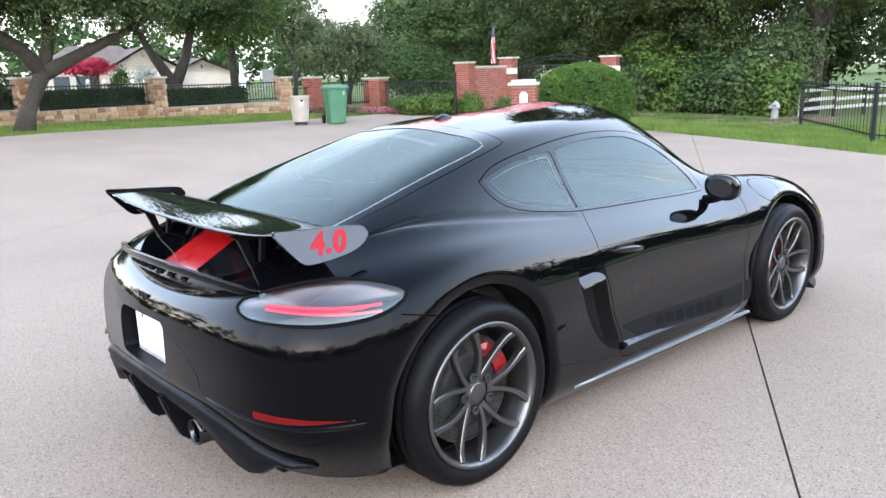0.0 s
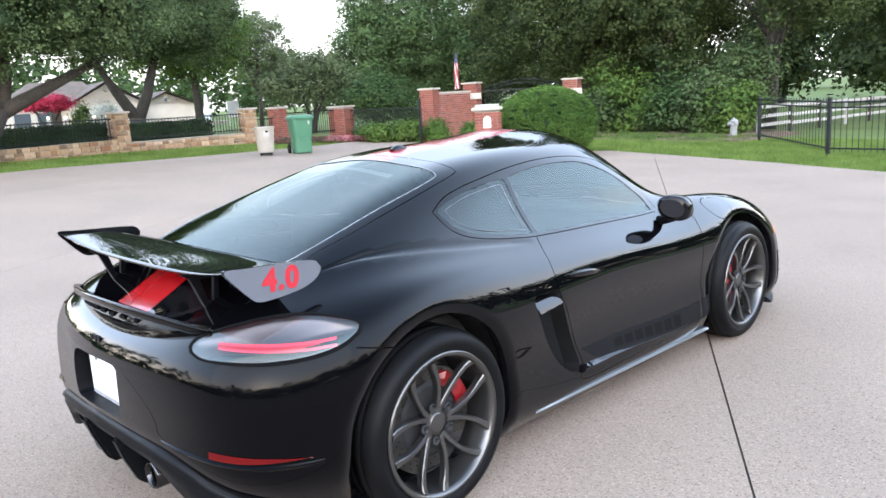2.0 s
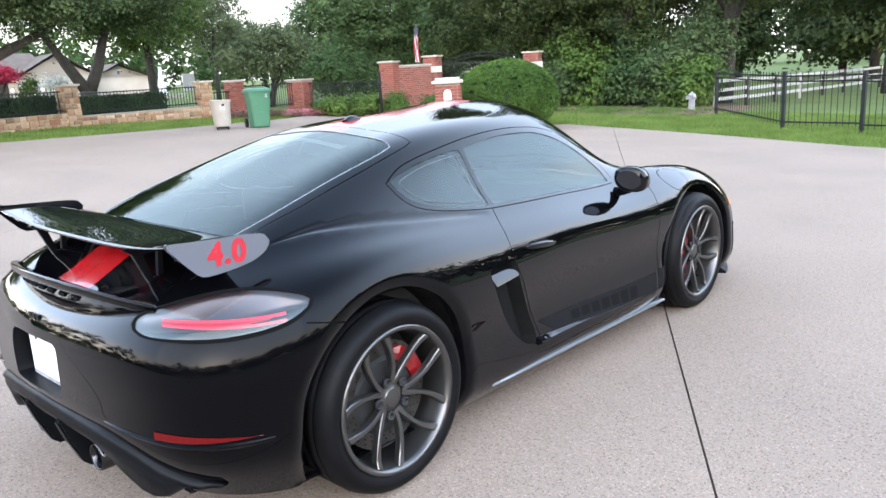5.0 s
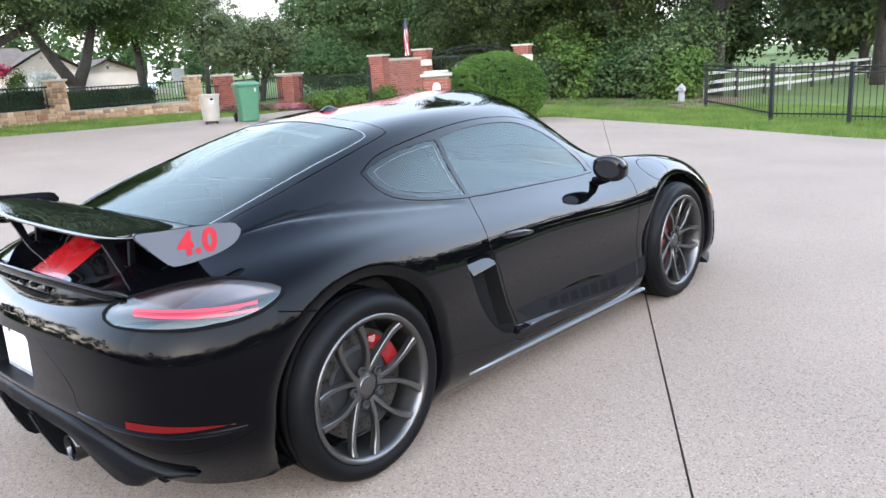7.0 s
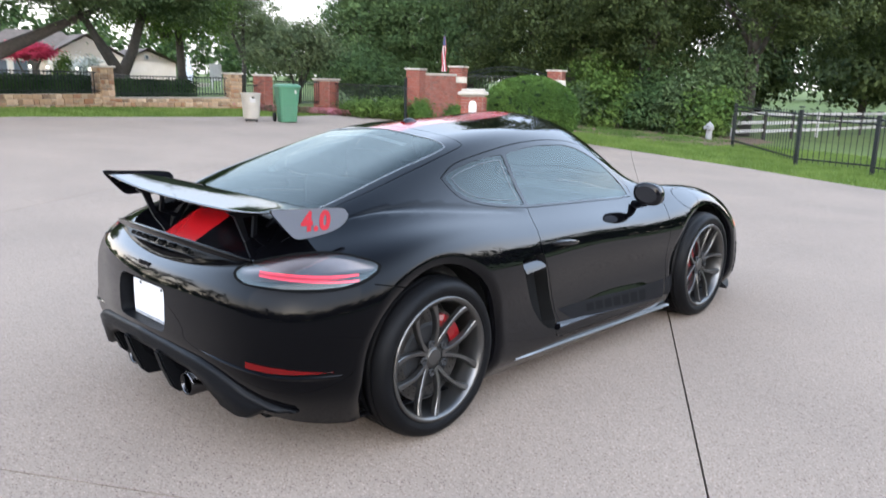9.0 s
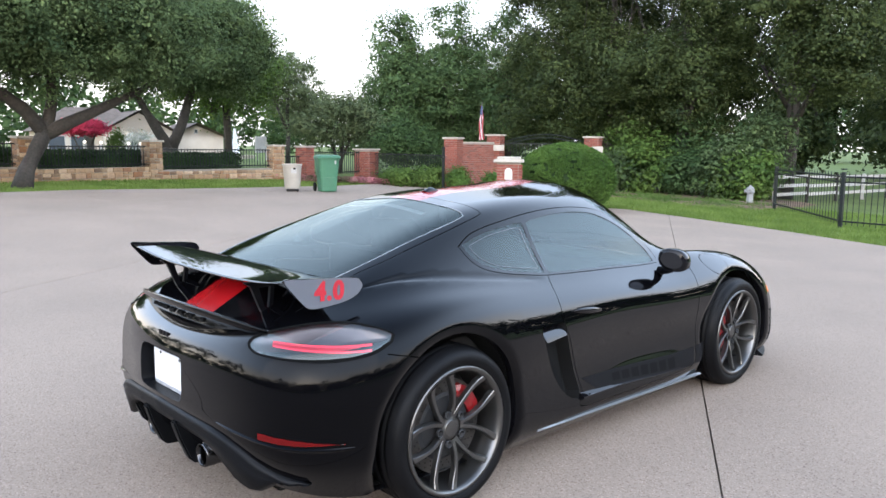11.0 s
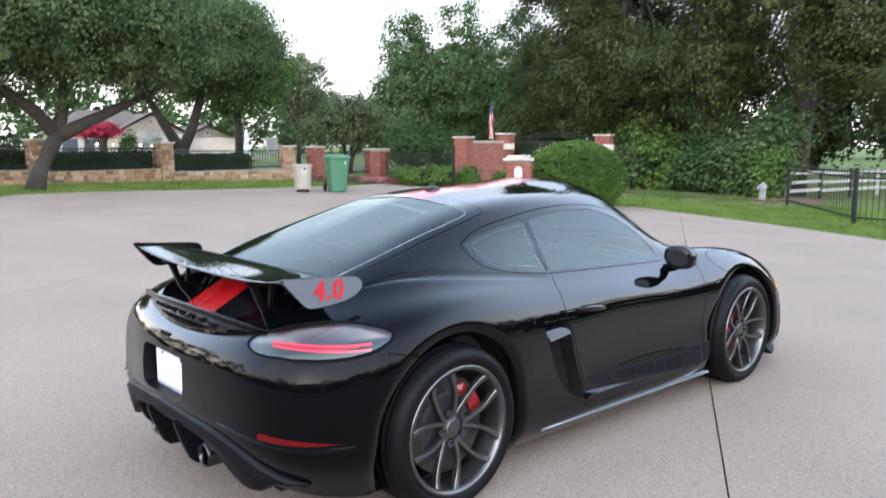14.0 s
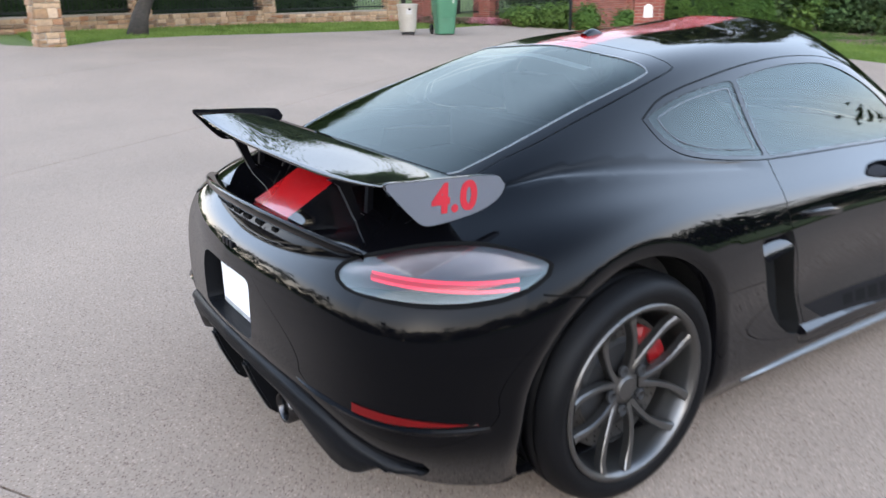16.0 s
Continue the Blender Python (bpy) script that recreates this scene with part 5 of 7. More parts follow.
# ---- the car: wheels ----
def wheel(y, side, r_tyre, width, face_x, name_label):
    """A wheel with its tyre, ten-spoke rim, drilled disc and red caliper; built facing +x, turned for the other side."""
    w = new("wheel")
    w.parent = car
    w["label"] = name_label
    w.matrix_local = pose(side * face_x, y, r_tyre - 0.004, 0, 0, 0 if side > 0 else 180)
    rr = 0.262
    root = 3 if y < 1 else 30
    ax = Matrix.Rotation(radians(90), 4, "Y")
    bm = bmesh.new()
    prof = [(rr - 0.012, -width + 0.015), (rr + 0.008, -width + 0.004), (r_tyre - 0.045, -width - 0.002), (r_tyre - 0.012, -width + 0.018), (r_tyre - 0.002, -width + 0.05)]
    grooves = [-width * 0.78, -width * 0.6, -width * 0.4, -width * 0.22]
    for g in grooves:
        prof += [(r_tyre, g - 0.006), (r_tyre - 0.007, g - 0.004), (r_tyre - 0.007, g + 0.004), (r_tyre, g + 0.006)]
    prof += [(r_tyre - 0.002, -0.05), (r_tyre - 0.012, -0.018), (r_tyre - 0.026, -0.002), (r_tyre - 0.045, 0.004), (rr + 0.028, 0.003), (rr + 0.012, -0.003), (rr + 0.004, -0.008), (rr - 0.012, -0.015)]
    lathe(bm, prof, 72, ax)
    part("tyre", bm, RUBBER, w, "low-profile black tyre", True)
    bm = bmesh.new()
    lathe(bm, [(rr + 0.006, -0.006), (rr + 0.004, 0.0), (rr - 0.003, 0.001), (rr - 0.012, -0.004), (rr - 0.018, -0.02), (rr - 0.026, -0.05), (rr - 0.03, -width * 0.5), (rr - 0.012, -width * 0.9), (rr, -width + 0.01)], 72, ax)
    part("rim", bm, RIM, w, "satin grey alloy rim", True)
    bm = bmesh.new()
    lathe(bm, [(0.052, -0.060), (0.050, -0.050), (0.036, -0.046), (0.033, -0.043), (0.012, -0.042), (0.0005, -0.042)], 40, ax)
    part("hub", bm, RIM, w)
    # five pairs of spokes, each splayed from the hub to the rim
    for k in range(5):
        for d in (-1, 1):
            a0, a1 = radians(root + 72 * k + d * 7), radians(root + 72 * k + d * 24)
            name = "spoke"
            bm = bmesh.new()
            rows = []
            for s in range(9):
                t = s / 8
                a = a0 + (a1 - a0) * (t ** 1.15)
                r = 0.05 + (rr - 0.068) * t
                depth = -0.046 + 0.012 * math.sin(math.pi * min(1, t * 1.1)) + 0.040 * t**2.2
                half = 0.0112 - 0.0035 * math.sin(math.pi * t) + 0.003 * t * t
                c = Vector((0, r * math.cos(a), r * math.sin(a)))
                side_way = Vector((0, -math.sin(a), math.cos(a)))
                ring = []
                for o, h in ((-half * 1.15, -0.026), (-half, -0.004), (-half * 0.72, 0.0), (half * 0.72, 0.0), (half, -0.004), (half * 1.15, -0.026)):
                    ring.append(bm.verts.new(c + side_way * o + Vector((depth + h, 0, 0))))
                rows.append(ring)
            for p, q in zip(rows, rows[1:]):
                for i in range(6):
                    bm.faces.new((p[i], p[(i + 1) % 6], q[(i + 1) % 6], q[i]))
            bmesh.ops.recalc_face_normals(bm, faces=bm.faces)
            part(name, bm, RIM, w)
    for k in range(5):
        a = radians(root + 36 + 72 * k)
        bm = bmesh.new()
        lathe(bm, [(0.017, -0.046), (0.017, -0.038), (0.013, -0.036), (0.0125, -0.052), (0.0005, -0.052)], 16, Matrix.Translation((0, 0.066 * math.cos(a), 0.066 * math.sin(a))) @ ax)
        part("lug_seat", bm, CABIN, w, "", True)
    # brake
    bm = bmesh.new()
    lathe(bm, [(0.142, -0.088), (0.198, -0.088), (0.198, -0.12), (0.142, -0.12)], 64, ax)
    disc = part("brake_disc", bm, STEEL, w, "drilled steel brake disc")
    bm = bmesh.new()
    lathe(bm, [(0.0005, -0.082), (0.128, -0.082), (0.144, -0.09)], 40, ax)
    part("disc_bell", bm, CABIN, w)
    bm = bmesh.new()
    for k in range(30):
        for j, r in enumerate((0.152, 0.168, 0.184)):
            a = 2 * math.pi * (k + 0.28 * j) / 30
            bmesh.ops.create_circle(bm, cap_ends=True, segments=8, radius=0.0036, matrix=Matrix.Translation((-0.0868, r * math.cos(a), r * math.sin(a))) @ ax)
    part("disc_holes", bm, GAP, w)
    bm = bmesh.new()
    rear = y < 1
    c0, half, r0, r1 = (40, 33, 0.128, 0.186) if rear else (176, 58, 0.062, 0.140)
    steps = 10
    rows = []
    for s in range(steps + 1):
        a = radians(c0 - half + 2 * half * s / steps)
        edge = 0.012 if s in (0, steps) else 0.0
        ring = []
        for r, x in ((r0 + edge, -0.072 - edge), (r0 + 0.026, -0.060 - edge), (r1 - 0.004 - edge, -0.062 - edge), (r1 - edge, -0.13), (r0 + edge, -0.13)):
            ring.append(bm.verts.new((x, side * r * math.cos(a), r * math.sin(a))))
        rows.append(ring)
    for p, q in zip(rows, rows[1:]):
        for i in range(5):
            bm.faces.new((p[i], p[(i + 1) % 5], q[(i + 1) % 5], q[i]))
    bm.faces.new(rows[0][::-1])
    bm.faces.new(rows[-1])
    bmesh.ops.recalc_face_normals(bm, faces=bm.faces)
    part("caliper", bm, CALIPER, w, "red brake caliper")
    bm = bmesh.new()
    lathe(bm, [(0.0005, -width * 0.75), (rr - 0.03, -width * 0.75)], 40, ax)
    part("backing_plate", bm, LINER, w)
    return w


for side in (1, -1):
    wheel(0.0, side, 0.3425, 0.285, 0.892, "rear wheel with red brake caliper")
    wheel(2.484, side, 0.340, 0.24, 0.872, "front wheel with red brake caliper")


# ---- the car: details ----
def patch(name, u0, u1, low, high, lift, mat, label="", steps=24, rows=4, sides=(1, -1), parent=None):
    """A strip of the body's skin between two curves, lifted off it along its normal."""
    us = np.linspace(u0, u1, steps + 1)
    U = np.repeat(us, rows + 1)
    V = np.concatenate([np.linspace(low(u), high(u), rows + 1) for u in us])
    p, n = BODY.at(U, V), BODY.normal(U, V)
    f = np.array([(i * (rows + 1) + j, (i + 1) * (rows + 1) + j, (i + 1) * (rows + 1) + j + 1, i * (rows + 1) + j + 1) for i in range(steps) for j in range(rows)])
    out = []
    for s in sides:
        q = (p + n * lift) * [s, 1, 1]
        ob = mesh_from(name, q, f if s > 0 else f[:, ::-1], mat, parent or car, True)
        if label:
            ob["label"] = label
        out.append(ob)
    return out


def loft(bm, rings, closed=True, caps=True):
    vs = [[bm.verts.new(p) for p in ring] for ring in rings]
    n = len(vs[0])
    for a, b in zip(vs, vs[1:]):
        for k in range(n if closed else n - 1):
            bm.faces.new((a[k], a[(k + 1) % n], b[(k + 1) % n], b[k]))
    if caps and closed:
        bm.faces.new(vs[0][::-1])
        bm.faces.new(vs[-1])
    bmesh.ops.recalc_face_normals(bm, faces=bm.faces)
    return bm


def plate_shape(bm, outline, x0, x1, holes=()):
    """A flat plate in a plane of constant x, from an outline in (y, z), with holes through it."""
    pts, edges = [], []
    for loop in (outline, *holes):
        b = len(pts)
        pts += [Vector(p) for p in loop]
        edges += [(b + k, b + (k + 1) % len(loop)) for k in range(len(loop))]
    v, e, f, *_ = delaunay_2d_cdt(pts, edges, [], 0, 1e-6)
    keep = []
    for t in f:
        c = sum((v[i] for i in t), Vector((0, 0))) / len(t)
        if inside(c, outline) and not any(inside(c, h) for h in holes):
            keep.append(t)
    va = [bm.verts.new((x0, p.x, p.y)) for p in v]
    vb = [bm.verts.new((x1, p.x, p.y)) for p in v]
    for t in keep:
        bm.faces.new([va[i] for i in t])
        bm.faces.new([vb[i] for i in reversed(t)])
    for loop_start, loop in zip(np.cumsum([0] + [len(l) for l in (outline, *holes)]), (outline, *holes)):
        n = len(loop)
        for k in range(n):
            i, j = loop_start + k, loop_start + (k + 1) % n
            bm.faces.new((va[i], va[j], vb[j], vb[i]))
    bmesh.ops.recalc_face_normals(bm, faces=bm.faces)
    return bm


def round_loop(points, step=0.015):
    return [(p.x, p.y) for p in smooth_loop(points, step)]


# rear wing
wing = new("rear_wing")
wing.parent = car
wing["label"] = "fixed gloss black rear wing"
bm = bmesh.new()
rings = []
for x in np.linspace(-0.685, 0.685, 41):
    e = abs(x) / 0.685
    ring = []
    for c, top in [(0, 0)] + [(k / 10, 1) for k in range(1, 10)] + [(1, 0)] + [(k / 10, -1) for k in range(9, 0, -1)]:
        y = -0.425 - 0.24 * c
        z = 0.974 + (0.955 - 0.974 + 0.042 * e**3.0) * (0.75 * c + 0.25 * c * c)
        z += (0.007 if top > 0 else -0.015) * math.sin(math.pi * c**0.7) * abs(top)
        ring.append((x, y, z))
    rings.append(ring)
loft(bm, rings)
part("wing_plane", bm, GLOSS, wing, smooth=True)
ENDPLATE = [(-0.676, 1.006), (-0.60, 1.003), (-0.48, 0.995), (-0.385, 0.987), (-0.345, 0.978), (-0.328, 0.955), (-0.345, 0.925), (-0.39, 0.903), (-0.45, 0.892), (-0.53, 0.886), (-0.575, 0.890), (-0.605, 0.915), (-0.645, 0.960)]
text_mesh = None
for s in (1, -1):
    bm = bmesh.new()
    plate_shape(bm, round_loop(ENDPLATE), s * 0.684, s * 0.692)
    ep = part("endplate", bm, GLOSS, wing, "wing endplate with a grey film and red figures")
    bm = bmesh.new()
    inner = [(-0.507 + (y + 0.507) * 0.985, 0.95 + (z - 0.95) * 0.97) for y, z in ENDPLATE]
    plate_shape(bm, round_loop(inner), s * 0.6925, s * 0.6935)
    part("endplate_film", bm, SATIN_GREY, ep, "satin grey film")
    cu = bpy.data.curves.new("figures", "FONT")
    cu.body, cu.size, cu.offset, cu.extrude, cu.align_x, cu.align_y = "4.0", 0.096, 0.0042, 0.0006, "CENTER", "CENTER"
    cu.space_character = 1.12
    tob = new("figures_text", cu)
    dg = bpy.context.evaluated_depsgraph_get()
    me = bpy.data.meshes.new_from_object(tob.evaluated_get(dg))
    bpy.data.objects.remove(tob)
    me.materials.clear()
    me.materials.append(plain("red_figures", (0.32, 0.010, 0.02), 0.4))
    fig = new("figure_mark", me)
    fig.parent = ep
    fig["label"] = "red figures 4.0"
    fig.matrix_local = pose(s * 0.6945, -0.484, 0.944, 90, 0, 90 if s > 0 else -90) @ pose(0, 0, 0, 0, 0, -3 * s)
for s in (1, -1):
    bm = bmesh.new()
    outline = [(-0.665, 0.955), (-0.635, 0.935), (-0.62, 0.90), (-0.60, 0.85), (-0.575, 0.80), (-0.545, 0.80), (-0.50, 0.84), (-0.45, 0.895), (-0.42, 0.93), (-0.43, 0.950), (-0.50, 0.948), (-0.58, 0.953)]
    holes = [[(-0.600, 0.928), (-0.577, 0.850), (-0.559, 0.842), (-0.549, 0.93)], [(-0.532, 0.932), (-0.540, 0.846), (-0.522, 0.852), (-0.452, 0.918), (-0.462, 0.932)]]
    plate_shape(bm, outline, s * 0.372, s * 0.388, holes)
    part("upright", bm, TRIM, wing, "black upright with triangular openings")
    bm = bmesh.new()
    box(bm, s * 0.38, -0.56, 0.806, 0.05, 0.11, 0.02, 0.006)
    part("foot", bm, TRIM, wing)

# ducktail lip
duck = new("ducktail_spoiler")
duck.parent = car
duck["label"] = "raised gloss black lip across the tail"
bm = bmesh.new()
rings = []
for x in np.linspace(-0.545, 0.545, 49):
    e = abs(x) / 0.545
    y, z = -0.812 + 0.46 * x * x, 0.866 - 0.062 * e**2
    end = 1 - 0.75 * max(0, (e - 0.86) / 0.14) ** 2
    deep = 0.115 - 0.07 * e**4
    top = [(y + deep, z - 0.060), (y + deep * 0.52, z - 0.032 * end), (y + 0.02, z - 0.006), (y + 0.004, z), (y, z - 0.004)]
    back = [(y + 0.002, z - 0.022 * end), (y + 0.012, z - 0.036 * end), (y + 0.030, z - 0.046 * end), (y + 0.034, z - 0.075), (y + min(0.06, deep), z - 0.095), (y + deep, z - 0.10)]
    rings.append([(x, a, b) for a, b in top + back])
loft(bm, rings)
part("lip", bm, PAINT, duck, smooth=True)
for k in range(7):
    bm = bmesh.new()
    x = -0.21 + 0.07 * k
    y, z = -0.812 + 0.53 * x * x, 0.866 - 0.056 * (abs(x) / 0.545) ** 2
    box(bm, x, y + 0.031, z - 0.060, 0.045, 0.006, 0.013, 0.001)
    part("letter_bar", bm, GAP, duck)

# tail lamps
def bar_drop(u):
    t = (u - 0.597) / 0.33
    return 0.115 * t - 0.047 * t * t


for s in (1, -1):
    lamp = PANELS[("tail_lamp", s)]
    q = np.array([(p.x, p.y) for p in LOOPS["tail_lamp"]])
    c = q.mean(0)
    p0, n0 = BODY.at(q[:, 0], q[:, 1]), BODY.normal(q[:, 0], q[:, 1])
    qi = c + (q - c) * 0.93
    p1, n1 = BODY.at(qi[:, 0], qi[:, 1]), BODY.normal(qi[:, 0], qi[:, 1])
    pc, nc = BODY.at([c[0]], [c[1]]), BODY.normal([c[0]], [c[1]])
    n = len(q)
    v = np.concatenate([p0 - n0 * 0.001, p1 - n1 * 0.022, pc - nc * 0.03]) * [s, 1, 1]
    f = [(k, (k + 1) % n, n + (k + 1) % n, n + k) for k in range(n)] + [(n + k, n + (k + 1) % n, 2 * n) for k in range(n)]
    raw("lamp_housing", v, f, LAMP_HOUSING, lamp, True)["label"] = "grey lamp housing"
    for v0, w in ((0.706, 0.0095), (0.684, 0.0085)):
        patch("light_bar", 0.60, 0.945, lambda u: v0 - bar_drop(u), lambda u: v0 + w - bar_drop(u), -0.007, RED_LAMP, "lit red bar", 16, 1, (s,), lamp)
    patch("lamp_glow", 0.597, 0.942, lambda u: 0.6935 - bar_drop(u), lambda u: 0.705 - bar_drop(u), -0.008, plain("dim_red_glow", (0.5, 0.01, 0.03), 0.3, emit=0.16), "dim red glow between the bars", 16, 1, (s,), lamp)
    patch("lower_lens", 0.70, 0.99, lambda u: 0.606 + 0.03 * max(0, u - 0.9) / 0.09, lambda u: 0.636 - 0.010 * (u - 0.7) / 0.29, -0.011, RED_LENS, "dark red lower lens", 16, 1, (s,), lamp)
    edge_u = [0.541, 0.64, 0.767, 0.894, 0.982, 1.02]
    lower = lambda u: float(np.interp(u, edge_u, [0.652, 0.624, 0.606, 0.606, 0.624, 0.652]))
    patch("lower_bezel", 0.545, 1.01, lower, lambda u: lower(u) + 0.030 * min(1, (u - 0.53) / 0.1, (1.02 - u) / 0.06), -0.0075, GLOSS, "gloss black lower bezel", 24, 2, (s,), lamp)
    qa, qb = c + (q - c) * [0.985, 0.95], c + (q - c) * [1.035, 1.11]
    pa, pb = (BODY.at(z[:, 0], z[:, 1]) + BODY.normal(z[:, 0], z[:, 1]) * 0.0015 for z in (qa, qb))
    raw("lamp_seal", np.concatenate([pa, pb]) * [s, 1, 1], [(k, (k + 1) % n, n + (k + 1) % n, n + k) for k in range(n)], GAP, lamp, True)["label"] = "black lamp seal"

# reflectors in the bumper, and its lower crease
patch("reflector", 0.565, 0.868, lambda u: 0.262 + 0.010 * (u - 0.56) / 0.3, lambda u: 0.300 - 0.030 * ((u - 0.56) / 0.3) ** 2, 0.003, RED_LENS, "slim red reflector", 20, 3)
for s in (1, -1):
    bm = bmesh.new()
    rings = []
    for u in np.linspace(0.38, 0.90, 40):
        k = min(1, (0.90 - u) / 0.25, (u - 0.38) / 0.08)
        vs_ = np.array([0.258, 0.248, 0.240, 0.228])
        a, m = BODY.at(np.full(4, u), vs_), BODY.normal(np.full(4, u), vs_)
        ring = a + m * np.array([[-0.002], [0.008 * k + 0.001], [0.006 * k + 0.001], [-0.002]])
        rings.append([(s * q[0], q[1], q[2]) for q in ring])
    loft(bm, rings)
    part("bumper_crease", bm, PAINT, car)

# number plate in its recess
rec = np.array([(p.x, p.y) for p in LOOPS["plate_recess"]])
p = BODY.at(rec[:, 0], rec[:, 1])
ring = np.concatenate([p, (p * [-1, 1, 1])[::-1][1:-1]])
n = len(ring)
backs = ring.copy()
backs[:, 0] *= 0.97
backs[:, 2] = 0.56 + (backs[:, 2] - 0.56) * 0.97
backs[:, 1] = -0.786
f = [(k, (k + 1) % n, n + (k + 1) % n, n + k) for k in range(n)] + [tuple(range(n, 2 * n))]
raw("plate_recess", np.concatenate([ring, backs]), f, PLASTIC, car)
np_ = new("number_plate")
np_.parent = car
np_["label"] = "plain white card plate"
bm = bmesh.new()
box(bm, -0.006, -0.796, 0.545, 0.305, 0.004, 0.152, 0.0015)
part("plate_card", bm, WHITE_PLATE, np_)
bm = bmesh.new()
box(bm, -0.006, -0.799, 0.478, 0.29, 0.003, 0.014)
part("plate_strip", bm, material("grey_print", (0.35, 0.35, 0.36), 0.6, vary=0.5, scale=60, fine=300), np_, "grey strip of small print")
for x in (-0.09, 0.09):
    bm = bmesh.new()
    lathe(bm, [(0.007, 0), (0.006, 0.003), (0.0005, 0.004)], 10, pose(x, -0.798, 0.612, 90, 0, 0))
    part("plate_screw", bm, STEEL, np_, "", True)
for k, x in enumerate((-0.03, 0.0, 0.03)):
    y, z = -0.820, 0.714
    bm = bmesh.new()
    box(bm, x, y, z, 0.022, 0.006, 0.020, 0.002)
    part("badge_bar", bm, TRIM, car)

# rear valance, fins and exhaust
diff = new("rear_diffuser")
diff.parent = car
diff["label"] = "satin black rear diffuser with fins"
bm = bmesh.new()
rings = []
KEY_X = [0, 0.2, 0.33, 0.40, 0.46, 0.52, 0.56, 0.62, 0.70, 0.78, 0.83]
TOP_Z = [0.458, 0.448, 0.437, 0.428, 0.414, 0.392, 0.370, 0.325, 0.270, 0.245, 0.24]
LOW_Z = [0.365, 0.358, 0.345, 0.318, 0.268, 0.222, 0.208, 0.210, 0.232, 0.242, 0.239]
EDGE_Y = [-0.864, -0.855, -0.843, -0.835, -0.823, -0.804, -0.788, -0.757, -0.695, -0.588, -0.490]
for x in np.linspace(-0.745, 0.745, 81):
    e = abs(x)
    y = np.interp(e, KEY_X, EDGE_Y)
    zt, zb = np.interp(e, KEY_X, TOP_Z), np.interp(e, KEY_X, LOW_Z)
    h = zt - zb
    k = min(1, (0.752 - e) / 0.16)
    zb = zt - max(h * k, 0.006)
    rings.append([(x, y + 0.09 * k, zt + 0.004), (x, y + 0.03 * k, zt), (x, y + 0.008, zt - 0.010 * k), (x, y, zt - 0.024 * k), (x, y + 0.008, zt - 0.040 * k), (x, y + 0.004, zt - 0.048 * k), (x, y + 0.02 * k + 0.15 * max(0, h - 0.1), zb + 0.01 * k), (x, y + 0.04 * k + 0.15 * max(0, h - 0.1), zb), (x, y + 0.02 + 0.20 * k, zb + 0.01 * k)])
loft(bm, rings)
part("valance", bm, PLASTIC, diff, smooth=True)
for x in (-0.44, -0.135, 0.135, 0.44):
    bm = bmesh.new()
    y = -0.878 + 0.27 * x * x
    plate_shape(bm, [(y + 0.012, 0.385), (y + 0.035, 0.31), (y + 0.075, 0.215), (y + 0.10, 0.192), (y + 0.15, 0.188), (y + 0.34, 0.20), (y + 0.34, 0.385)], x - 0.022, x + 0.022)
    bmesh.ops.bevel(bm, geom=[e for e in bm.edges if e.is_manifold and e.calc_face_angle(0) > 0.9], offset=0.008, segments=2, affect="EDGES")
    part("fin", bm, PLASTIC, diff)
bm = bmesh.new()
box(bm, 0, -0.52, 0.30, 1.25, 0.30, 0.20, 0.01)
part("under_tray", bm, LINER, diff)
for s in (1, -1):
    ex = new("exhaust_tip")
    ex.parent = car
    ex["label"] = "round dark chrome exhaust tip"
    bm = bmesh.new()
    lathe(bm, [(0.030, 0.10), (0.038, 0.02), (0.040, 0.0), (0.045, -0.004), (0.050, 0.004), (0.050, 0.14)], 28, pose(s * 0.235, -0.785, 0.255, -90, 0, 0))
    part("pipe", bm, plain("dark_chrome", (0.06, 0.06, 0.063), 0.2, 1.0), ex, smooth=True)
    bm = bmesh.new()
    lathe(bm, [(0.0005, 0.08), (0.037, 0.08)], 20, pose(s * 0.235, -0.785, 0.255, -90, 0, 0))
    part("bore", bm, GAP, ex)

# sides: skirt blade, door crease, film stripe with a lettered block, intake, handle
for s in (1, -1):
    bm = bmesh.new()
    rings = []
    for t in np.linspace(0, 1, 20):
        y = 0.55 + 1.53 * t
        z = 0.188 - 0.040 * t
        x = 0.852 - 0.008 * t
        w = 0.03 * min(1, 6 * t, 8 * (1 - t) + 0.2)
        rings.append([(s * (x - 0.06), y, z + 0.002), (s * (x - w * 0.7), y, z + 0.004), (s * x, y, z - 0.003), (s * x, y, z - 0.007), (s * (x - 0.06), y, z - 0.02)])
    loft(bm, rings)
    part("skirt_blade", bm, BLADE, car, "slim skirt blade along the sill")
    bm = bmesh.new()
    rings = []
    for t in np.linspace(0, 1, 20):
        u = 2.215 + 0.95 * t
        v = 0.195 - 0.045 * t
        a = BODY.at([u], [v])[0]
        d = 0.022 * (1 - t) ** 0.8 + 0.002
        k = (1 - t) ** 1.7
        rings.append([(s * (a[0] - 0.012), a[1], a[2] + 0.020 * k + 0.003), (s * (a[0] + 0.022 * k + 0.002), a[1], a[2] + 0.001), (s * (a[0] + 0.022 * k + 0.002), a[1], a[2] - 0.006 * k - 0.003), (s * (a[0] - 0.02), a[1], a[2] - 0.03)])
    loft(bm, rings)
    part("door_crease", bm, GLOSS, car, "upturned crease along the foot of the door")
letter_film = plain("darker_film", (0.003, 0.003, 0.0035), 0.5, spec=0.06)
film = material("dark_satin_film", (0.007, 0.007, 0.008), 0.45, spec=0.07, vary=0.1, scale=5, fine=200, bump=0.0)
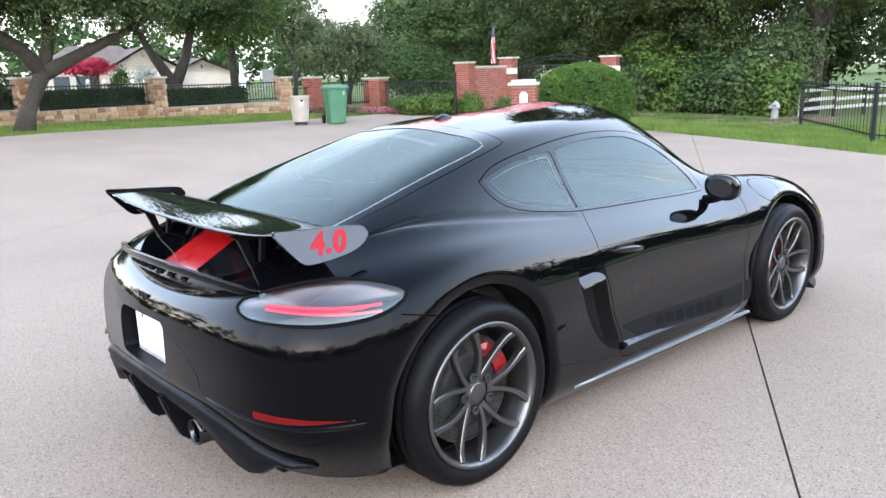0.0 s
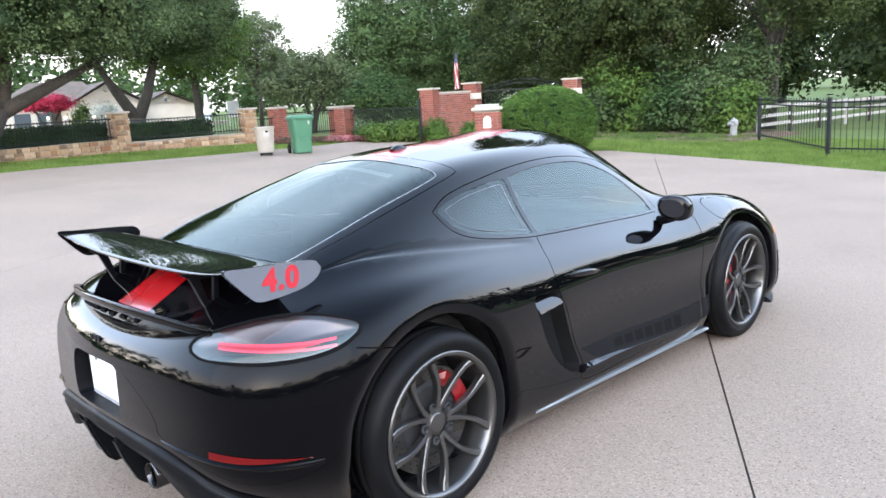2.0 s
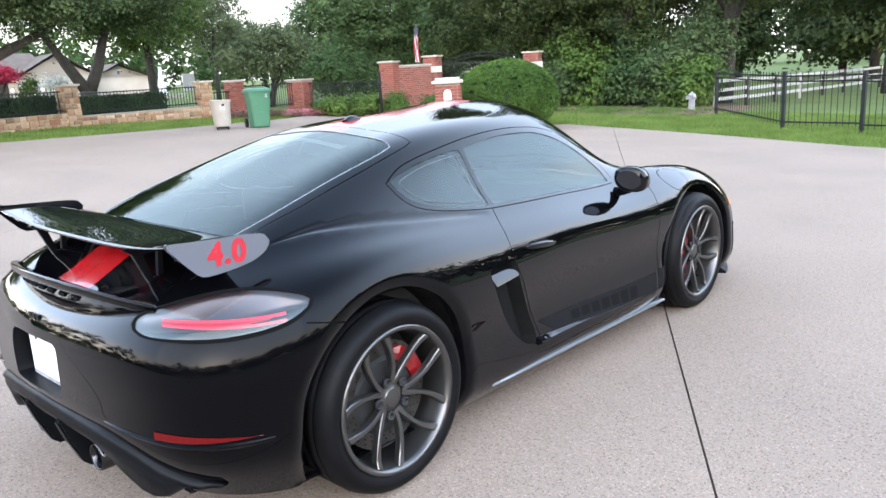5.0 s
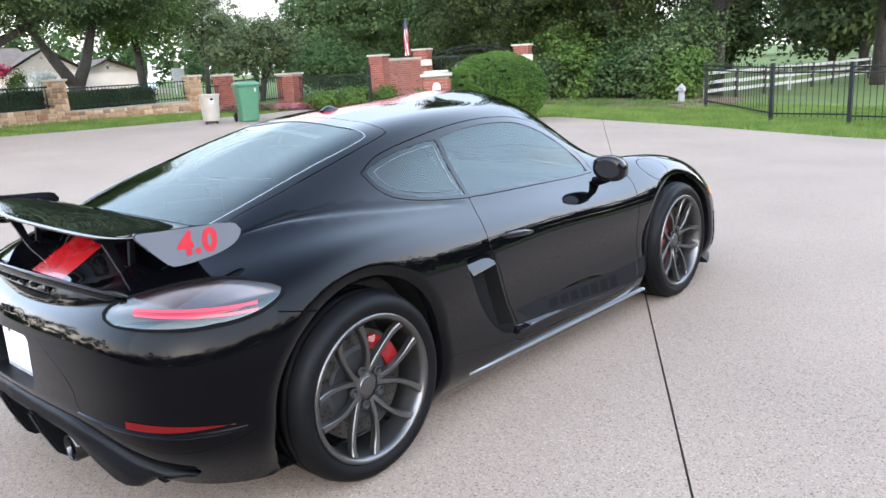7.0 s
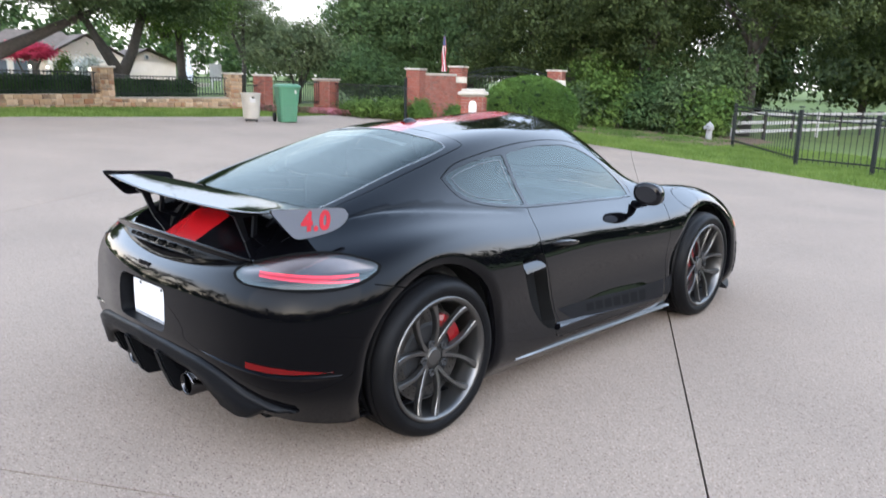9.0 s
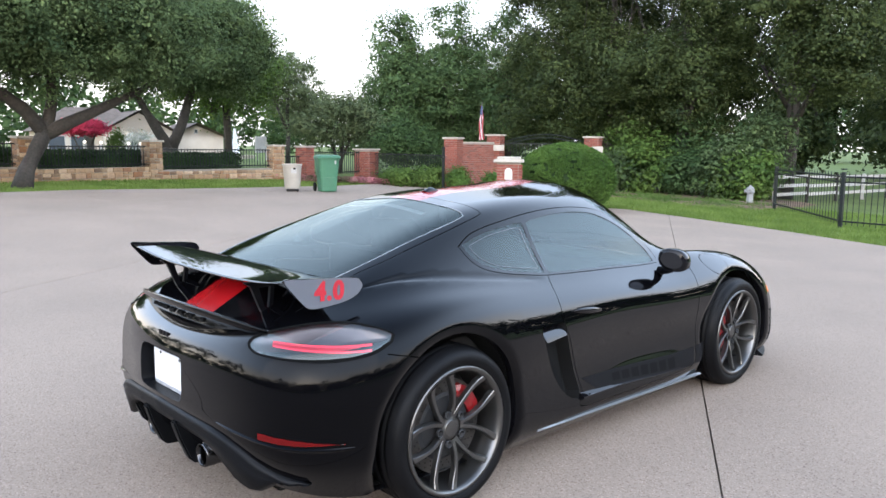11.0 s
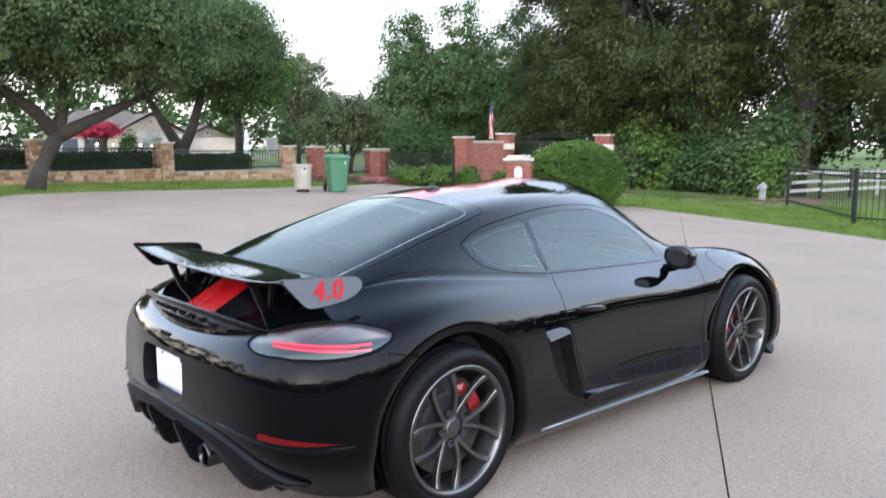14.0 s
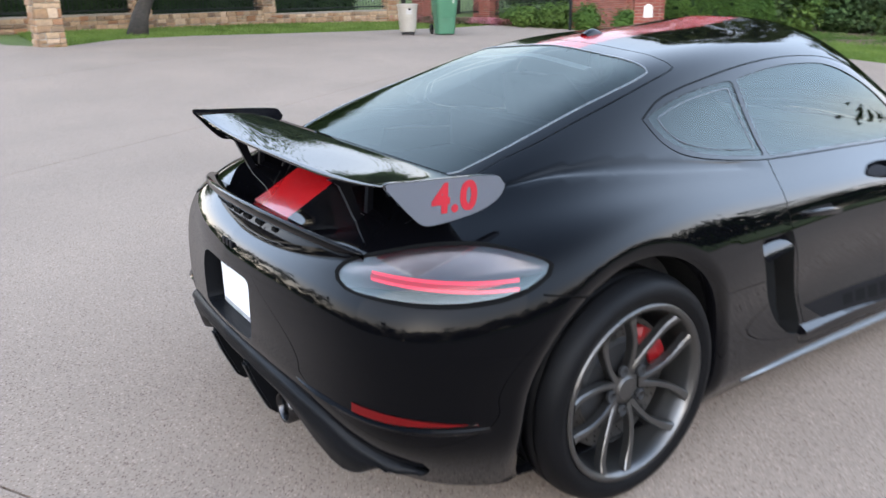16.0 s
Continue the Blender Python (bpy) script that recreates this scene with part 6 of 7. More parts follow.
top = lambda u: 0.268 - 0.040 * (u - 2.24) / 1.16
low = lambda u: max(0.120 + 0.012, 0.268 - 0.55 * (u - 2.235)) if u < 2.37 else 0.196 - 0.075 * (u - 2.37) / 1.03
patch("door_film", 2.24, 3.29, low, top, 0.0012, film, "dark satin film stripe", 60, 3)
patch("door_film", 3.31, 3.41, low, top, 0.0012, film, "dark satin film stripe", 10, 3)
for k in range(7):
    u = 2.50 + 0.088 * k
    patch("letter_bar", u, u + 0.066, lambda q: low(q) + 0.02, lambda q: top(q) - 0.018, 0.0022, letter_film, "", 4, 1)
q = np.array([(p.x, p.y) for p in LOOPS["side_intake"]])
p, nn = BODY.at(q[:, 0], q[:, 1]), BODY.normal(q[:, 0], q[:, 1])
n = len(q)
for s in (1, -1):
    deep = p - nn * 0.055 + [0, -0.03, 0]
    f = [(k, (k + 1) % n, n + (k + 1) % n, n + k) for k in range(n)] + [tuple(range(n, 2 * n))]
    ob = raw("side_intake", np.concatenate([p, deep]) * [s, 1, 1], f, LINER, car, False)
    ob["label"] = "dark side air intake behind the door"
    corners = [(1.892, 0.534, -0.034), (2.06, 0.543, -0.034), (2.072, 0.492, 0.003), (1.912, 0.478, 0.003)]
    rows = []
    for t in np.linspace(0, 1, 7):
        row = []
        for r in np.linspace(0, 1, 5):
            a = np.array(corners[0]) * (1 - t) + np.array(corners[1]) * t
            b = np.array(corners[3]) * (1 - t) + np.array(corners[2]) * t
            c = a * (1 - r) + b * r
            w = BODY.at([c[0]], [c[1]])[0] + BODY.normal([c[0]], [c[1]])[0] * (c[2] + 0.004 * math.sin(math.pi * r))
            row.append((s * w[0], w[1], w[2]))
        rows.append(row)
    bm = bmesh.new()
    loft(bm, rows, closed=False)
    part("intake_blade", bm, GLOSS, car, "gloss blade over the side intake", True)
    # handle
    h = new("door_handle")
    h.parent = car
    bm = bmesh.new()
    rings = []
    for t in np.linspace(0, 1, 15):
        u, v = 2.150 + 0.222 * t, 0.588 - 0.014 * t
        a, m = BODY.at([u], [v])[0], BODY.normal([u], [v])[0]
        lift = 0.004 + 0.022 * math.sin(math.pi * min(1, max(0, t))) ** 0.5
        hh = 0.006 + 0.009 * math.sin(math.pi * t) ** 0.6
        ring = []
        for k in range(8):
            g = 2 * math.pi * k / 8
            w = a + m * (lift + 0.008 * math.cos(g)) + np.array([0, 0, hh * math.sin(g)])
            ring.append((s * w[0], w[1], w[2]))
        rings.append(ring)
    loft(bm, rings)
    part("grip", bm, GLOSS, h, "gloss black pull handle", True)
    patch("pocket", 2.19, 2.33, lambda u: 0.574, lambda u: 0.604, 0.001, LINER, "", 10, 2, (s,), h)

# mirrors
for s in (1, -1):
    mir = new("door_mirror")
    mir.parent = car
    mir["label"] = "gloss black door mirror on a stalk"
    bm = bmesh.new()
    rings = []
    for t, ky, kr in ((0, -0.045, 0.90), (0.1, -0.038, 0.98), (0.3, -0.01, 1.0), (0.55, 0.03, 0.93), (0.75, 0.06, 0.75), (0.9, 0.085, 0.48), (1.0, 0.095, 0.12)):
        ring = []
        for k in range(24):
            g = 2 * math.pi * k / 24
            cx, cz = math.cos(g), math.sin(g)
            rx, rz = 0.071 * kr, 0.062 * kr
            ring.append((s * (0.856 + rx * abs(cx) ** 0.8 * (1 if cx > 0 else -1)), 1.70 + ky + 0.03 * cx * (1 - t), 0.872 + rz * abs(cz) ** 0.8 * (1 if cz > 0 else -1) - 0.012 * cx))
        rings.append(ring)
    loft(bm, rings)
    part("shell", bm, GLOSS, mir, "", True)
    bm = bmesh.new()
    ring = [(s * (0.856 + 0.052 * math.cos(g)), 1.652 + 0.026 * math.cos(g), 0.872 + 0.044 * math.sin(g) - 0.010 * math.cos(g)) for g in np.linspace(0, 2 * math.pi, 25)[:-1]]
    bm.faces.new([bm.verts.new(p) for p in ring])
    part("mirror_glass", bm, plain("dim_mirror", (0.06, 0.065, 0.075), 0.02, 1.0), mir, "mirror glass")
    bm = bmesh.new()
    tube(bm, [(s * 0.745, 1.72, 0.795), (s * 0.80, 1.715, 0.805), (s * 0.845, 1.71, 0.825)], [0.026, 0.020, 0.022], 10)
    part("stalk", bm, TRIM, mir, "", True)

# pale line inside the quarter window, and the bright bead round the rear window
for s in (1, -1):
    q = np.array([(p.x, p.y) for p in LOOPS["quarter_glass"]])
    c = q.mean(0)
    q = c + (q - c) * [0.84, 0.80]
    p = (BODY.at(q[:, 0], q[:, 1]) - BODY.normal(q[:, 0], q[:, 1]) * 0.0015) * [s, 1, 1]
    bm = bmesh.new()
    tube(bm, [*p, p[0]], 0.0011, 5, cap=False)
    part("glass_line", bm, SATIN_GREY, PANELS[("quarter_glass", s)], "thin pale line on the glass")
q = np.array([(p.x, p.y) for p in LOOPS["hatch_glass"]])
p = BODY.at(q[:, 0], q[:, 1])
bm = bmesh.new()
ring = np.concatenate([p, (p * [-1, 1, 1])[::-1][1:-1]])
tube(bm, [*ring, ring[0]], 0.0022, 6, cap=False)
part("window_bead", bm, BLADE, PANELS[("hatch_glass", 1)], "thin bright bead round the glass", True)

patch("high_brake_lamp", 1.655, 1.690, lambda u: 1.30, lambda u: VTOP, -0.006, plain("grey_lamp_strip", (0.32, 0.34, 0.36), 0.35), "grey high-level brake lamp strip", 4, 14, (1, -1), PANELS[("hatch_glass", 1)])

# lamps and ducts by the front wheel, splitter, aerial
patch("side_marker", 4.185, 4.24, lambda u: 0.490, lambda u: 0.535, 0.003, AMBER, "amber side marker", 6, 3)
for s in (1, -1):
    duct = new("front_duct")
    duct.parent = car
    duct["label"] = "black duct with slats beside the front wheel"
    patch("opening", 4.235, 4.285, lambda u: 0.13, lambda u: 0.37, 0.0015, LINER, "", 4, 6, (s,), duct)
    for v in (0.17, 0.23, 0.29, 0.35):
        patch("slat", 4.232, 4.288, lambda u: v, lambda u: v + 0.008, 0.007, GLOSS, "", 4, 1, (s,), duct)
bm = bmesh.new()
rings = []
for u in np.linspace(4.24, UEND, 40):
    a = BODY.at([u], [0.02])[0]
    m = BODY.normal([u], [0.1])[0]
    o = a + np.array([m[0], m[1], 0]) * 0.035
    rings.append([(a[0], a[1], 0.135), (o[0], o[1], 0.112), (o[0], o[1], 0.100), (a[0] * 0.8, a[1] - 0.05, 0.100)])
rings += [[(-x, y, z) for x, y, z in r] for r in rings[-2::-1]]
loft(bm, rings)
part("front_splitter", bm, PLASTIC, car, "black front splitter")
bm = bmesh.new()
rings = []
for t in np.linspace(0, 1, 9):
    y = 0.605 + 0.085 * t
    hgt = 0.024 * math.sin(math.pi * (0.12 + 0.8 * t)) ** 0.8
    z = float(BODY.at([1.98 + 0.085 * t], [VTOP])[0, 2])
    rings.append([(0.019 * math.cos(g), y, z - 0.004 + max(0, hgt * math.sin(g))) for g in np.linspace(0, math.pi, 9)])
loft(bm, rings, closed=False)
part("roof_aerial", bm, GLOSS, car, "small roof aerial", True)

# cabin
bm = bmesh.new()
box(bm, 0, 1.1, 0.42, 1.42, 2.2, 0.5, 0.05)
part("cabin_tub", bm, CABIN, car)
bm = bmesh.new()
box(bm, 0, 1.88, 0.74, 1.25, 0.36, 0.16, 0.05, 0, 3)
part("dashboard", bm, CABIN, car, "black dashboard")
bm = bmesh.new()
box(bm, 0, -0.1, 0.72, 1.05, 0.95, 0.14, 0.04)
box(bm, 0, 0.42, 0.80, 1.1, 0.12, 0.28, 0.04)
part("luggage_shelf", bm, CABIN, car)
for s in (1, -1):
    seat = new("bucket_seat")
    seat.parent = car
    seat["label"] = "dark bucket seat"
    bm = bmesh.new()
    rings = []
    for t in np.linspace(0, 1, 12):
        y, z = 0.98 - 0.30 * t, 0.55 + 0.52 * t
        w = 0.25 - 0.03 * t if t < 0.68 else 0.23 - 0.36 * (t - 0.68)
        rings.append([(s * 0.36 + w * a, y + b, z) for a, b in ((-1, 0.06), (-0.85, -0.02), (-0.5, 0.02), (0, 0.03), (0.5, 0.02), (0.85, -0.02), (1, 0.06), (0.8, -0.1), (0, -0.11), (-0.8, -0.1))])
    loft(bm, rings)
    part("backrest", bm, CABIN, seat, "", True)
    bm = bmesh.new()
    box(bm, s * 0.36, 1.22, 0.60, 0.48, 0.52, 0.14, 0.05, 0, 3)
    part("cushion", bm, CABIN, seat)
bm = bmesh.new()
m = pose(-0.36, 1.56, 0.80, 68, 0, 0)
rings = []
for k in range(33):
    a = 2 * math.pi * k / 32
    rings.append([m @ Vector(((0.182 + 0.016 * math.cos(g)) * math.cos(a), (0.182 + 0.016 * math.cos(g)) * math.sin(a), 0.016 * math.sin(g))) for g in np.linspace(0, 2 * math.pi, 9)[:-1]])
loft(bm, rings, caps=False)
for a in (0, 180, 270):
    tube(bm, [m @ Vector((0, 0, -0.01)), m @ Vector((0.18 * math.cos(radians(a)), 0.18 * math.sin(radians(a)), 0))], [0.03, 0.018], 8)
part("steering_wheel", bm, CABIN, car, "black steering wheel", True)
bm = bmesh.new()
box(bm, 0, 1.24, 0.15, 1.36, 3.0, 0.05)
part("floor_pan", bm, LINER, car)


# ---- things about the court ----
BIN_GREEN = material("green_bin_plastic", (0.035, 0.12, 0.066), 0.5, vary=0.12, scale=5, fine=200, bump=0.03)
BIN_GREY = material("grey_bin_plastic", (0.26, 0.235, 0.20), 0.55, vary=0.12, scale=5, fine=200, bump=0.03)
HYDRANT = material("silver_hydrant_paint", (0.20, 0.20, 0.197), 0.45, vary=0.15, scale=8, fine=120)
WHITE_PAINT = material("weathered_white_paint", (0.30, 0.29, 0.275), 0.7, vary=0.2, scale=3, fine=50)
STUCCO = material("cream_stucco", (0.37, 0.325, 0.275), 0.9, vary=0.12, scale=1.2, fine=40)
SHINGLE = material("grey_shingles", (0.115, 0.095, 0.082), 0.95, vary=0.25, scale=2, fine=30, spec=0.1)
PANE = plain("window_pane", (0.05, 0.06, 0.07), 0.08, coat=1.0)
WATER_SPRAY = plain("white_spray", (0.80, 0.83, 0.87), 0.9)
GLOBE = plain("lit_globe", (1.0, 0.90, 0.74), 0.4, emit=0.35)
FLAG_RED, FLAG_WHITE, FLAG_BLUE = plain("flag_red", (0.25, 0.02, 0.03), 0.8), plain("flag_white", (0.40, 0.40, 0.40), 0.8), plain("flag_blue", (0.02, 0.03, 0.07), 0.8)


def ring_loft(bm, levels, corner=0.35, steps=20):
    """Stacked rounded rectangles: (half width, half depth, z, shift in y)."""
    rings = []
    for hx, hy, z, dy in levels:
        ring = []
        for k in range(steps):
            a = 2 * math.pi * (k + 0.5) / steps
            c, s = math.cos(a), math.sin(a)
            ring.append((hx * abs(c) ** corner * (1 if c > 0 else -1), dy + hy * abs(s) ** corner * (1 if s > 0 else -1), z))
        rings.append(ring)
    return loft(bm, rings)


def green_bin(x, y, rz):
    """A wheeled cart: tapered body, rim, hinged lid with front lip, axle, wheels and handle."""
    t = thing("wheeled_bin", x, y, ground_z(x, y), rz, "green wheeled rubbish cart standing on the concrete", "bin")
    bm = bmesh.new()
    ring_loft(bm, [(0.235, 0.24, 0.02, 0), (0.24, 0.25, 0.05, 0), (0.265, 0.275, 0.45, 0), (0.27, 0.28, 0.47, 0), (0.285, 0.30, 0.60, 0), (0.315, 0.35, 0.97, 0)])
    part("body", bm, BIN_GREEN, t, smooth=False)
    bm = bmesh.new()
    ring_loft(bm, [(0.335, 0.37, 0.95, 0), (0.34, 0.375, 0.97, 0), (0.335, 0.37, 0.99, 0)])
    part("rim", bm, BIN_GREEN, t)
    bm = bmesh.new()
    ring_loft(bm, [(0.345, 0.385, 0.985, -0.01), (0.35, 0.39, 1.0, -0.01), (0.33, 0.37, 1.045, 0), (0.25, 0.29, 1.075, 0)])
    part("lid", bm, BIN_GREEN, t, "slightly domed lid")
    bm = bmesh.new()
    tube(bm, [(-0.24, 0.40, 1.0), (0.24, 0.40, 1.0)], 0.016, 8)
    part("handle", bm, BIN_GREEN, t)
    for s in (-1, 1):
        bm = bmesh.new()
        lathe(bm, [(0.03, -0.03), (0.12, -0.03), (0.135, -0.02), (0.135, 0.02), (0.12, 0.03), (0.03, 0.03)], 22, pose(s * 0.30, 0.26, 0.135, 0, 90, 0))
        part("wheel", bm, RUBBER, t)
    bm = bmesh.new()
    box(bm, 0.16, -0.345, 0.86, 0.05, 0.008, 0.10, 0.002)
    part("mark", bm, WHITE_PAINT, t, "small pale printed mark")
    bm = bmesh.new()
    box(bm, 0, -0.285, 0.42, 0.30, 0.02, 0.02, 0.004)
    part("front_rib", bm, BIN_GREEN, t)


def grey_bin(x, y, rz):
    t = thing("rubbish_bin", x, y, ground_z(x, y), rz, "pale grey round rubbish can with a paper label", "bin")
    bm = bmesh.new()
    lathe(bm, [(0.001, 0.09), (0.215, 0.09), (0.22, 0.12), (0.265, 0.74), (0.285, 0.745), (0.288, 0.78), (0.27, 0.79), (0.262, 0.78), (0.23, 0.3), (0.001, 0.3)], 32)
    part("body", bm, BIN_GREY, t, smooth=False)
    bm = bmesh.new()
    box(bm, 0, 0, 0.05, 0.34, 0.26, 0.05, 0.01)
    part("dolly", bm, CABIN, t, "dark wheeled base")
    for sx in (-1, 1):
        for sy in (-1, 1):
            bm = bmesh.new()
            lathe(bm, [(0.001, -0.015), (0.03, -0.015), (0.03, 0.015), (0.001, 0.015)], 12, pose(sx * 0.14, sy * 0.1, 0.03, 0, 90, 0))
            part("castor", bm, RUBBER, t)
    bm = bmesh.new()
    box(bm, 0.03, -0.268, 0.60, 0.16, 0.006, 0.14, 0.001)
    part("paper_label", bm, WHITE_PAINT, t, "white paper label")
    bm = bmesh.new()
    box(bm, 0.05, -0.274, 0.66, 0.07, 0.004, 0.05)
    part("label_print", bm, GAP, t, "dark printed block")


green_bin(-15.55, 10.75, 70)
grey_bin(-15.75, 9.70, 60)


def hydrant(x, y):
    t = thing("fire_hydrant", x, y, ground_z(x, y) - 0.03, -40, "silver painted fire hydrant in the grass", "hydrant")
    bm = bmesh.new()
    lathe(bm, [(0.15, 0), (0.15, 0.05), (0.11, 0.06), (0.10, 0.38), (0.125, 0.39), (0.125, 0.43), (0.105, 0.44), (0.10, 0.52)], 20)
    part("barrel", bm, HYDRANT, t, smooth=False)
    bm = bmesh.new()
    lathe(bm, [(0.13, 0.50), (0.13, 0.535), (0.11, 0.56), (0.07, 0.60), (0.03, 0.615), (0.03, 0.66), (0.001, 0.66)], 20)
    part("bonnet", bm, HYDRANT, t)
    for m in (pose(0, 0, 0.45, 90, 0, 0), pose(0, 0, 0.45, 0, 90, 0), pose(0, 0, 0.45, 0, -90, 0)):
        bm = bmesh.new()
        lathe(bm, [(0.055, 0.08), (0.055, 0.15), (0.065, 0.15), (0.065, 0.19), (0.02, 0.20), (0.02, 0.22), (0.001, 0.22)], 14, m)
        part("outlet", bm, HYDRANT, t)


hydrant(-8.35, 22.6)


def flag(x, y, z0):
    t = thing("flag", x, y, z0, 0, "hanging flag with red and white stripes on a thin pole", "flag")
    bm = bmesh.new()
    tube(bm, [(0, 0, 0), (0.04, 0.02, 1.55)], [0.014, 0.009], 8)
    part("pole", bm, STEEL, t)
    for k in range(5):
        bm = bmesh.new()
        rows = []
        for s in range(9):
            f = s / 8
            z = 1.35 - 1.25 * f
            w = 0.20 * (0.35 + 0.65 * f)
            a, b = -w / 2 + w * k / 5, -w / 2 + w * (k + 1) / 5
            wav = 0.03 * math.sin(9 * f + k * 1.3)
            rows.append([(0.02 + a * 0.7, a * 0.7 + wav, z), (0.02 + b * 0.7, b * 0.7 + wav + 0.012, z - 0.02)])
        loft(bm, rows, closed=False)
        part("stripe_fold", bm, FLAG_RED if k % 2 == 0 else FLAG_WHITE, t, smooth=True)
    bm = bmesh.new()
    rows = []
    for s in range(6):
        f = s / 5
        z = 1.36 - 0.34 * f
        w = 0.04 + 0.06 * f
        rows.append([(0.05 - w / 2, -0.015 - w / 2, z), (0.055 + w / 3, -0.02 + w / 3, z)])
    loft(bm, rows, closed=False)
    part("blue_canton", bm, FLAG_BLUE, t, "blue field")


flag(-17.05, 18.75, 1.65)

# tablets on the gate piers, and the arch of the drive gate
for x, y, z in ((-16.37, 19.02, 1.45), (-13.57, 21.30, 1.42)):
    bm = bmesh.new()
    box(bm, x, y, z, 0.03, 0.40, 0.22, 0.006, -50)
    tagged(part("stone_tablet", bm, CAPSTONE), "small pale stone tablet on a brick pier", "sign")
gate_arch = thing("gate_arch", 0, 0, 0, 0, "black iron arch over the drive gate", "gate")
for dz in (0.0, -0.12):
    bm = bmesh.new()
    pts = [(-16.5 + 2.4 * t, 19.5 + 1.8 * t, 1.68 + 0.28 * math.sin(math.pi * t) + dz) for t in np.linspace(0, 1, 15)]
    tube(bm, pts, 0.022, 6)
    part("arch_bar", bm, IRON, gate_arch)
post = thing("gate_post", -15.9, 15.75, ground_z(-15.9, 15.75), 0, "slim black iron post before the shrubs", "post")
bm = bmesh.new()
box(bm, 0, 0, 0.72, 0.07, 0.07, 1.44, 0.006)
part("shaft", bm, IRON, post)
bm = bmesh.new()
box(bm, 0, 0, 1.1, 0.1, 0.5, 0.03, 0.004, 30)
part("bracket", bm, IRON, post)


def ranch_fence(a, b, n):
    t = thing("board_fence", 0, 0, 0, 0, "weathered white three-board field fence", "fence")
    A, B = Vector(a), Vector(b)
    turn = math.degrees(math.atan2(B.y - A.y, B.x - A.x))
    for k in range(n + 1):
        p = A.lerp(B, k / n)
        bm = bmesh.new()
        box(bm, p.x, p.y, ground_z(p.x, p.y) + 0.5, 0.10, 0.10, 1.05, 0.006, turn)
        part("post", bm, BARK if k % 3 else WHITE_PAINT, t)
        if k < n:
            q = A.lerp(B, (k + 1) / n)
            c = (p + q) / 2
            for h in (0.30, 0.60, 0.92):
                bm = bmesh.new()
                box(bm, c.x, c.y, (ground_z(p.x, p.y) + ground_z(q.x, q.y)) / 2 + h, (q - p).length, 0.035, 0.115, 0.004, turn)
                part("board", bm, WHITE_PAINT, t)


ranch_fence((-8.4, 24.6), (-6.8, 46.0), 9)


def house():
    """The low cream house across the road: hipped grey roofs with two gables."""
    t = thing("house", -57.5, 18.5, 0.45, 82, "low cream stucco house with grey shingle roofs and gables", "house")

    def block(name, x0, x1, y0, y1, h):
        bm = bmesh.new()
        box(bm, (x0 + x1) / 2, (y0 + y1) / 2, h / 2, x1 - x0, y1 - y0, h)
        return part(name, bm, STUCCO, t)

    block("wall", -3.4, 3.0, 0, 7, 2.0)
    block("wing_wall", 0.5, 5.7, -1.2, 6, 2.0)
    block("far_wall", 6.0, 10.4, 1.0, 7, 1.75)

    def roof(name, pts, faces):
        bm = bmesh.new()
        vs = [bm.verts.new(p) for p in pts]
        for f in faces:
            bm.faces.new([vs[i] for i in f])
        bmesh.ops.recalc_face_normals(bm, faces=bm.faces)
        return part(name, bm, SHINGLE, t, "grey shingle roof")

    roof("main_roof", [(-3.9, -0.5, 1.95), (3.4, -0.5, 1.95), (3.4, 7.5, 1.95), (-3.9, 7.5, 1.95), (-1.2, 3.5, 3.85), (2.6, 3.5, 3.85)], [(0, 1, 5, 4), (1, 2, 5), (2, 3, 4, 5), (3, 0, 4), (0, 3, 2, 1)])
    roof("gable_roof", [(0.1, -1.6, 1.9), (6.1, -1.6, 1.9), (3.1, -1.6, 3.6), (0.1, 5, 1.9), (6.1, 5, 1.9), (3.1, 5, 3.6)], [(0, 2, 5, 3), (2, 1, 4, 5)])
    roof("far_roof", [(5.6, 0.4, 1.6), (10.8, 0.4, 1.6), (8.1, 0.4, 2.8), (5.6, 7, 1.6), (10.8, 7, 1.6), (8.1, 7, 2.8)], [(0, 2, 5, 3), (2, 1, 4, 5)])
    for name, pts in (("gable", [(0.5, -1.22, 1.95), (5.7, -1.22, 1.95), (3.1, -1.22, 3.38)]), ("gable", [(6.0, 0.98, 1.72), (10.4, 0.98, 1.72), (8.1, 0.98, 2.62)])):
        bm = bmesh.new()
        front = [bm.verts.new(p) for p in pts]
        bm.faces.new(front)
        bmesh.ops.solidify(bm, geom=list(bm.faces), thickness=0.15)
        part(name, bm, STUCCO, t)
    for x, y, w, z, h in ((-2.5, -0.02, 1.2, 1.05, 1.1), (-1.1, -0.02, 1.0, 1.05, 1.1), (3.1, -1.22, 1.4, 1.0, 1.2), (8.1, 0.98, 0.35, 2.1, 0.4)):
        win = new("window")
        win.parent = t
        bm = bmesh.new()
        box(bm, x, y - 0.02, z, w, 0.06, h)
        part("frame", bm, WHITE_PAINT, win)
        bm = bmesh.new()
        box(bm, x, y - 0.045, z, w - 0.14, 0.03, h - 0.14)
        part("pane", bm, PANE, win)
    bm = bmesh.new()
    box(bm, -0.4, -0.03, 0.9, 0.95, 0.08, 1.8)
    part("door", bm, BARK, t, "dark wooden front door")


house()

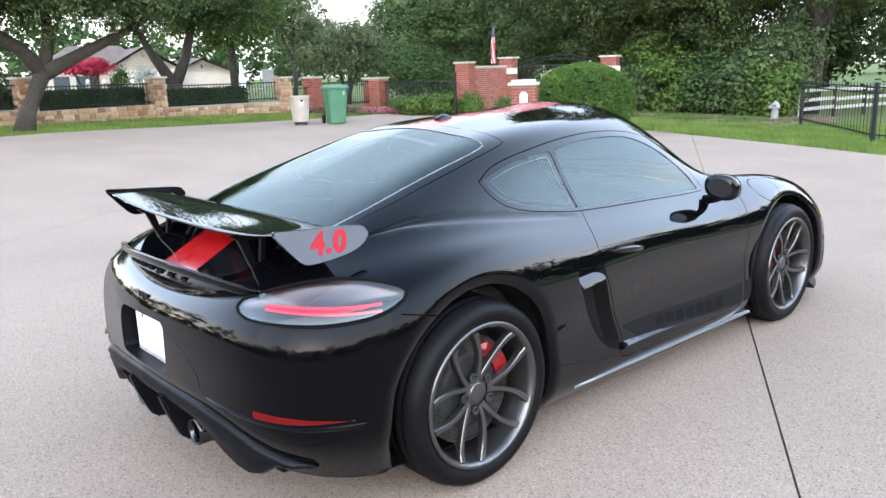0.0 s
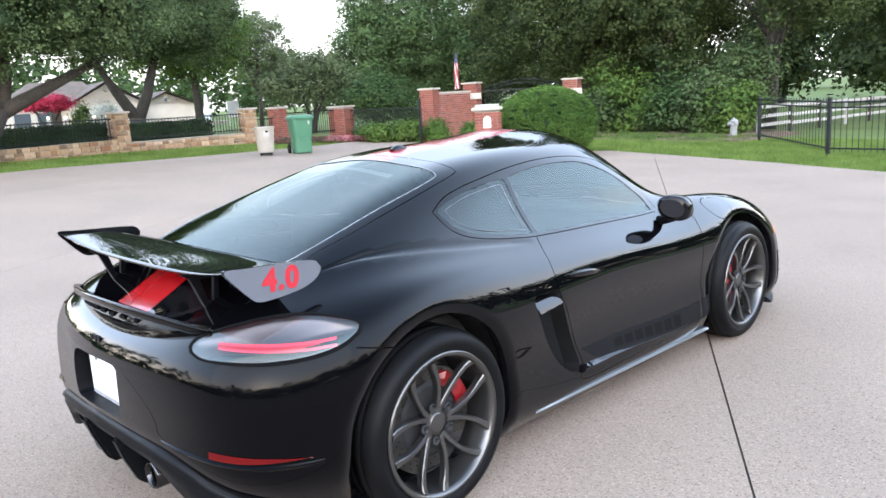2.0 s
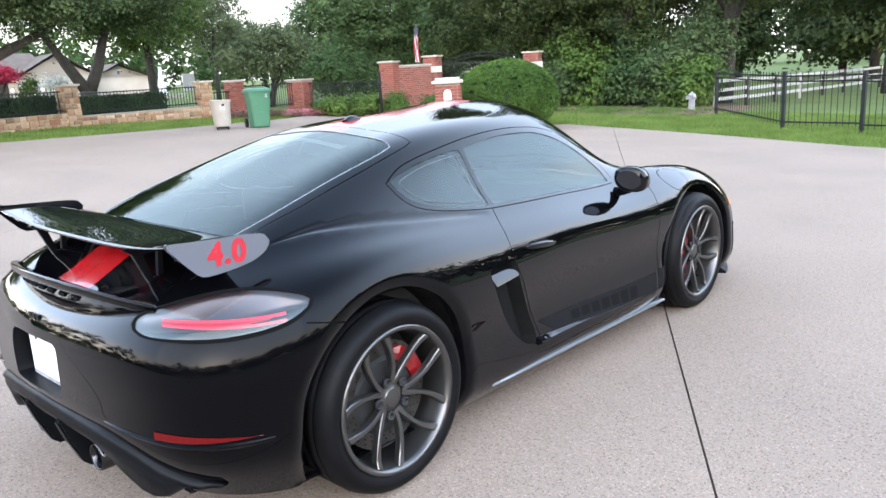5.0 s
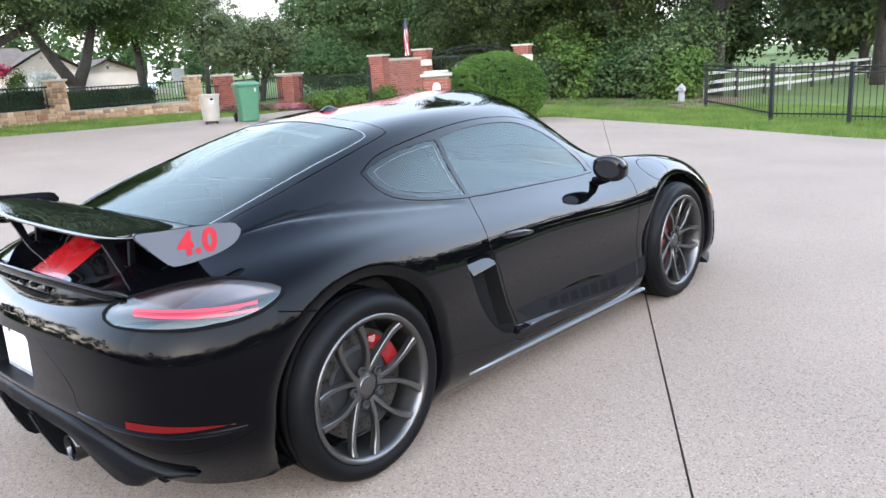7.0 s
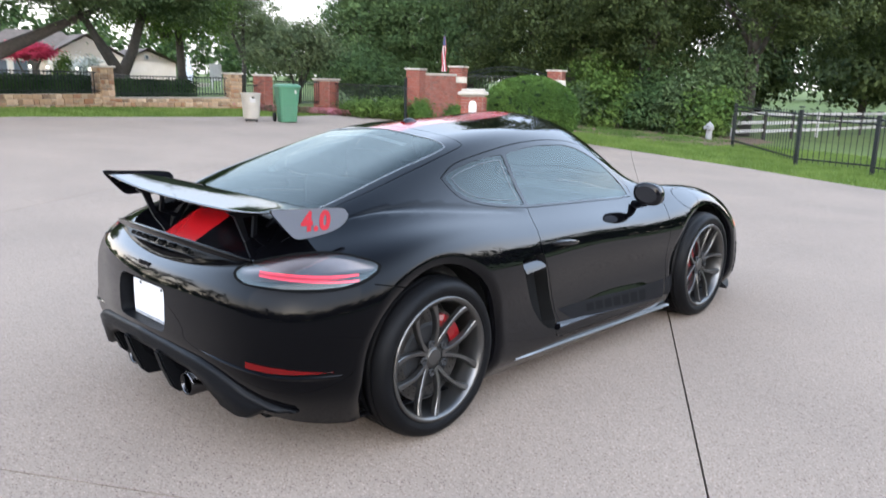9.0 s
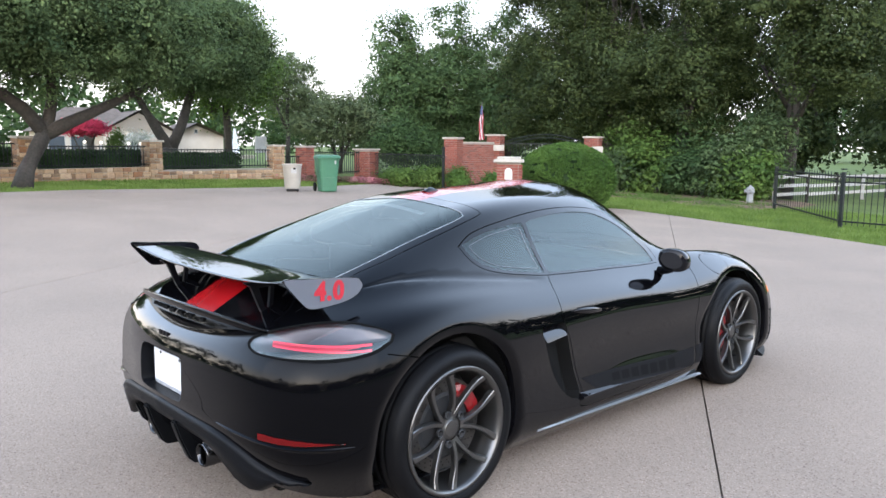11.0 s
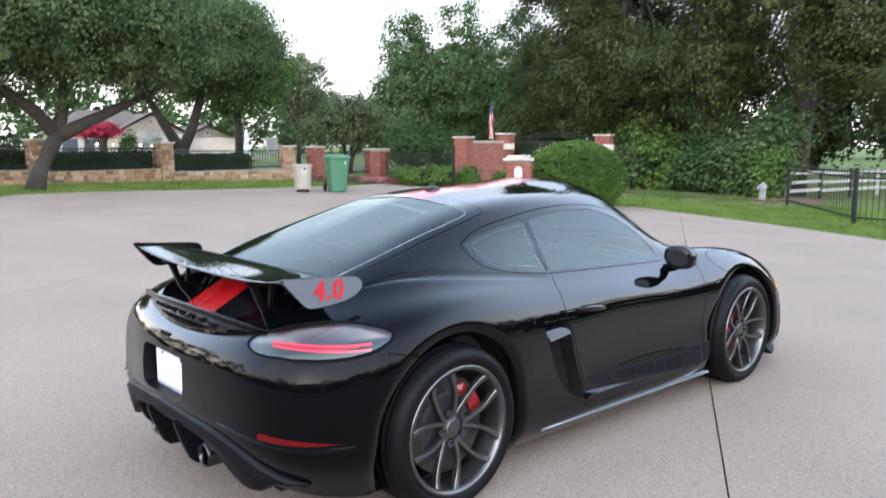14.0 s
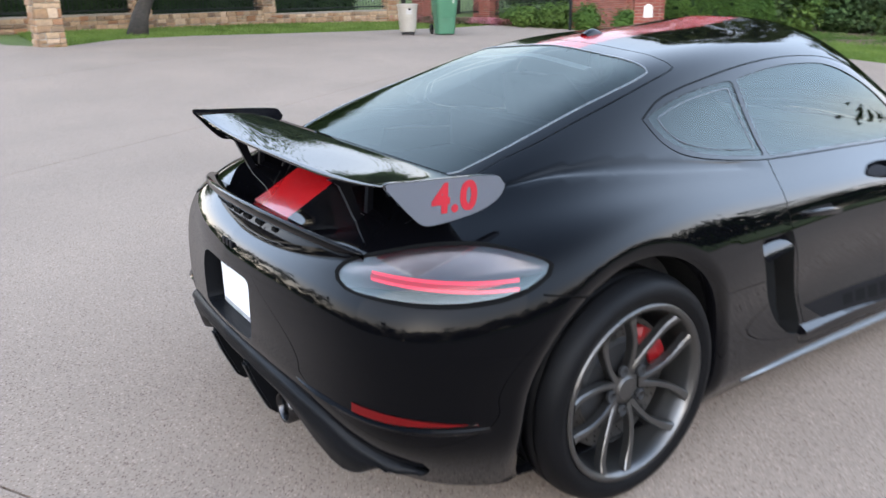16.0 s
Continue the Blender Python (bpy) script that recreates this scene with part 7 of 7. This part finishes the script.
# garden lamps, fountain, sign
for x, y in ((-28.3, 8.25), (-28.1, 8.8), (-27.8, 9.75), (-27.6, 10.15)):
    t = thing("garden_lamp", x, y, ground_z(x, y), 0, "white post with a lit globe lamp", "lamp", "garden lamps")
    bm = bmesh.new()
    box(bm, 0, 0, 0.5, 0.12, 0.12, 1.0, 0.01)
    part("post", bm, WHITE_PAINT, t)
    bm = bmesh.new()
    bmesh.ops.create_icosphere(bm, subdivisions=2, radius=0.06, matrix=pose(0, 0, 1.06))
    part("globe", bm, GLOBE, t, "lit globe", True)
rng = np.random.default_rng(91)
n = 1500
hgt = rng.uniform(0, 1, n) ** 0.7
rad = 0.08 + 0.5 * (1 - hgt) ** 1.5
ang = rng.uniform(0, 6.283, n)
p = np.stack([rad * np.cos(ang) * rng.uniform(0, 1, n), rad * np.sin(ang) * rng.uniform(0, 1, n), 2.2 * hgt], 1)
v, f = leaf_mesh(p, 0.07, rng, 0.4)
ft = thing("fountain", -49.9, 26.2, 0.45, 0, "tall white fountain jet in a garden pond", "fountain")
mesh_from("jet", v, f, WATER_SPRAY, ft)
bm = bmesh.new()
lathe(bm, [(1.4, 0), (1.5, 0.25), (1.35, 0.25), (1.3, 0.1), (0.001, 0.1)], 28)
part("basin", bm, CAPSTONE, ft)
sg = thing("yard_sign", -44.7, 25.4, 0.4, -60, "plain white board on short posts", "sign")
bm = bmesh.new()
box(bm, 0, 0, 1.1, 1.5, 0.05, 1.1, 0.01)
part("board", bm, WHITE_PAINT, sg)
for x in (-0.6, 0.6):
    bm = bmesh.new()
    box(bm, x, 0.06, 0.35, 0.08, 0.06, 0.7)
    part("leg", bm, WHITE_PAINT, sg)


# mulch bed under the trees, and tufts of grass along the verges
def sheet(name, outline, mat, lift, label, category):
    pts = [Vector(q) for q in outline]
    n = len(pts)
    xs, ys = [q[0] for q in outline], [q[1] for q in outline]
    for gx in np.arange(min(xs), max(xs), 0.6):
        for gy in np.arange(min(ys), max(ys), 0.6):
            if inside((gx, gy), outline):
                pts.append(Vector((gx, gy)))
    v, _, f, *_ = delaunay_2d_cdt(pts, [(k, (k + 1) % n) for k in range(n)], [list(range(n))], 1, 1e-5)
    rng_ = random.Random(4)
    ob = raw(name, [(q.x, q.y, ground_z(q.x, q.y) + lift + (rng_.uniform(0, 0.05) if k >= n else -0.03)) for k, q in enumerate(v)], f, mat, None, True)
    return tagged(ob, label, category, kind="structure")


sheet("mulch_bed", [(-13.4, 20.2), (-12.2, 19.9), (-9.9, 19.4), (-7.6, 19.6), (-7.0, 20.4), (-7.0, 21.8), (-7.4, 26), (-12, 28), (-17, 26), (-15.5, 23)], SOIL, 0.0, "brown mulch and leaf litter under the trees", "mulch")
rng = np.random.default_rng(17)


def blades(name, spots, height, label, mat=None):
    n = len(spots)
    a = rng.uniform(0, 6.283, n)
    h = height * rng.uniform(0.5, 1.2, n)
    w = 0.012 * rng.uniform(0.7, 1.4, n)
    z = np.array([ground_z(x, y) for x, y in spots]) - 0.035
    side = np.stack([np.cos(a), np.sin(a), 0 * a], 1) * w[:, None]
    base = np.concatenate([spots, z[:, None]], 1)
    lean = rng.normal(size=(n, 3)) * [0.4, 0.4, 0] * h[:, None]
    tip = base + lean + np.stack([0 * h, 0 * h, h], 1)
    v = np.stack([base - side, base + side, tip], 1).reshape(-1, 3)
    f = np.arange(3 * n).reshape(-1, 3)
    tagged(mesh_from(name, v, f, mat or GRASS_BLADE), label, "grass", kind="stuff")


def scatter(lo, hi, n, keep):
    q = rng.uniform(lo, hi, (n, 2))
    return q[np.array([keep(*p) for p in q])]


out_court = lambda x, y: not inside((x, y), COURT)
verge = scatter((-13.5, 12.8), (9.0, 22.5), 90000, lambda x, y: out_court(x, y) and not (x < -7.0 and y > 19.75))
blades("grass_verge", verge, 0.10, "short green grass along the court and fence")
verge = scatter((-21.8, 0.8), (-14.5, 17.5), 60000, lambda x, y: out_court(x, y) and y > 0.6)
blades("grass_verge", verge, 0.09, "short green grass before the stone wall")
weeds = scatter((-13.2, 19.7), (-7.2, 23.0), 9000, lambda x, y: noise.noise(Vector((x * 0.9, y * 0.9, 0))) > -0.25)
blades("ground_ivy", weeds, 0.16, "low ivy and weeds over the mulch", LEAF_LIGHT)
